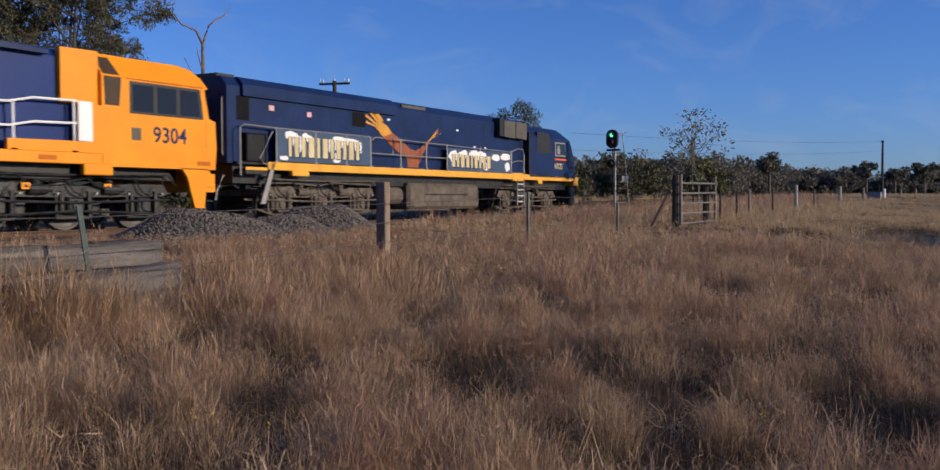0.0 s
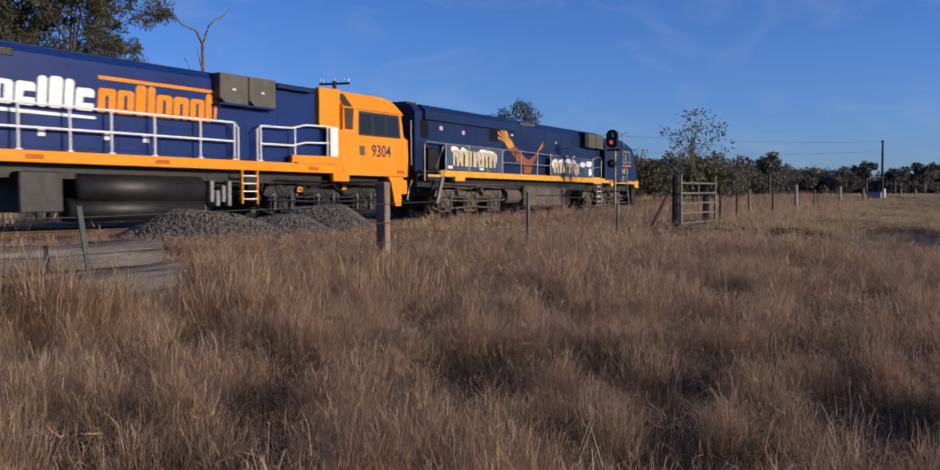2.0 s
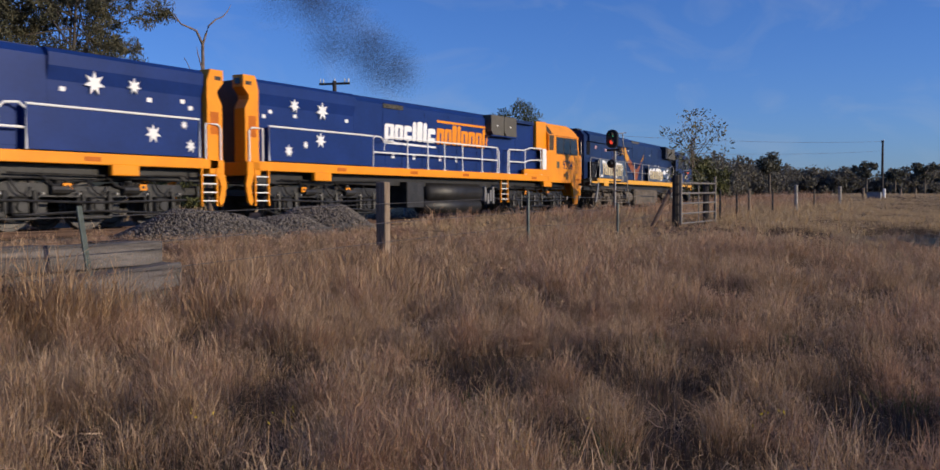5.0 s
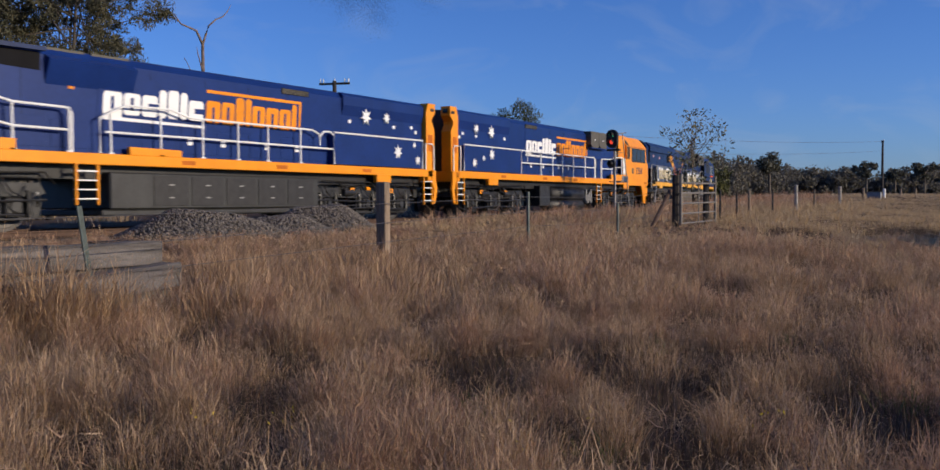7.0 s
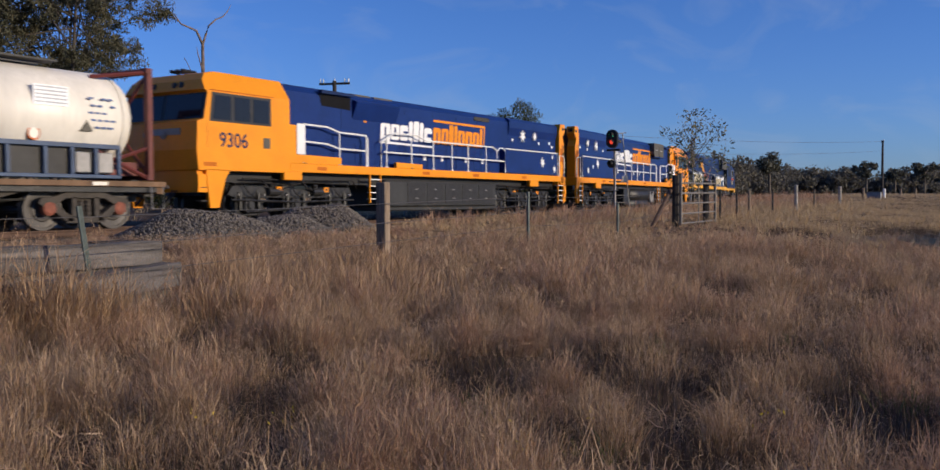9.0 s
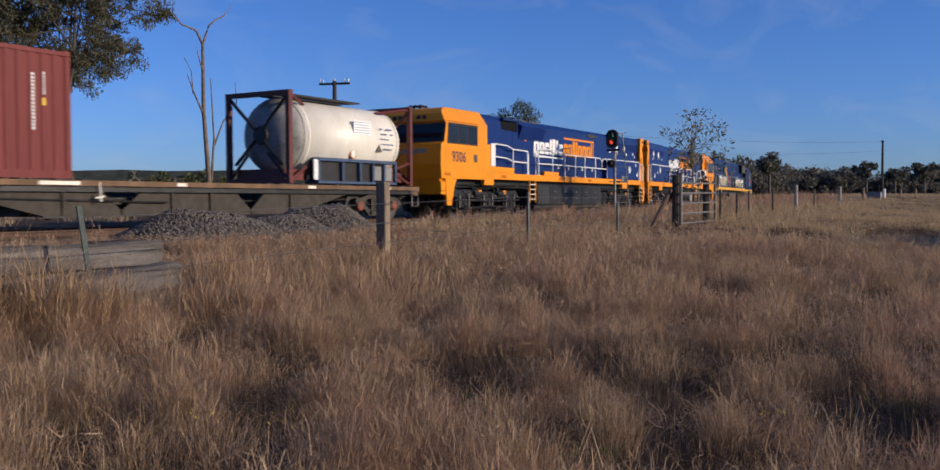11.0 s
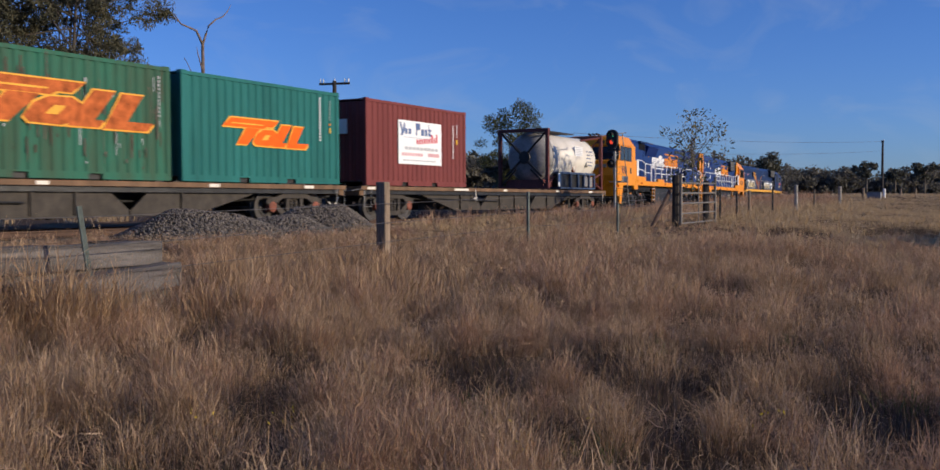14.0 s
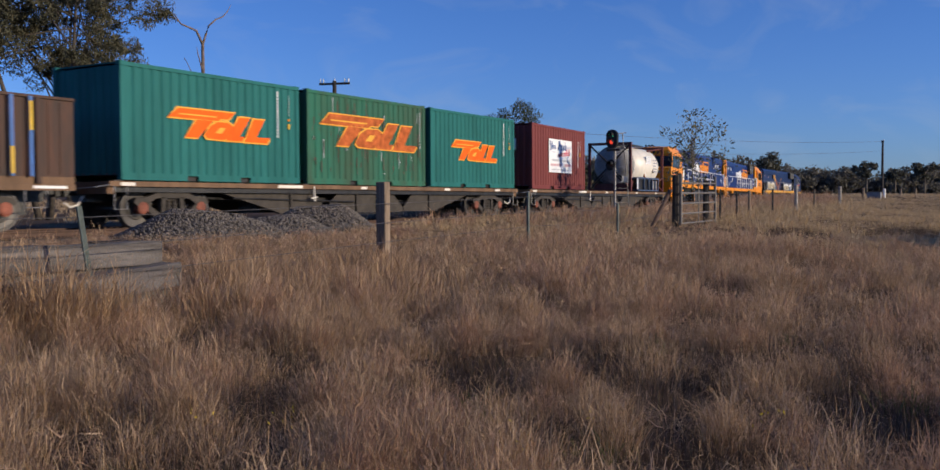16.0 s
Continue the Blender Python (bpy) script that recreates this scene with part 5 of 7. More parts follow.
    for k, (tx, tz) in enumerate(((5.88, 3.10), (5.86, 3.30), (5.96, 3.50), (6.18, 3.56), (6.40, 3.46))):
        bx, bz = 6.42 + 0.07 * k, 2.94 + 0.05 * k
        part("wing_feather", slab_shape([(bx - 0.05, bz), (bx + 0.08, bz + 0.02), (tx + 0.05, tz), (tx, tz + 0.02), (tx - 0.03, tz - 0.06)], yy, 0.009 + 0.001 * k), BIRDY, lo)
    for k in range(3):
        part("wing_feather", slab_shape([(9.3, 2.62), (9.45, 2.74), (10.25 - 0.12 * k, 3.0 + 0.08 * k), (9.75 + 0.02 * k, 2.82 + 0.05 * k)], yy, 0.008 + 0.001 * k), BIRDY, lo)
    # boxes under the roof
    part("box_hood", B((14.0, 14.3, -HOOD - 0.24, -HOOD + 0.1, 3.1, 3.78)), BLACKISH, lo)
    for a in (14.32, 15.28):
        part("resistor_box", prism([(a, 3.72), (a + 0.9, 3.72), (a + 0.9, 3.06), (a, 3.10)], -HOOD - 0.26, -HOOD + 0.1, "y"), KHAKI, lo, "khaki grey steel box")
    # cab
    def fr(u):
        return L - 0.05 - u
    nose = [(1.60, 0.0), (2.45, 0.12), (3.0, 0.42), (3.25, 0.62), (3.68, 1.35)]
    cab = part("cab", cab_shell(fr, nose, 4.4, SIDE, 1.60, 3.25, 3.68, 1.15), BLUEDARK, lo, "dark blue cab")
    part("cab_step_well", B((16.4, 16.52, y - 0.004, -HOOD, 1.7, 3.4)), BLACKISH, lo)
    part("cab_recess", prism([(17.1, 2.60), (18.5, 2.60), (18.2, 3.45), (17.1, 3.45)], y - 0.006, y + 0.1, "y"), BLACKISH, cab)
    part("window_frame", prism([(18.8, 2.52), (20.0, 2.52), (19.8, 3.12), (18.8, 3.12)], y - 0.006, y + 0.05, "y"), GALV, cab)
    part("pane", prism([(18.9, 2.58), (19.9, 2.58), (19.74, 3.06), (18.9, 3.06)], y - 0.010, y - 0.007, "y"), GLASS, cab)
    part("pale_patch", prism([(19.0, 2.62), (19.3, 2.62), (19.25, 2.98), (19.02, 2.98)], y - 0.014, y - 0.011, "y"), GALV, cab)
    lettering(cab, "NR25", 18.75, y, 1.98, 0.34, CREAM, 1.0)
    part("red_marking", B((18.8, 20.0, y - 0.008, y, 2.35, 2.42)), LOGO, cab)
    part("pilot", B((L - 0.1, L + 0.45, -1.4, 1.4, 1.28, 1.66), bevel=0.02), YELLOWSILL, lo)
    part("plough", B((L - 0.2, L + 0.3, -1.3, 1.3, 0.4, 1.27), bevel=0.05), BLACKISH, lo)
    coupler(lo, 0.0, -1)
    parts("air_hose", [[(-0.02, k, 1.3), (-0.25, k, 0.9), (-0.3, k, 0.65)] for k in (-1.1, -0.5, 0.4)], 0.025, GALV, lo)
    yr = y + 0.03
    rails(lo, [[(0.25, yr, 1.3), (0.25, yr, 2.54), (0.4, yr, 2.62), (1.5, yr, 2.60), (5.8, yr, 2.60), (5.8, yr, 2.1), (10.2, yr, 2.1)],
               [(5.9, yr, 2.5), (6.05, yr, 2.60), (6.5, yr, 2.60)], [(7.0, yr, 2.08), (7.0, yr, 2.60), (10.2, yr, 2.56), (14.9, yr, 2.52), (15.5, yr, 2.68), (15.9, yr, 2.66), (16.0, yr, 2.5), (16.0, yr, 1.7)],
               [(14.9, yr, 2.1), (15.5, yr, 2.2), (15.9, yr, 2.2)],
               [(16.6, yr, 1.7), (16.6, yr, 2.5), (16.75, yr, 2.62), (17.3, yr, 2.6), (17.45, yr, 2.5), (17.45, yr, 1.7)], [(16.6, yr, 2.15), (17.45, yr, 2.12)],
               [(1.45, yr - 0.01, 2.5), (0.95, yr - 0.01, 1.75), (1.1, yr - 0.01, 1.62), (1.5, yr - 0.01, 1.6)]],
          [(u, yr - 0.02, 1.68, 2.6) for u in (1.58, 3.2, 4.6, 5.8, 7.4, 8.9, 10.2, 12.5, 14.9)], GALV, 0.022)
    ladder(lo, 15.35, 15.95, y - 0.02, 0.45, 1.48, GALV)
    part("fuel_tank", B((8.0, 12.6, -1.36, 1.36, 0.34, 1.22), bevel=0.1), TANDUST, lo)
    part("tank_band", B((9.0, 11.8, -1.38, -1.36, 0.82, 0.87)), GREASE, lo)
    part("air_reservoir", lathe([(6.6, 0.02), (6.62, 0.28), (7.8, 0.28), (7.82, 0.02)], "x", 14, (0, -1.0, 0.8)), TANDUST, lo)
    for us in ((2.0, 3.8, 5.6), (15.0, 16.8, 18.6)):
        loco_bogie(lo, list(us), TANDUST)
    return lo


old_loco(63.75)


# ---------------------------------------------------------------- beside the line
def gz(x, y):
    return float(ground_z(x, y))


def stone_heap(x, y, rx, ry, h, n, seed, label):
    """A heap of crushed stone: a mound with loose stones all over."""
    rng = np.random.default_rng(seed)
    z0 = gz(x, y) - 0.15
    top = lambda u, v: np.clip(1.45 * (1 - np.hypot(u, v)), 0, 1) ** 0.85 * (1 + 0.12 * np.sin(5 * u + seed) * np.cos(4 * v))
    heap = empty("gravel_heap", x, y, z0, label, "gravel heap", "gravel heaps beside the track")
    bm = bmesh.new()
    rings = []
    for k in range(9):
        q = k / 8 * 1.05
        rings.append([bm.verts.new((rx * q * math.cos(t), ry * q * math.sin(t), h * float(top(q * math.cos(t), q * math.sin(t))) - 0.03)) for t in [2 * math.pi * i / 28 for i in range(28)]])
    for a, b in zip(rings, rings[1:]):
        for i in range(28):
            bm.faces.new((a[i - 1], a[i], b[i], b[i - 1]))
    part("mound", bm, BALLASTM, heap, smooth=True)
    u, v = rng.uniform(-1, 1, n), rng.uniform(-1, 1, n)
    ok = np.hypot(u, v) < 1.0
    u, v = u[ok], v[ok]
    c = np.stack([u * rx, v * ry, h * top(u, v)], 1)
    base = np.array([(1, 0, 0), (-1, 0, 0), (0, 1, 0), (0, -1, 0), (0, 0, 1), (0, 0, -1)], float)
    tri = np.array([(0, 2, 4), (2, 1, 4), (1, 3, 4), (3, 0, 4), (2, 0, 5), (1, 2, 5), (3, 1, 5), (0, 3, 5)])
    s = rng.uniform(0.014, 0.036, (len(c), 1, 1)) * rng.uniform(0.6, 1.3, (len(c), 6, 1))
    ang = rng.uniform(0, 6.28, len(c))
    ca, sa = np.cos(ang), np.sin(ang)
    R = np.zeros((len(c), 3, 3))
    R[:, 0, 0], R[:, 0, 1], R[:, 1, 0], R[:, 1, 1], R[:, 2, 2], R[:, 0, 2], R[:, 2, 1] = ca, -sa, sa, ca, 0.8, 0.35 * sa, 0.3 * ca
    V = c[:, None, :] + np.einsum("nij,kj->nki", R, base) * s
    F = (np.arange(len(c))[:, None, None] * 6 + tri[None]).reshape(-1, 3)
    st = raw_mesh("gravel", V.reshape(-1, 3), F, BALLAST)
    st.parent = heap
    st["kind"] = "stuff"


BALLASTM = mat("heap_core", (0.10, 0.09, 0.085), 0.95, var=0.3, scale=9, bump=1.0, bscale=25)
stone_heap(13.75, 14.55, 2.6, 1.7, 0.70, 15000, 3, "heap of dark grey crushed stone beside the track")
stone_heap(15.6, 14.2, 1.9, 1.4, 0.56, 7500, 7, "low heap of dark grey crushed stone")
stone_heap(17.9, 15.0, 2.0, 1.5, 0.86, 10000, 5, "steep heap of dark grey crushed stone")


def old_sleeper(x, y, z, length, rz, tilt, label, seed):
    """A weathered timber sleeper with split ends."""
    rnd = random.Random(seed)
    bm = bmesh.new()
    secs = []
    for k in range(9):
        a = -length / 2 + length * k / 8
        w, h = 0.125 + rnd.uniform(-0.006, 0.006), 0.25 + rnd.uniform(-0.008, 0.006)
        secs.append([(a, -w, 0.0), (a, -w, h - 0.02), (a, -w + 0.02, h), (a, -0.01, h - rnd.uniform(0, 0.02)), (a, w - 0.02, h), (a, w, h - 0.02), (a, w, 0)])
    ngon_loft(secs, bm)
    ob = link("timber_sleeper", bm, WOODGREY)
    ob.matrix_basis = pose(x, y, z, 0, tilt, rz)
    return tagged(ob, label, "timber sleeper", "stacked old sleepers")


old_sleeper(5.87, 8.14, 0.70, 2.5, 9, 0.5, "weathered grey timber sleeper on top of the stack", 1)
old_sleeper(5.87, 7.66, 0.44, 2.55, 17, -1.0, "split grey timber sleeper lying in long grass", 2)
old_sleeper(5.72, 8.20, 0.445, 2.5, 8, 0, "grey timber sleeper under another one", 3)
old_sleeper(5.85, 7.86, 0.19, 2.5, 13, 0, "grey timber sleeper at the bottom of the stack", 4)
old_sleeper(3.2, 8.8, 0.62, 2.4, -4, 0, "pale weathered timber sleeper lying in grass", 5)
old_sleeper(3.2, 8.8, 0.365, 2.4, -3, 0, "grey timber sleeper sunk in grass", 6)

offcut = old_sleeper(10.3, 13.0, gz(10.3, 13.0) - 0.03, 0.95, 0, 0, "short black stained sleeper offcut beside the ballast", 7)
offcut.data.materials[0] = BLACKISH

# fence along the line
def fence_post(x, y, h, r, label, lean=0, material=None):
    bm = bmesh.new()
    secs = []
    rnd = random.Random(int(x * 10))
    for z, q in ((-0.3, 1.05), (0.2, 1.0), (h * 0.6, 0.97), (h - 0.03, 0.95), (h, 0.8)):
        secs.append([(r * q * math.cos(t) * 1.05, r * q * math.sin(t), z) for t in [math.pi / 4 + 2 * math.pi * i / 8 + rnd.uniform(-0.05, 0.05) for i in range(8)]])
    ngon_loft(secs, bm)
    ob = link("fence_post", bm, material or POSTWOOD)
    ob.matrix_basis = pose(x, y, gz(x, y), 0, lean, 0)
    return tagged(ob, label, "fence post", "fence posts along the railway")


def star_picket(x, y, top, label, lean=0.0):
    bm = bmesh.new()
    z0 = gz(x, y)
    h = top - z0
    for k in range(3):
        t = math.pi / 2 + 2 * math.pi * k / 3
        c, s = math.cos(t), math.sin(t)
        n = (-s * 0.004, c * 0.004)
        prism([(n[0], n[1]), (c * 0.032 + n[0], s * 0.032 + n[1]), (c * 0.032 - n[0], s * 0.032 - n[1]), (-n[0], -n[1])], -0.3, h, "z", bm)
    ob = link("star_picket", bm, PICKET)
    ob.matrix_basis = pose(x, y, z0, 0, lean, 0)
    return tagged(ob, label, "fence picket", "fence posts along the railway")


post = bmesh.new()
prism([(-0.085, -0.075), (0.085, -0.08), (0.09, 0.075), (-0.08, 0.08)], -0.3, 1.30, "z", post)
bmesh.ops.bevel(post, geom=post.edges[:], offset=0.012, segments=1, affect="EDGES")
strainer = link("fence_post", post, POSTWOOD)
strainer.matrix_basis = pose(11.33, 8.3, gz(11.33, 8.3), 0, 0, 12)
tagged(strainer, "square weathered grey timber fence post in long grass", "fence post", "fence posts along the railway")
star_picket(5.75, 7.55, 1.34, "leaning steel star picket with flaking paint", -9)
star_picket(16.0, 8.3, 1.54, "thin grey steel star picket")
star_picket(20.5, 8.3, 1.30, "thin dark steel star picket")
fence_post(25.25, 8.50, 1.44, 0.12, "dark round timber gate post", 0, POLE)
fence_post(28.2, 8.56, 1.34, 0.10, "dark round timber post beside the gate latch", 0, POLE)
fence_post(33.4, 8.6, 0.95, 0.05, "thin dark fence stake in grass")
fence_post(40.0, 8.4, 1.10, 0.07, "pale grey timber fence post", 0, PALEPOST)
fence_post(44.0, 8.45, 0.8, 0.04, "thin dark fence stake in grass")
fence_post(50.1, 8.4, 0.95, 0.08, "pale grey timber fence post", 0, PALEPOST)
fence_post(57.6, 8.4, 0.75, 0.08, "pale timber fence post far along the fence")
fence_post(66.3, 8.4, 0.62, 0.09, "white painted post far along the fence", 0, WHITE)
fence_post(75.0, 8.4, 0.6, 0.09, "pale timber fence post far along the fence")
fence_post(84.0, 8.3, 0.6, 0.09, "pale timber fence post far along the fence")
for x, y, h in ((30.2, 8.7, 0.95), (31.6, 8.55, 0.9), (36.4, 8.5, 0.95)):
    fence_post(x, y, h, 0.035, "thin dark fence stake in grass", 0, POLE)
trough = empty("water_trough", 64.5, 8.75, gz(64.5, 8.75) + 0.02, "dull grey steel water trough at the far fence", "water trough")
blocks("trough_side", [(-0.3, 0.3, -0.4, -0.34, 0, 0.40), (-0.3, 0.3, 0.34, 0.4, 0, 0.40)], GALV, trough)
blocks("trough_end", [(-0.3, -0.24, -0.34, 0.34, 0, 0.40), (0.24, 0.3, -0.34, 0.34, 0, 0.40)], GALV, trough)
part("trough_floor", B((-0.24, 0.24, -0.34, 0.34, 0, 0.06)), GALV, trough)
strut = link("gate_strut", tube([[(23.9, 8.75, gz(23.9, 8.75) - 0.1), (25.12, 8.62, gz(25, 8.6) + 1.0)]], 0.06, 8), RUST)
tagged(strut, "leaning red brown timber strut against the gate post", "fence strut")
wires = empty("fence_wire", 0, 0, 0, "thin rusty fence wires between posts", "fence wire")
FP = [(-4, 7.3), (5.64, 7.6), (11.33, 8.2), (16.0, 8.3), (20.5, 8.3), (25.3, 8.7)]
for h in (0.98, 0.7, 0.42):
    part("wire", tube([[(x, y - 0.04, gz(x, y) + h) for x, y in FP]], 0.004, 4), WIRE, wires)
FP2 = [(28.6, 8.4), (33.4, 8.6), (40.0, 8.4), (50.1, 8.4), (57.6, 8.4), (66.3, 8.4)]
for h in (0.75, 0.5):
    part("wire", tube([[(x, y - 0.04, gz(x, y) + h) for x, y in FP2]], 0.004, 4), WIRE, wires)

# steel farm gate standing open
gate = empty("farm_gate", 25.0, 8.3, 0.70, "weathered grey tubular steel farm gate", "gate")
GW = 3.25
for x in (0.05, GW):
    part("gate_stile", tube([[(x, 0, 0.02), (x, 0, 1.38)]], 0.042, 8), GATESTEEL, gate)
part("gate_brace", tube([[(GW * 0.5, 0, 0.06), (GW * 0.5, 0, 1.10)]], 0.02, 6), GATESTEEL, gate)
for z in (0.03, 0.30, 0.58, 0.86, 1.14):
    part("gate_rail", tube([[(0.05, 0, z), (GW, 0, z + 0.03)]], 0.028, 6), GATESTEEL, gate)


# ---------------------------------------------------------------- signals
def hooded_head(parent, x, y, z, w, h, lens, axis=-1):
    """Oval backboard with hooded lenses, facing -x."""
    n = 20
    pts = []
    for k in range(n):
        t = 2 * math.pi * k / n
        pts.append((y + w / 2 * math.cos(t), z + (h / 2 - w / 2) * (1 if math.sin(t) > 0 else -1) + w / 2 * math.sin(t)))
    head = part("signal_head", prism(pts, x, x + 0.16, "x"), SIGNALB, parent, "black oval signal head")
    for lz, lm in lens:
        part("lens", lathe([(x - 0.02, 0.08), (x + 0.02, 0.085)], "x", 16, (0, y, lz)), lm, head)
        hood = bmesh.new()
        secs = []
        for a in (0.0, -0.22):
            secs.append([(x + a, y + 0.105 * math.cos(t), lz + 0.105 * math.sin(t)) for t in [math.pi * (-0.1 + 1.2 * i / 12) for i in range(13)]] + [(x + a, y + 0.097 * math.cos(t), lz + 0.097 * math.sin(t)) for t in [math.pi * (1.1 - 1.2 * i / 12) for i in range(13)]])
        ngon_loft(secs, hood)
        part("lens_hood", hood, SIGNALB, head)
    return head


GREEN_ON = glow("lit_green_lens", (0.10, 0.85, 0.42), 2.0)
RED_ON = glow("lit_red_lens", (0.85, 0.06, 0.03), 1.2)
SX, SY = 38.2, 15.6
sb = gz(SX, SY)
signal = empty("railway_signal", SX, SY, sb, "colour light railway signal on a pale mast with ladder", "railway signal")
T = lambda z: z - sb
part("mast", tube([[(0, 0, -0.2), (0, 0, T(4.0))]], 0.055, 10), GALV, signal)
RED_Z, GREEN_Z = T(3.90), T(4.20)
hooded_head(signal, -0.24, 0.05, T(4.035), 0.52, 0.80, [(GREEN_Z, GREEN_ON), (RED_Z, RED_ON)])
# dark disc added to cover whichever glowing lens should be off
LENSMASK = part("shutter", lathe([(-0.275, 0.086), (-0.262, 0.086)], "x", 16, (0, 0.05, 0)), LENSOFF, signal)
part("name_plate", B((-0.2, -0.05, -0.3, 0.3, T(3.52), T(3.60))), SIGNALB, signal)
hooded_head(signal, -0.24, 0.08, T(2.97), 0.34, 0.36, [(T(2.97), LENSOFF)])
parts("bracket", [[(0, 0, T(3.3)), (0.5, -0.02, T(3.42))], [(0, 0, T(2.78)), (0.05, -0.1, T(2.66)), (0.0, 0, T(2.6))], [(0.0, 0, T(4.25)), (1.2, -0.05, T(4.38))]], 0.022, GALV, signal)
parts("ladder_stile", [[(1.6, -0.05, T(1.05)), (0.75, -0.05, T(4.3))], [(0.95, 0.3, T(1.05)), (0.45, 0.3, T(3.3))]], 0.022, GALV, signal)
for k in range(8):
    q = k / 8
    part("ladder_rung", tube([[(1.55 - 0.8 * q, -0.05, T(1.3 + 2.5 * q)), (0.93 - 0.45 * q, 0.3, T(1.3 + 2.5 * q))]], 0.012), GALV, signal)
part("platform", B((0.2, 1.1, -0.2, 0.35, T(2.18), T(2.22)), (0.3, 1.0, -0.22, -0.2, T(2.2), T(2.45))), GALV, signal)
part("signal_case", B((0.7, 1.7, -0.35, 0.25, 0.0, 0.35), bevel=0.03), GALV, signal)
part("footing", B((-0.35, 0.45, -0.3, 0.3, -0.1, 0.22), bevel=0.03), DUSTY, signal)

S2X, S2Y = 33.74, 23.6
s2b = gz(S2X, S2Y)
sig_b = empty("railway_signal", S2X, S2Y, s2b, "black railway signal on a grey mast beyond the track", "railway signal")
T2 = lambda z: z - s2b
part("mast", tube([[(0.1, 0, -0.2), (0.1, 0, T2(3.9))]], 0.06, 10), GALV, sig_b)
hooded_head(sig_b, -0.1, 0.05, T2(3.92), 0.44, 0.74, [(T2(4.02), LENSOFF), (T2(3.75), LENSOFF)])
hooded_head(sig_b, -0.1, 0.1, T2(2.95), 0.32, 0.34, [(T2(2.95), LENSOFF)])
part("name_plate", B((-0.1, 0.05, -0.25, 0.3, T2(3.40), T2(3.46))), SIGNALB, sig_b)
parts("ladder_stile", [[(1.3, 0, -0.1), (0.6, 0, T2(3.2))], [(1.0, 0.35, -0.1), (0.4, 0.35, T2(3.2))]], 0.02, GALV, sig_b)

# ---------------------------------------------------------------- poles and wires
def telegraph_pole(x, y, top, arm, rz, label, r=0.13):
    z0 = gz(x, y)
    p = empty("telegraph_pole", x, y, z0, label, "telegraph pole", rz=rz)
    h = top - z0
    part("pole_shaft", tube([[(0, 0, -0.3), (0, 0, h * 0.5), (0, 0, h)]], [r, r * 0.9, r * 0.75], 10), POLE, p)
    part("cross_arm", B((-arm / 2, arm / 2, -0.05, 0.05, h - 0.19, h - 0.09)), POLE, p)
    for k in (-0.46, -0.36, 0.0, 0.34, 0.46):
        part("insulator", lathe([(h - 0.08, 0.025), (h, 0.042), (h + 0.08, 0.038), (h + 0.11, 0.015)], "z", 8, (k * arm, 0, 0)), INSUL, p)
    return p


telegraph_pole(36.96, 30.0, 7.4, 1.6, -72, "dark timber telegraph pole with white insulators on its arm")
telegraph_pole(41.8, 16.9 + 11, 4.75, 1.9, 10, "short dark telegraph pole behind the signal", 0.09)
telegraph_pole(140.0, 18.0, 9.5, 1.4, 20, "tall dark timber power pole beside the far paddock", 0.18)
line = empty("overhead_wire", 0, 0, 0, "thin overhead wires between far poles", "overhead wire")
for dz in (0.0, -1.3):
    pts = []
    for k in range(13):
        q = k / 12
        pts.append((66 + 74 * q, 30.5 - 12.5 * q, 6.6 + 2.8 * q + dz - 1.6 * q * (1 - q)))
    part("wire", tube([pts], 0.012, 4), WIRE, line)


# ---------------------------------------------------------------- trees
def leaf_cloud(centres, radii, n_each, size, rng, flat=0.8, droop=0.0):
    """Many small pointed leaves gathered in uneven clumps."""
    centres, radii = np.asarray(centres, float), np.asarray(radii, float)
    n_each = np.maximum(3, np.asarray(n_each)).astype(int)
    idx = np.repeat(np.arange(len(centres)), n_each)
    n = len(idx)
    d = rng.normal(size=(n, 3))
    d /= np.linalg.norm(d, axis=1)[:, None]
    rad = rng.uniform(0.15, 1, n) ** 0.5 * rng.uniform(0.7, 1.15, n)
    p = centres[idx] + d * (radii[idx] * rad)[:, None] * np.array([1, 1, flat])
    a = rng.normal(size=(n, 3))
    a[:, 2] -= droop
    a /= np.linalg.norm(a, axis=1)[:, None]
    b = np.cross(a, rng.normal(size=(n, 3)))
    b /= np.linalg.norm(b, axis=1)[:, None]
    s = (size * rng.uniform(0.6, 1.4, n))[:, None]
    V = np.stack([p - a * s, p + b * s * 0.38, p + a * s, p - b * s * 0.38], 1).reshape(-1, 3)
    k = np.arange(n)[:, None] * 4
    F = np.concatenate([k + np.array([[0, 1, 2]]), k + np.array([[0, 2, 3]])])
    return V, F


def limb_paths(base, tips, rng, trunk_top, r0):
    """Tapering limbs from a trunk to given tips, with bends."""
    out = []
    for t in tips:
        t = Vector(t)
        q = rng.uniform(0.45, 1.0)
        a = Vector(base).lerp(Vector(trunk_top), q)
        m1 = a.lerp(t, 0.35) + Vector((rng.uniform(-.3, .3), rng.uniform(-.3, .3), rng.uniform(-0.1, .35))) * (t - a).length * 0.3
        m2 = a.lerp(t, 0.7) + Vector((rng.uniform(-.2, .2), rng.uniform(-.2, .2), rng.uniform(-0.1, .2))) * (t - a).length * 0.25
        out.append(([a, m1, m2, t], [r0 * 0.55, r0 * 0.38, r0 * 0.22, r0 * 0.06]))
    return out


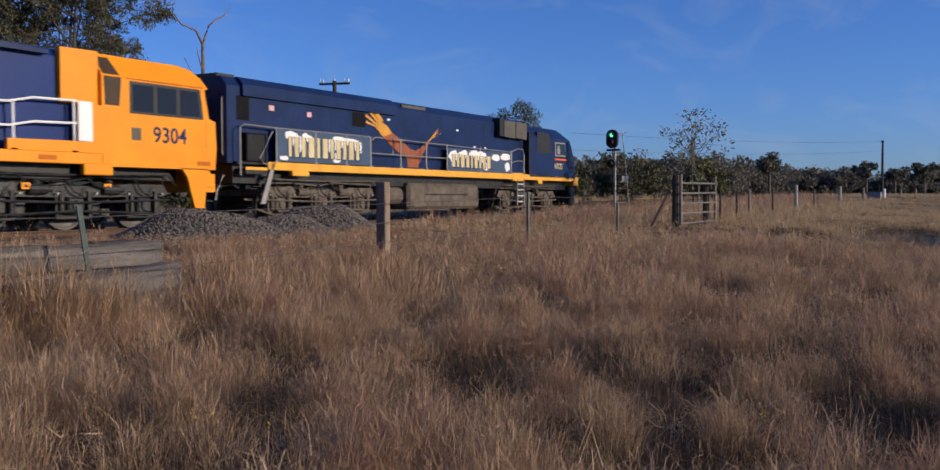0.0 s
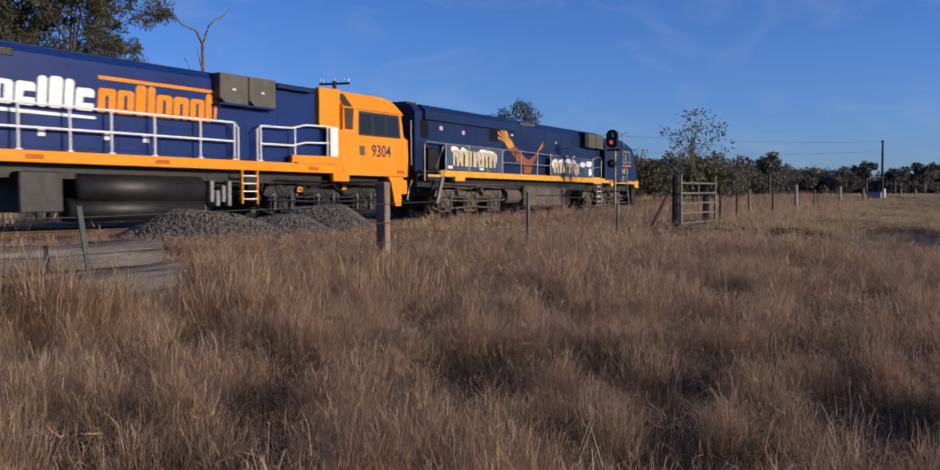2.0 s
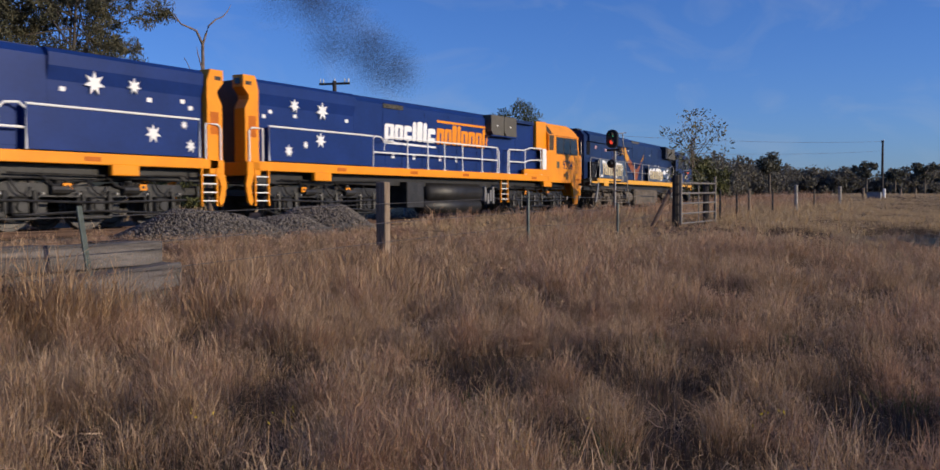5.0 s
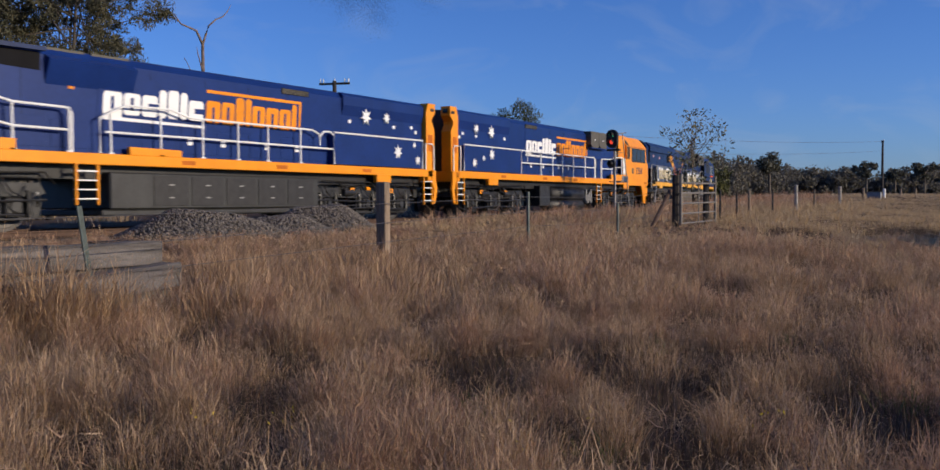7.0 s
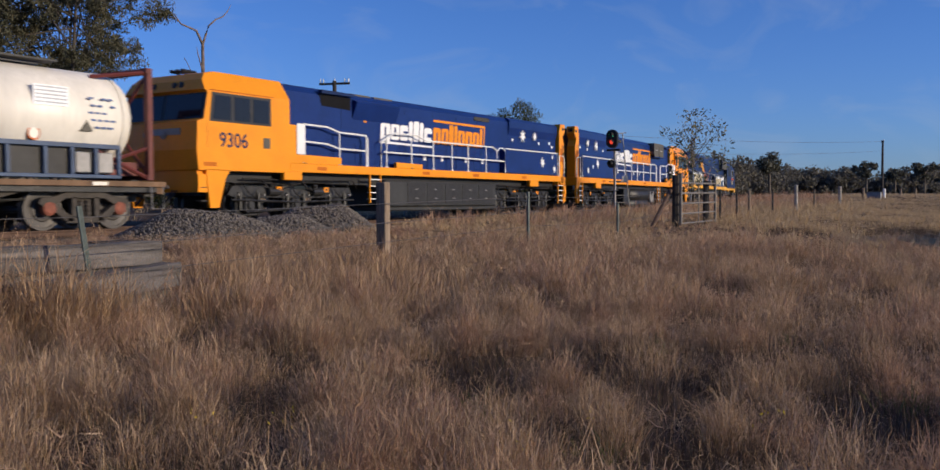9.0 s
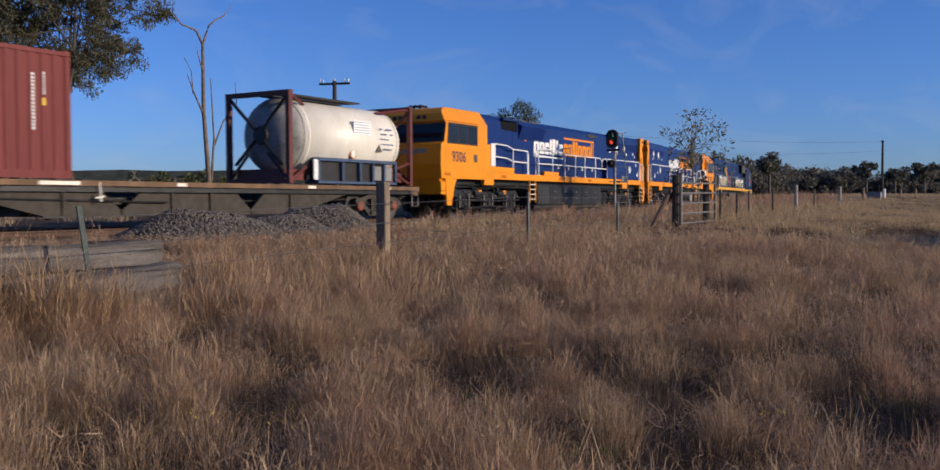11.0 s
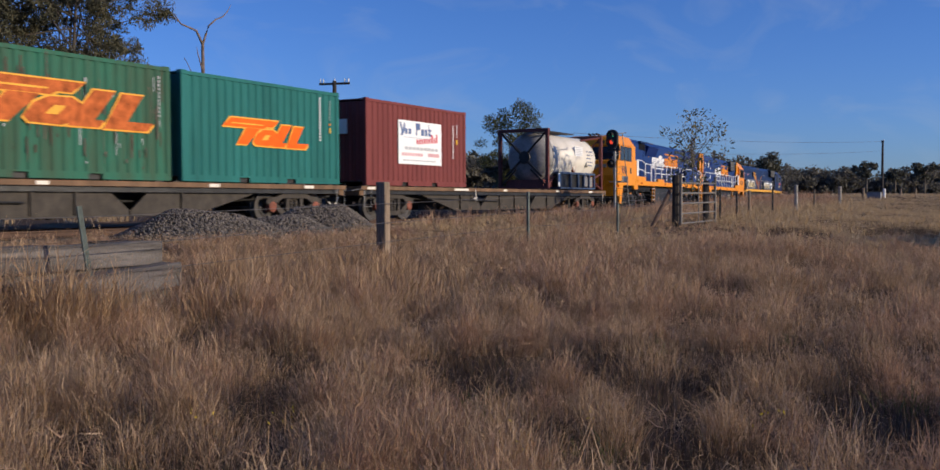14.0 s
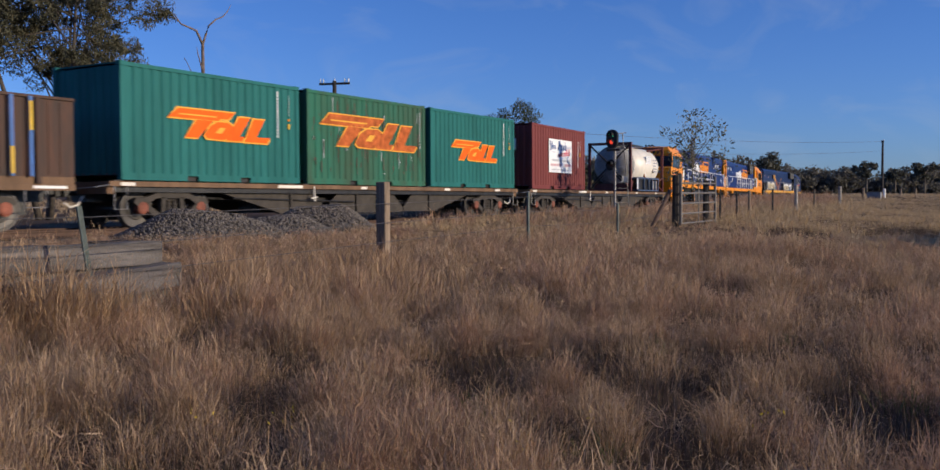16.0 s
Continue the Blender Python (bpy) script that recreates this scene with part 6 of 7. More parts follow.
def tree(name, x, y, top, crown_low, rx, ry, clumps, leaves, leaf, clump_r, material, bark, label, seed, trunk_r=0.22, lean=(0, 0), droop=0.4, shape=0.75, limbs=14, category="tree"):
    rng = np.random.default_rng(seed)
    z0 = gz(x, y)
    t = empty(name, x, y, z0, label, category)
    H, lowz = top - z0, crown_low - z0
    cs, rs = [], []
    while len(cs) < clumps:
        u = rng.uniform(-1, 1, 3)
        if np.linalg.norm(u) > 1 or np.linalg.norm(u) < 0.35:
            continue
        zz = lowz + (H - lowz) * (0.5 + 0.5 * u[2])
        cs.append((u[0] * rx + lean[0] * zz / H, u[1] * ry + lean[1] * zz / H, zz))
        rs.append(clump_r * rng.uniform(0.55, 1.25))
    V, F = leaf_cloud(cs, rs, np.full(clumps, leaves / clumps) * (np.array(rs) / clump_r) ** 2, leaf, rng, shape, droop)
    crown = raw_mesh("crown", V, F, material)
    crown.parent = t
    ttop = (lean[0] * 0.7, lean[1] * 0.7, lowz + (H - lowz) * 0.6)
    bm = tube([[(0, 0, -0.3), (lean[0] * 0.1 + 0.1, 0, H * 0.2), (lean[0] * 0.4 - 0.1, 0, lowz), ttop]], [trunk_r * 1.2, trunk_r, trunk_r * 0.8, trunk_r * 0.3], 9)
    part("trunk", bm, bark, t, smooth=True)
    for pts, rr in limb_paths((lean[0] * 0.25, lean[1] * 0.25, lowz * 0.75), ttop and [cs[k] for k in range(min(limbs, clumps))], rng, ttop, trunk_r):
        part("limb", tube([pts], rr, 6), bark, t)
    return t


def gum_tree(x, y, top, low, rx, ry, boughs, twigs, leaves, label, seed, stems):
    """A tall gum: thin stems that fork into boughs, each with tufts of small hanging leaves."""
    rng = np.random.default_rng(seed)
    z0 = gz(x, y)
    t = empty("gum_tree", x, y, z0, label, "tree")
    H, lowz = top - z0, low - z0
    cs, rs, tips = [], [], []
    while len(tips) < boughs:
        u = rng.uniform(-1, 1, 3)
        if not 0.15 < np.linalg.norm(u) < 1:
            continue
        c = np.array([u[0] * rx, u[1] * ry, lowz + (H - lowz) * (0.5 + 0.5 * u[2])])
        tips.append(c)
        for k in range(twigs):
            cs.append(c + rng.normal(0, 0.6, 3) * np.array([1.1, 1.1, 0.8]))
            rs.append(rng.uniform(0.25, 0.7))
    V, F = leaf_cloud(cs, rs, np.full(len(cs), leaves), 0.075, rng, 0.85, 0.9)
    crown = raw_mesh("crown", V, F, LEAF)
    crown.parent = t
    for k in range(stems):
        a = 2 * math.pi * k / stems + 0.6
        ex, ey = rx * 0.5 * math.cos(a), ry * 0.5 * math.sin(a)
        path = [(0.25 * math.cos(a), 0.25 * math.sin(a), -0.3), (ex * 0.35, ey * 0.35, lowz * 0.6), (ex * 0.7 + 0.2, ey * 0.7, lowz * 1.1), (ex, ey, lowz + (H - lowz) * 0.6)]
        part("trunk", tube([path], [0.17, 0.13, 0.09, 0.04], 8), GUMBARK, t, smooth=True)
        for j in range(k, boughs, 2 * stems):
            b_ = Vector(path[2]).lerp(Vector(path[3]), rng.uniform(0, 0.9)) if j % 3 else Vector(path[1]).lerp(Vector(path[2]), rng.uniform(0.2, 1))
            e = Vector(tips[j])
            m = b_.lerp(e, 0.5) + Vector((rng.uniform(-.4, .4), rng.uniform(-.4, .4), rng.uniform(0, .6)))
            part("limb", tube([[b_, m, e]], [0.05, 0.032, 0.014], 5), GUMBARK, t)
    return t


gum_tree(29.2, 42.0, 16.8, 7.2, 6.8, 5.0, 106, 9, 120, "tall gum tree with open grey green crown", 11, 3)
gum_tree(24.5, 46.0, 15.5, 7.2, 4.8, 4.2, 44, 9, 110, "tall gum tree with dense dark crown", 12, 2)
tree("acacia_tree", 65.0, 35.0, 9.0, 2.5, 3.0, 2.6, 60, 18000, 0.085, 0.8, LEAFY, BARK, "bushy olive green tree behind the track", 13, 0.2)
tree("sapling", 39.6, 12.6, 5.35, 1.8, 2.05, 1.4, 80, 1000, 0.085, 0.42, LEAFGREY, BARK, "sparse sapling with few grey leaves beside the fence", 14, 0.032, limbs=44)
tree("shrub", 68.5, 27.5, 5.4, 1.2, 1.9, 1.6, 26, 4200, 0.15, 0.8, LEAF, BARK, "dark green shrub behind the signal", 15, 0.1, category="shrub")
tree("shrub", 112.0, 34.5, 6.4, 0.8, 4.4, 3.0, 40, 6500, 0.26, 1.4, LEAFY, BARK, "round olive shrub beside the track bend", 16, 0.15, category="shrub")
tree("shrub", 97.0, 36.0, 5.6, 0.6, 3.6, 2.6, 34, 5200, 0.24, 1.3, LEAF, BARK, "dark shrub beside the track bend", 17, 0.15, category="shrub")
for k, (x, y, top, low, r) in enumerate(((152, 36, 8.6, 6.0, 2.6), (196, 28, 8.6, 5.4, 3.2), (214, 19.5, 9.0, 5.6, 3.6), (205, 24, 7.6, 5.0, 2.6))):
    tree("gum_tree", x, y, top, low, r, r * 0.8, 16, 1500, 0.3, 0.95, LEAFHAZE, BARK, "distant gum tree with flat crown above the scrub", 20 + k, 0.2)
# out-of-view shrub, added so that its shadow darkens the paddock
tree("shrub", 25.0, -7.2, 3.0, 1.5, 2.6, 0.6, 40, 9000, 0.12, 0.6, LEAF, BARK, "unseen broad shrub added to cast shade on the paddock", 31, 0.15, category="shrub")

# the dead tree
dead = empty("dead_tree", 38.0, 40.0, gz(38, 40), "bare dead tree with forked pale branches", "dead tree")
D = lambda x, z: (x - 38.0, 0.0, z - gz(38, 40))
for pts, rr in (
    ([D(38.14, 0), D(38.05, 3.0), D(37.75, 6.5), D(37.75, 10.2)], [0.22, 0.2, 0.16, 0.12]),
    ([D(37.75, 10.2), D(37.3, 10.9), D(36.2, 11.1), D(35.7, 11.6)], [0.11, 0.09, 0.06, 0.03]),
    ([D(36.0, 11.2), D(35.6, 11.5), D(35.3, 11.85)], [0.05, 0.035, 0.015]),
    ([D(37.75, 10.2), D(38.0, 10.8), D(38.2, 11.3), D(38.75, 11.75), D(39.3, 12.0), D(39.65, 12.35), D(39.95, 12.8)], [0.1, 0.085, 0.07, 0.06, 0.045, 0.035, 0.02]),
    ([D(37.75, 8.6), D(37.4, 9.6), D(37.3, 10.0)], [0.06, 0.04, 0.02]),
    ([D(37.8, 6.2), D(37.1, 7.4), D(36.6, 8.4)], [0.09, 0.06, 0.03]),
    ([D(37.0, 7.4), D(36.9, 8.6), D(36.4, 9.3)], [0.05, 0.03, 0.02]),
    ([D(38.2, 2.0), D(38.5, 5.0), D(38.3, 8.4)], [0.12, 0.08, 0.03]),
    ([D(38.5, 4.6), D(39.2, 6.0), D(40.3, 7.2), D(40.2, 8.4)], [0.08, 0.06, 0.04, 0.02]),
):
    part("branch", tube([pts], [q * 0.72 for q in rr], 7), DEADWOOD, dead, smooth=True)


def scrub_belt(name, rows, leaf, label, seed, material):
    """A far belt of scrub and trees; rows of x0, y0, x1, y1, count, height, depth."""
    rng = np.random.default_rng(seed)
    cs, rs, ns = [], [], []
    for x0, y0, x1, y1, n, h, dep in rows:
        for k in range(n):
            q = (k + rng.uniform(-.5, .5)) / n
            x, y = x0 + (x1 - x0) * q + rng.uniform(-dep, dep) * 0.4, y0 + (y1 - y0) * q + rng.uniform(0, dep)
            hh = h * rng.uniform(0.55, 1.1)
            z0 = gz(x, y)
            for j in range(7):
                zz = hh * rng.uniform(0.12, 0.92)
                cs.append((x + rng.normal() * hh * 0.28, y + rng.normal() * hh * 0.28, z0 + zz))
                rs.append(hh * rng.uniform(0.16, 0.30))
                ns.append(72)
    V, F = leaf_cloud(cs, rs, ns, leaf, rng, 0.85)
    ob = raw_mesh(name, V, F, material)
    return tagged(ob, label, "scrub", kind="stuff")


scrub_belt("scrub_belt", [(60, 120, 110, 62, 40, 3.4, 14), (80, 48, 150, 40, 90, 5.4, 9), (66, 33, 120, 42, 60, 3.6, 5), (120, 40, 230, 46, 120, 6.4, 9)], 0.33, "dense dark belt of scrub beyond the railway", 41, SCRUB)
scrub_belt("far_scrub_belt", [(215, 50, 245, 8, 150, 6.4, 14), (245, 12, 235, -40, 60, 6.2, 12), (20, 105, 70, 110, 26, 6.5, 14), (-60, 95, 20, 105, 26, 6.0, 14)], 0.40, "distant belt of dark scrub round the paddock", 42, SCRUB)
scrub_belt("low_thicket", [(47, 47, 58, 62, 12, 2.4, 6), (64, 30, 90, 37, 20, 3.0, 4)], 0.2, "low thicket of dusty green bushes behind the line", 43, LEAFY)

# wooded ridge far off
ridge = bmesh.new()
rr_ = random.Random(3)
secs = []
for k in range(60):
    a = radians(-25 + 150 * k / 59)
    h = 21 + 2.5 * math.sin(k * 0.5) + 1.0 * math.sin(k * 1.7) + rr_.uniform(-0.5, 0.5)
    h *= 1.0 if k > 20 else 0.55
    secs.append([(620 * math.cos(a), 620 * math.sin(a), -5), (660 * math.cos(a), 660 * math.sin(a), h), (760 * math.cos(a), 760 * math.sin(a), -5)])
ngon_loft(secs, ridge)
tagged(link("backdrop", ridge, mat("wooded_ridge", (0.030, 0.038, 0.030), 0.95, var=0.3, scale=0.12, bump=1.0, bscale=0.3)), "far dark wooded ridge on the horizon", "ridge", kind="structure")


# ---------------------------------------------------------------- grass
def blades(px, py, pz, h, w, lean, rng):
    """Bent three-sided blades at the given feet."""
    n = len(px)
    t = rng.uniform(0, 2 * np.pi, n)
    dx, dy = np.cos(t), np.sin(t)
    sx, sy = -dy * w, dx * w
    l1, l2 = lean * h * 0.35, lean * h
    base = np.stack([px, py, pz], 1)
    side = np.stack([sx, sy, np.zeros(n)], 1)
    m = base + np.stack([dx * l1, dy * l1, h * 0.6], 1)
    tip = base + np.stack([dx * l2, dy * l2, h * (1 - 0.25 * np.clip(lean, 0, 1.5))], 1)
    V = np.stack([base - side, base + side, m - side * 0.7, m + side * 0.7, tip], 1).reshape(-1, 3)
    k = np.arange(n)[:, None] * 5
    F = np.concatenate([k + np.array([[0, 1, 3]]), k + np.array([[0, 3, 2]]), k + np.array([[2, 3, 4]])])
    return V, F


def patchy(x, y, s, ph):
    return (np.sin(x * s + 1.7 * np.sin(y * s * 0.7 + ph)) + np.sin(y * s * 1.3 + 1.4 * np.sin(x * s * 0.9 + 2 * ph)) + np.sin((x + y) * s * 0.6 + ph)) / 3


# hollows between the clumps, darkened by dead weeds: x, y, radius
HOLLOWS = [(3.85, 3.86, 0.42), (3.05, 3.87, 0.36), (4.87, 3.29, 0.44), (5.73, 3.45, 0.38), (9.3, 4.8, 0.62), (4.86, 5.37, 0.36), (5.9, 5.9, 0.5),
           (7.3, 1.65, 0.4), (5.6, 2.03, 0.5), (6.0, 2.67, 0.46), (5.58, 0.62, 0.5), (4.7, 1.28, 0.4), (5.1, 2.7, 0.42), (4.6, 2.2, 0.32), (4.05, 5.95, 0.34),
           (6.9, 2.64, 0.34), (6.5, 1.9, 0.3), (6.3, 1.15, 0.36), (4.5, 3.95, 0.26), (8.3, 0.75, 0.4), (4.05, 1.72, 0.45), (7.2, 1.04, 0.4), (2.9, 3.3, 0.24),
           # the wide ones near x 26 are added to deepen the shrub's shade
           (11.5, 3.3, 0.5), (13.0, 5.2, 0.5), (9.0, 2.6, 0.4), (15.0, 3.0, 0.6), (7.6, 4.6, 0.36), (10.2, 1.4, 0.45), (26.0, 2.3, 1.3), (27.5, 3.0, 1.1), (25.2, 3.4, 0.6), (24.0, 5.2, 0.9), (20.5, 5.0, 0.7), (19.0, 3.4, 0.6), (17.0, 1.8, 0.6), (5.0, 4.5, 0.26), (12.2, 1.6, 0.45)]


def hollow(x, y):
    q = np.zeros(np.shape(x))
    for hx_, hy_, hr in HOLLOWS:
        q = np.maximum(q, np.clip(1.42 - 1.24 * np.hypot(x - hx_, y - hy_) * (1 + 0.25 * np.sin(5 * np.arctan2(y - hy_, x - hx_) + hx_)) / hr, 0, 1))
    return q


def grass_gap(x, y):
    """How thick the paddock grass stands: low in the gaps."""
    return 0.12 + 0.25 * patchy(x, y, 1.3, 3) + 0.5 * patchy(x, y, 4.3, 5) + 0.5 * patchy(x, y, 8.3, 2) - 1.1 * hollow(x, y)


def grass(name, n_tufts, per, r0, r1, a0, a1, hmin, hmax, width, spread, material, label, seed, thin=0.15, lean=0.55, keep=None):
    rng = np.random.default_rng(seed)
    r = np.sqrt(rng.uniform(r0 ** 2, r1 ** 2, n_tufts))
    a = np.radians(rng.uniform(a0, a1, n_tufts))
    x, y = r * np.cos(a), r * np.sin(a)
    gap = grass_gap(x, y)
    ok = (gap > -0.9 + thin) & (np.abs(y - centre_line(x)) > 3.0 + rng.uniform(0, 0.5, n_tufts))
    ok &= ~((np.hypot((x - 14.6) / 3.3, (y - 14.5) / 1.6) < 1) | (np.hypot((x - 18.6) / 2.0, (y - 15.0) / 1.3) < 1))
    ok &= ~((x > 4.5) & (x < 7.3) & (y > 7.1 + 0.3 * (x - 4.8)) & (y < 8.55))
    if keep is not None:
        ok &= keep(x, y, rng)
    x, y, gap = x[ok], y[ok], gap[ok]
    hh = (hmin + (hmax - hmin) * np.clip(0.5 + 0.45 * gap + rng.normal(0, 0.22, len(x)), 0, 1.2)) * np.clip(1.15 - 0.03 * np.clip(8 - y, 0, 20) * (x > 18), 0.45, 1.2)
    X = np.repeat(x, per) + rng.normal(0, spread, len(x) * per)
    Y = np.repeat(y, per) + rng.normal(0, spread, len(x) * per)
    H = np.repeat(hh, per) * rng.uniform(0.45, 1.15, len(X))
    V, F = blades(X, Y, ground_z(X, Y) - 0.02, H, width * rng.uniform(0.6, 1.4, len(X)), np.abs(rng.normal(0, lean, len(X))), rng)
    return tagged(raw_mesh(name, V, F, material), label, "grass", kind="stuff")


def tussocks(name, n, r0, r1, a0, a1, blades_each, rmin, rmax, hmin, hmax, width, material, label, seed, keep=None, reach=0.8, low=-0.08, mess=0.0):
    """Domed clumps of fine bent grass that spill outwards, with dark gaps between them."""
    rng = np.random.default_rng(seed)
    r = np.sqrt(rng.uniform(r0 ** 2, r1 ** 2, n))
    a = np.radians(rng.uniform(a0, a1, n))
    x, y = r * np.cos(a), r * np.sin(a)
    gap = grass_gap(x, y)
    ok = (gap > low) & (np.abs(y - centre_line(x)) > 3.3)
    ok &= ~((np.hypot((x - 14.6) / 3.5, (y - 14.5) / 1.8) < 1) | (np.hypot((x - 18.6) / 2.2, (y - 15.0) / 1.4) < 1))
    ok &= ~((x > 4.4) & (x < 7.4) & (y > 6.75 + 0.12 * (x - 4.8)) & (y < 8.7))
    ok &= ~((x > 20.5) & (x < 28.6) & (np.abs(y - 0.322 * x) < 0.75))
    if keep is not None:
        ok &= keep(x, y, rng)
    x, y, gap = x[ok], y[ok], gap[ok]
    R = rng.uniform(rmin, rmax, len(x))
    Hc = (hmin + (hmax - hmin) * np.clip(0.5 + 0.4 * gap + rng.normal(0, 0.2, len(x)), 0, 1.2)) * shorter(x, y)
    m = blades_each
    X0, Y0, RR, HH = (np.repeat(q, m) for q in (x, y, R, Hc))
    N = len(X0)
    ox, oy = rng.normal(0, 0.42, N) * RR, rng.normal(0, 0.42, N) * RR
    H = HH * rng.uniform(0.5, 1.1, N) * np.clip(1.1 - 0.45 * np.hypot(ox, oy) / RR, 0.4, 1.1)
    lx = reach * (ox / RR) * H + rng.normal(0, 0.55, N) * H
    ly = reach * (oy / RR) * H + rng.normal(0, 0.55, N) * H
    t = rng.uniform(0, 2 * np.pi, N)
    w = width * rng.uniform(0.6, 1.4, N)
    side = np.stack([np.cos(t) * w, np.sin(t) * w, np.zeros(N)], 1)
    PX, PY = X0 + ox, Y0 + oy
    base = np.stack([PX, PY, ground_z(PX, PY) - 0.02], 1)
    if mess:                    # broken stems caught higher up in the clump
        up = rng.uniform(0, 1, N) < mess
        base[up, 2] += H[up] * rng.uniform(0.25, 0.85, up.sum())
        H[up] *= rng.uniform(0.08, 0.45, up.sum())
        lx[up], ly[up] = rng.normal(0, 0.10, up.sum()), rng.normal(0, 0.10, up.sum())
    mid = base + np.stack([lx * 0.35, ly * 0.35, H * 0.62], 1)
    tip = base + np.stack([lx, ly, H * np.clip(1.0 - 0.42 * np.hypot(lx, ly) / H, 0.05, 1)], 1)
    V = np.stack([base - side, base + side, mid - side * 0.75, mid + side * 0.75, tip], 1).reshape(-1, 3)
    k = np.arange(N)[:, None] * 5
    F = np.concatenate([k + np.array([[0, 1, 3]]), k + np.array([[0, 3, 2]]), k + np.array([[2, 3, 4]])])
    return tagged(raw_mesh(name, V, F, material), label, "grass", kind="stuff")


def shorter(x, y):
    """Grass is lower in front of the heaps and out in the open paddock."""
    low = np.where((y > 9.0) & (x < 20), 0.72, 1.0)
    open_ = np.clip(1 - 0.022 * np.clip(x - 16, 0, 40) * np.clip((7 - y) / 3, 0, 1), 0.4, 1)
    gateway = 1 - 0.72 * np.clip(1.6 - 1.6 * np.hypot((x - 23.2) / 5.5, (y - 7.35) / 1.5), 0, 1)
    return low * open_ * gateway


def tangle(name, n, r0, r1, a0, a1, zmax, lmin, lmax, width, material, label, seed):
    """Loose broken stems lying every way through the grass."""
    rng = np.random.default_rng(seed)
    r = np.sqrt(rng.uniform(r0 ** 2, r1 ** 2, n))
    a = np.radians(rng.uniform(a0, a1, n))
    x, y = r * np.cos(a), r * np.sin(a)
    gap = grass_gap(x, y)
    ok = (gap > -0.16 + rng.normal(0, 0.12, n)) & (np.abs(y - centre_line(x)) > 3.6)
    ok &= ~((np.hypot((x - 14.6) / 3.3, (y - 14.5) / 1.6) < 1) | (np.hypot((x - 18.6) / 2.0, (y - 15.0) / 1.3) < 1) | ((x > 4.6) & (x < 7.3) & (y > 6.85 + 0.12 * (x - 4.8)) & (y < 8.6)))
    x, y, gap = x[ok], y[ok], gap[ok]
    n = len(x)
    z = ground_z(x, y) + zmax * np.clip(0.45 + 0.5 * gap, 0.12, 1.0) * rng.uniform(0.15, 1.0, n) ** 0.7 * shorter(x, y)
    t, e = rng.uniform(0, 2 * np.pi, n), rng.normal(0.45, 0.6, n)
    d = np.stack([np.cos(t) * np.cos(e), np.sin(t) * np.cos(e), np.sin(e)], 1)
    L = rng.uniform(lmin, lmax, n)[:, None]
    s = np.stack([-np.sin(t), np.cos(t), rng.normal(0, 0.6, n)], 1) * (width * rng.uniform(0.6, 1.4, n))[:, None]
    c = np.stack([x, y, z], 1)
    up = rng.normal(0, 0.14, (n, 3)) * L
    V = np.stack([c - d * L * 0.5, c + up - s, c + up + s, c + d * L * 0.5], 1).reshape(-1, 3)
    k = np.arange(n)[:, None] * 4
    F = np.concatenate([k + np.array([[0, 1, 2]]), k + np.array([[1, 3, 2]])])
    return tagged(raw_mesh(name, V, F, material), label, "grass", kind="stuff")


tangle("tangled_grass", 26000, 2.2, 9.5, -4, 66, 0.40, 0.06, 0.20, 0.0013, GRASS, "tangle of broken dead grass stems", 81)
tangle("tangled_grass", 16000, 2.2, 10.5, -4, 66, 0.40, 0.06, 0.22, 0.0013, GRASSRED, "tangle of reddish dead grass stems", 82)
tangle("broken_straw", 2600, 2.4, 9.5, -4, 66, 0.46, 0.14, 0.38, 0.0015, STRAW, "loose pale straw stems lying over the grass", 85)
tangle("tangled_grass", 50000, 9, 22, -2, 62, 0.46, 0.08, 0.24, 0.0026, GRASS, "tangle of dead grass stems further out", 83)
tangle("tangled_grass", 50000, 20, 60, -2, 40, 0.40, 0.14, 0.34, 0.0065, GRASSFARLIT, "tangle of dead grass stems in the paddock", 84)
paddock = lambda x, y, rng: y < 16.2
tussocks("grass_tussocks", 270, 2.2, 9.8, -4, 66, 620, 0.16, 0.40, 0.18, 0.56, 0.0014, GRASS, "domed tussocks of fine dead brown grass", 61, low=-0.30, mess=0.5)
tussocks("grass_tussocks", 105, 2.2, 9.8, -4, 66, 560, 0.14, 0.34, 0.20, 0.60, 0.0014, GRASSRED, "tussocks of reddish brown dead grass", 71, low=-0.30, mess=0.5)
tussocks("grass_tussocks", 800, 9, 19, -2, 62, 160, 0.2, 0.45, 0.24, 0.60, 0.0028, GRASS, "tussocks of dead brown grass", 62, paddock, low=-0.25, mess=0.4)
tussocks("grass_tussocks", 430, 9, 22, -2, 62, 150, 0.2, 0.45, 0.24, 0.64, 0.0028, GRASSRED, "tussocks of reddish dead grass", 72, paddock, low=-0.25, mess=0.4)
tussocks("grass_tussocks", 3600, 18, 46, -2, 48, 36, 0.3, 0.7, 0.24, 0.50, 0.006, GRASSFARLIT, "tussocks of dead grass across the paddock", 63, paddock)
tussocks("grass_tussocks", 4600, 40, 150, -4, 26, 26, 0.5, 1.1, 0.16, 0.34, 0.012, GRASSFARLIT, "dry grass over the far paddock", 64, lambda x, y, rng: y < centre_line(x) - 3)
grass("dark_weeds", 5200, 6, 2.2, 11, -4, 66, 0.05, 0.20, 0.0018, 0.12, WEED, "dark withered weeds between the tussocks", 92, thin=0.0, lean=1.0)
grass("matted_grass", 7000, 8, 8, 30, -4, 66, 0.06, 0.20, 0.0030, 0.2, GRASSRED, "short matted dead grass under the tussocks", 65, thin=0.58, lean=1.3, keep=paddock)
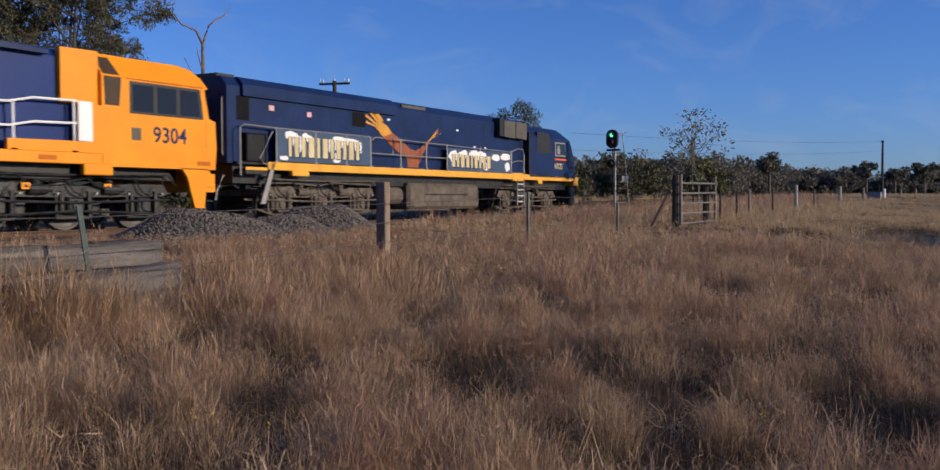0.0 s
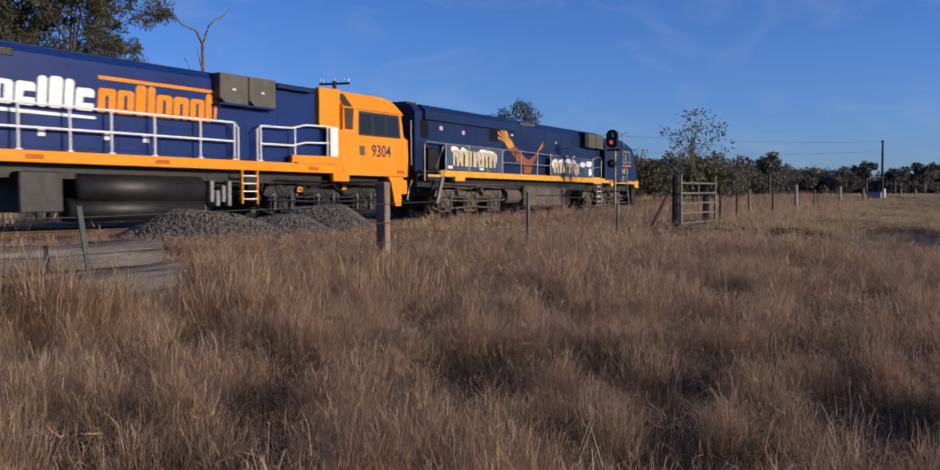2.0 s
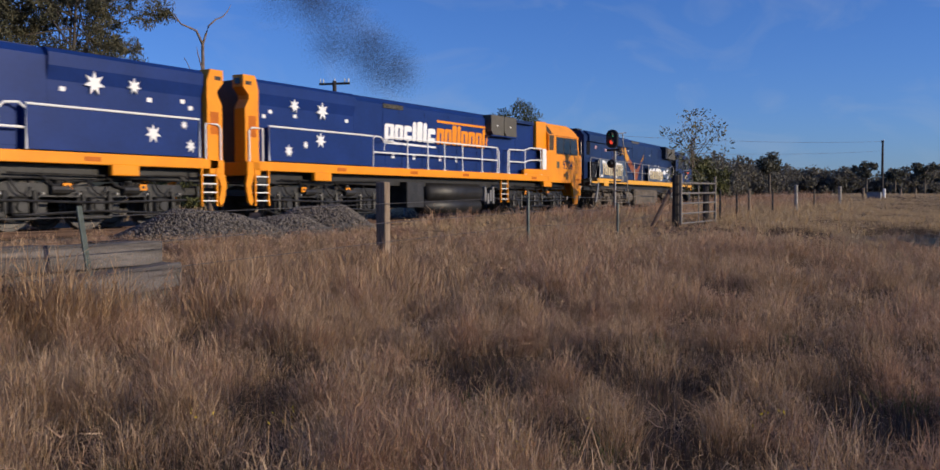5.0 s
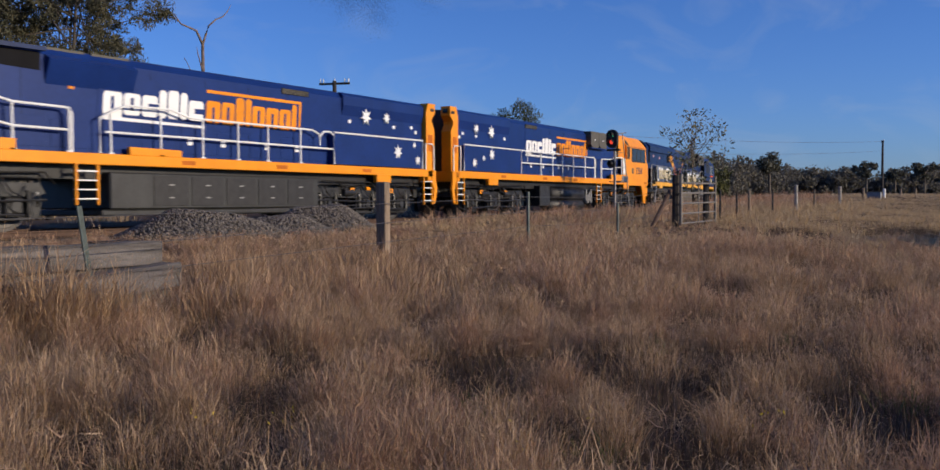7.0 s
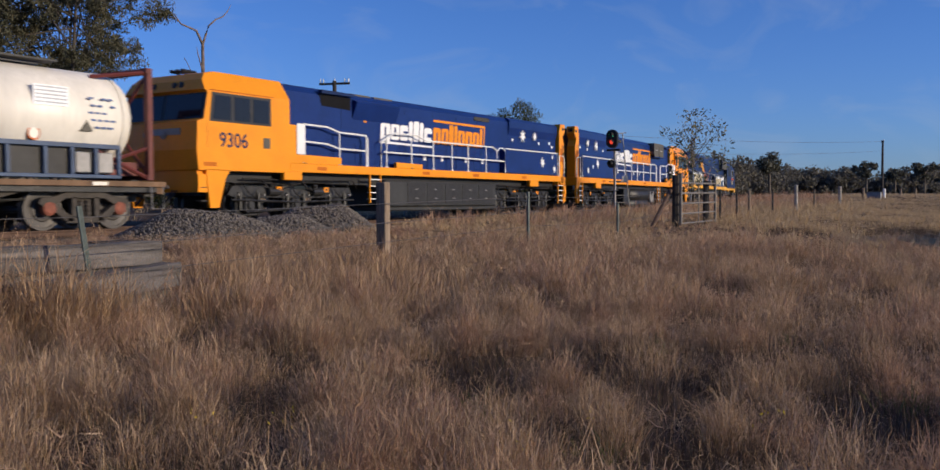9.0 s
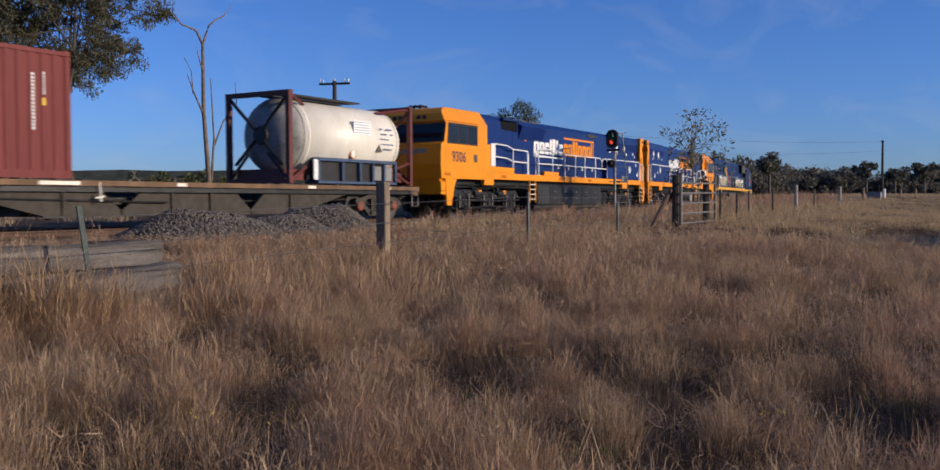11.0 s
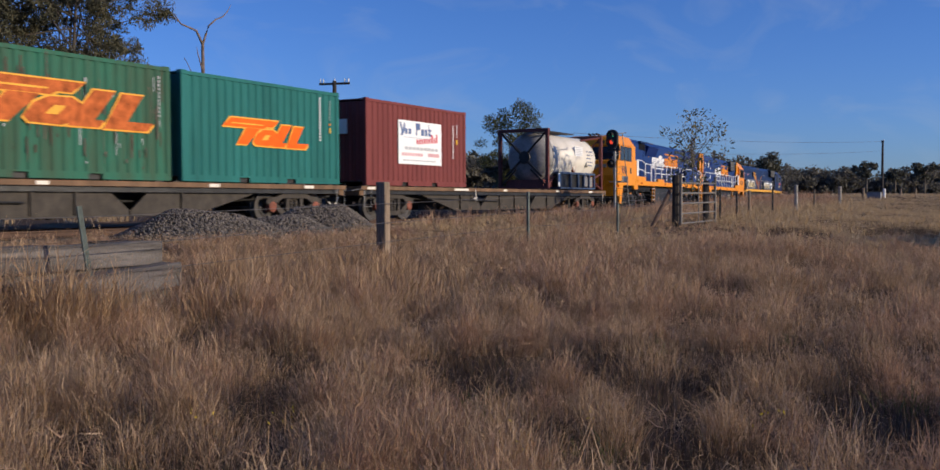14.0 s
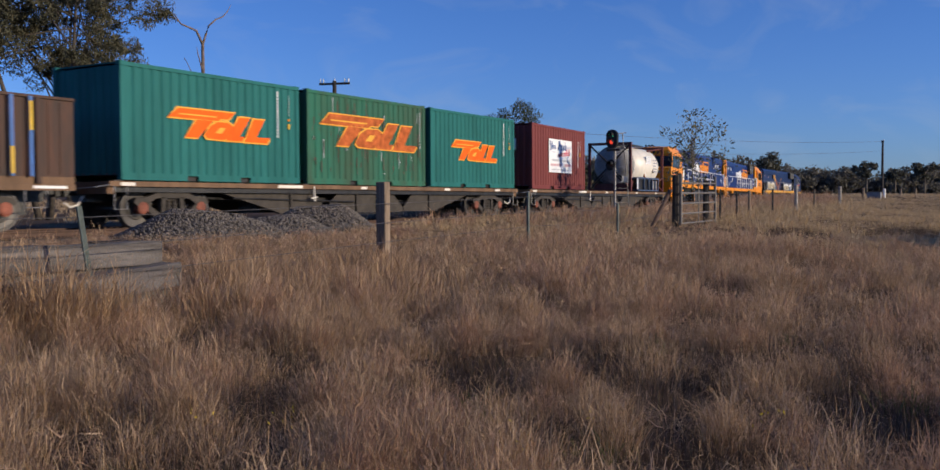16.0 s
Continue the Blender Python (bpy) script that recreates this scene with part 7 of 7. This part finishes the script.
grass("matted_grass", 9000, 8, 28, 110, -2, 40, 0.06, 0.20, 0.011, 0.4, GRASSFARLIT, "short matted dead grass far out", 66, thin=-0.6, lean=1.2, keep=lambda x, y, rng: y < centre_line(x) - 3)
grass("seed_grass", 1300, 3, 2.6, 20, -2, 64, 0.28, 0.58, 0.0014, 0.12, STRAW, "thin pale seed stalks over the grass", 67, lean=1.1, keep=lambda x, y, rng: (y < 10) | (x > 20))
tussocks("straw_grass", 260, 5, 14, 34, 64, 60, 0.14, 0.3, 0.45, 0.85, 0.0032, STRAW, "tall straw coloured grass tufts along the fence", 68, lambda x, y, rng: (y > 6.0) & (y < 9.6) & (x < 11))
tussocks("bank_grass", 1500, 16, 70, 10, 42, 40, 0.2, 0.5, 0.5, 0.85, 0.006, GRASSRED, "tall dead grass on the railway bank", 69, lambda x, y, rng: (y > 8.6) & (y < 16.0) & (x > 19.5))
tussocks("bank_grass", 900, 34, 120, 12, 60, 30, 0.4, 0.9, 0.4, 0.9, 0.014, GRASSFARLIT, "dead grass beyond the railway", 70, lambda x, y, rng: y > centre_line(x) + np.where(x < 45, 16, 4))
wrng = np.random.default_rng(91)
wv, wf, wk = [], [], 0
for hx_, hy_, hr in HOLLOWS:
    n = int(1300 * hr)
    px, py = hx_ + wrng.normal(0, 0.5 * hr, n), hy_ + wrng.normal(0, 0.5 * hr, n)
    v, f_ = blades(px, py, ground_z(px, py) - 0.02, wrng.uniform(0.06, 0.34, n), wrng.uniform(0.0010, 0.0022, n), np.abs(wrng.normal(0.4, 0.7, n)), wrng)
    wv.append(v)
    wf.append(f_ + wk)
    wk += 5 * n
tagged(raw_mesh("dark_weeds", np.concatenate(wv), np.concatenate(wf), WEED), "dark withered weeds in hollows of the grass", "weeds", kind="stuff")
STRAWSPOTS = [(4.9, 7.55), (4.6, 7.6), (4.3, 7.65), (4.0, 7.6), (3.7, 7.65), (5.15, 7.5), (3.45, 7.6), (4.75, 7.45), (4.15, 7.5), (5.25, 7.15), (4.9, 7.3), (4.55, 7.1), (4.2, 7.4), (3.8, 7.2), (4.05, 7.0), (4.7, 6.95), (7.45, 7.9), (7.6, 7.5), (7.9, 8.1), (5.0, 7.05), (3.5, 7.5), (4.4, 7.6), (3.3, 7.1)]
srng = np.random.default_rng(90)
sv, sf = [], []
for k, (sx, sy_) in enumerate(STRAWSPOTS):
    sy_ -= 0.5 if 4.3 < sx < 5.4 else 0.0
    n = 170
    px, py = sx + srng.normal(0, 0.13, n), sy_ + srng.normal(0, 0.13, n)
    v, f_ = blades(px, py, ground_z(px, py) - 0.02, srng.uniform(0.3, 1.0, n) * (1.2 if sx < 4.6 else 0.9), srng.uniform(0.002, 0.0055, n), np.abs(srng.normal(0.8, 0.9, n)), srng)
    sv.append(v)
    sf.append(f_ + 5 * n * k)
tagged(raw_mesh("straw_grass", np.concatenate(sv), np.concatenate(sf), STRAW), "straw coloured grass tufts round the old sleepers", "grass", kind="stuff")
GREENISH = island_mat("green_weeds", [(0.07, 0.10, 0.03), (0.13, 0.15, 0.045), (0.20, 0.17, 0.06)], 0.8, 0.25)
tussocks("green_weeds", 46, 3, 14, 4, 60, 60, 0.1, 0.25, 0.12, 0.30, 0.0035, GREENISH, "small green weeds among the dead grass", 73)
flowers = leaf_cloud([(3.55, 3.2, 0.26), (3.9, 2.1, 0.24), (4.6, 2.0, 0.26), (4.9, 1.1, 0.25), (3.3, 3.5, 0.28)], [0.14] * 5, [9] * 5, 0.011, np.random.default_rng(9))
tagged(raw_mesh("yellow_flowers", *flowers, mat("yellow_petals", (0.75, 0.55, 0.03), 0.6)), "tiny yellow wildflowers in the grass", "flowers", kind="stuff")


# ---------------------------------------------------------------- exhaust smoke
EXHAUST = 53.2                  # place of the stack along the train
SMOKE = mat("exhaust_soot", (0.060, 0.062, 0.068), 0.95, var=0.1, spec=0.05)
SMOKE.node_tree.nodes["Principled BSDF"].inputs["Alpha"].default_value = 0.16
puff_meshes = []
for k in range(3):
    prng = np.random.default_rng(200 + k)
    n = 8000
    c = prng.normal(size=(n, 3)) * np.array([0.42, 0.34, 0.34])
    c *= np.minimum(1, 0.95 / np.linalg.norm(c, axis=1))[:, None]
    a, b = prng.normal(size=(n, 3)) * 0.011, prng.normal(size=(n, 3)) * 0.011
    v = np.stack([c - a, c + a, c + b], 1).reshape(-1, 3)
    ob = raw_mesh("smoke_puff", v, np.arange(3 * n).reshape(-1, 3), SMOKE)
    puff_meshes.append(ob.data)
    bpy.data.objects.remove(ob)
PUFFS = []
for k in range(60):
    ob = new("smoke_puff", puff_meshes[k % 3])
    tagged(ob, "thin drifting puff of dark diesel exhaust smoke", "smoke", "exhaust smoke puffs")
    PUFFS.append((ob, 2.05 + 0.042 * k, k))


# ---------------------------------------------------------------- what moves
RUN = [(0.0, -46.15), (0.5, -44.11), (1.0, -42.03), (1.5, -39.91), (2.0, -37.75), (2.5, -35.55), (3.0, -33.31), (3.5, -31.03), (4.0, -28.71), (4.5, -26.36), (5.0, -23.98), (5.5, -21.57), (6.0, -19.13), (6.5, -16.68), (7.0, -14.17), (7.5, -11.63), (8.0, -9.05), (8.5, -6.45), (9.0, -3.80), (9.5, -1.13), (10.0, 1.56), (10.5, 4.27), (11.0, 6.99), (11.5, 9.72), (12.0, 12.46), (12.5, 15.18), (13.0, 17.93), (13.5, 20.67), (14.0, 23.43), (14.5, 26.19), (15.0, 28.96), (15.5, 31.71), (16.0, 34.45)]


def run(t):
    """How far along the track the train stands at t seconds."""
    return float(np.interp(t, [k[0] for k in RUN], [k[1] for k in RUN]))


def motions():
    for ob, X, z, mid in MOVING:
        walk(ob, [(t, on_track(X, z, mid, s)) for t, s in RUN])
    # smoke rides in the stack, then rises and hangs in the air
    for ob, t0, k in PUFFS:
        rnd = random.Random(k)
        vx, vy, vz = rnd.uniform(-0.2, 1.2), rnd.uniform(-0.5, 0.6), rnd.uniform(1.15, 2.25)
        rows = []
        for i in range(65):
            t = i / 4
            if t < t0:
                x, y, _ = bend(run(t) + EXHAUST)
                rows.append((t, pose(x, y, RAIL + 2.7)))
            else:
                x, y, _ = bend(run(t0) + EXHAUST)
                q = t - t0
                rows.append((t, pose(x + vx * q, y + vy * q, RAIL + 3.9 + vz * (q + 0.1), 0, 0, 12 * q)))
        walk(ob, rows)
    # the added dark disc slides from the red lens up to the green one
    walk(LENSMASK, [(0.0, pose(0, 0, RED_Z)), (1.5, pose(0, 0, RED_Z)), (1.6, pose(0, 0, GREEN_Z)), (16.0, pose(0, 0, GREEN_Z))])
    for w, r in WHEELS:
        x = w.location.x
        rows = []
        for k in range(161):
            t = k / 10
            rows.append((t, pose(x, 0, r, 0, math.degrees((run(t) - run(0)) / r), 0)))
        walk(w, rows)


motions()
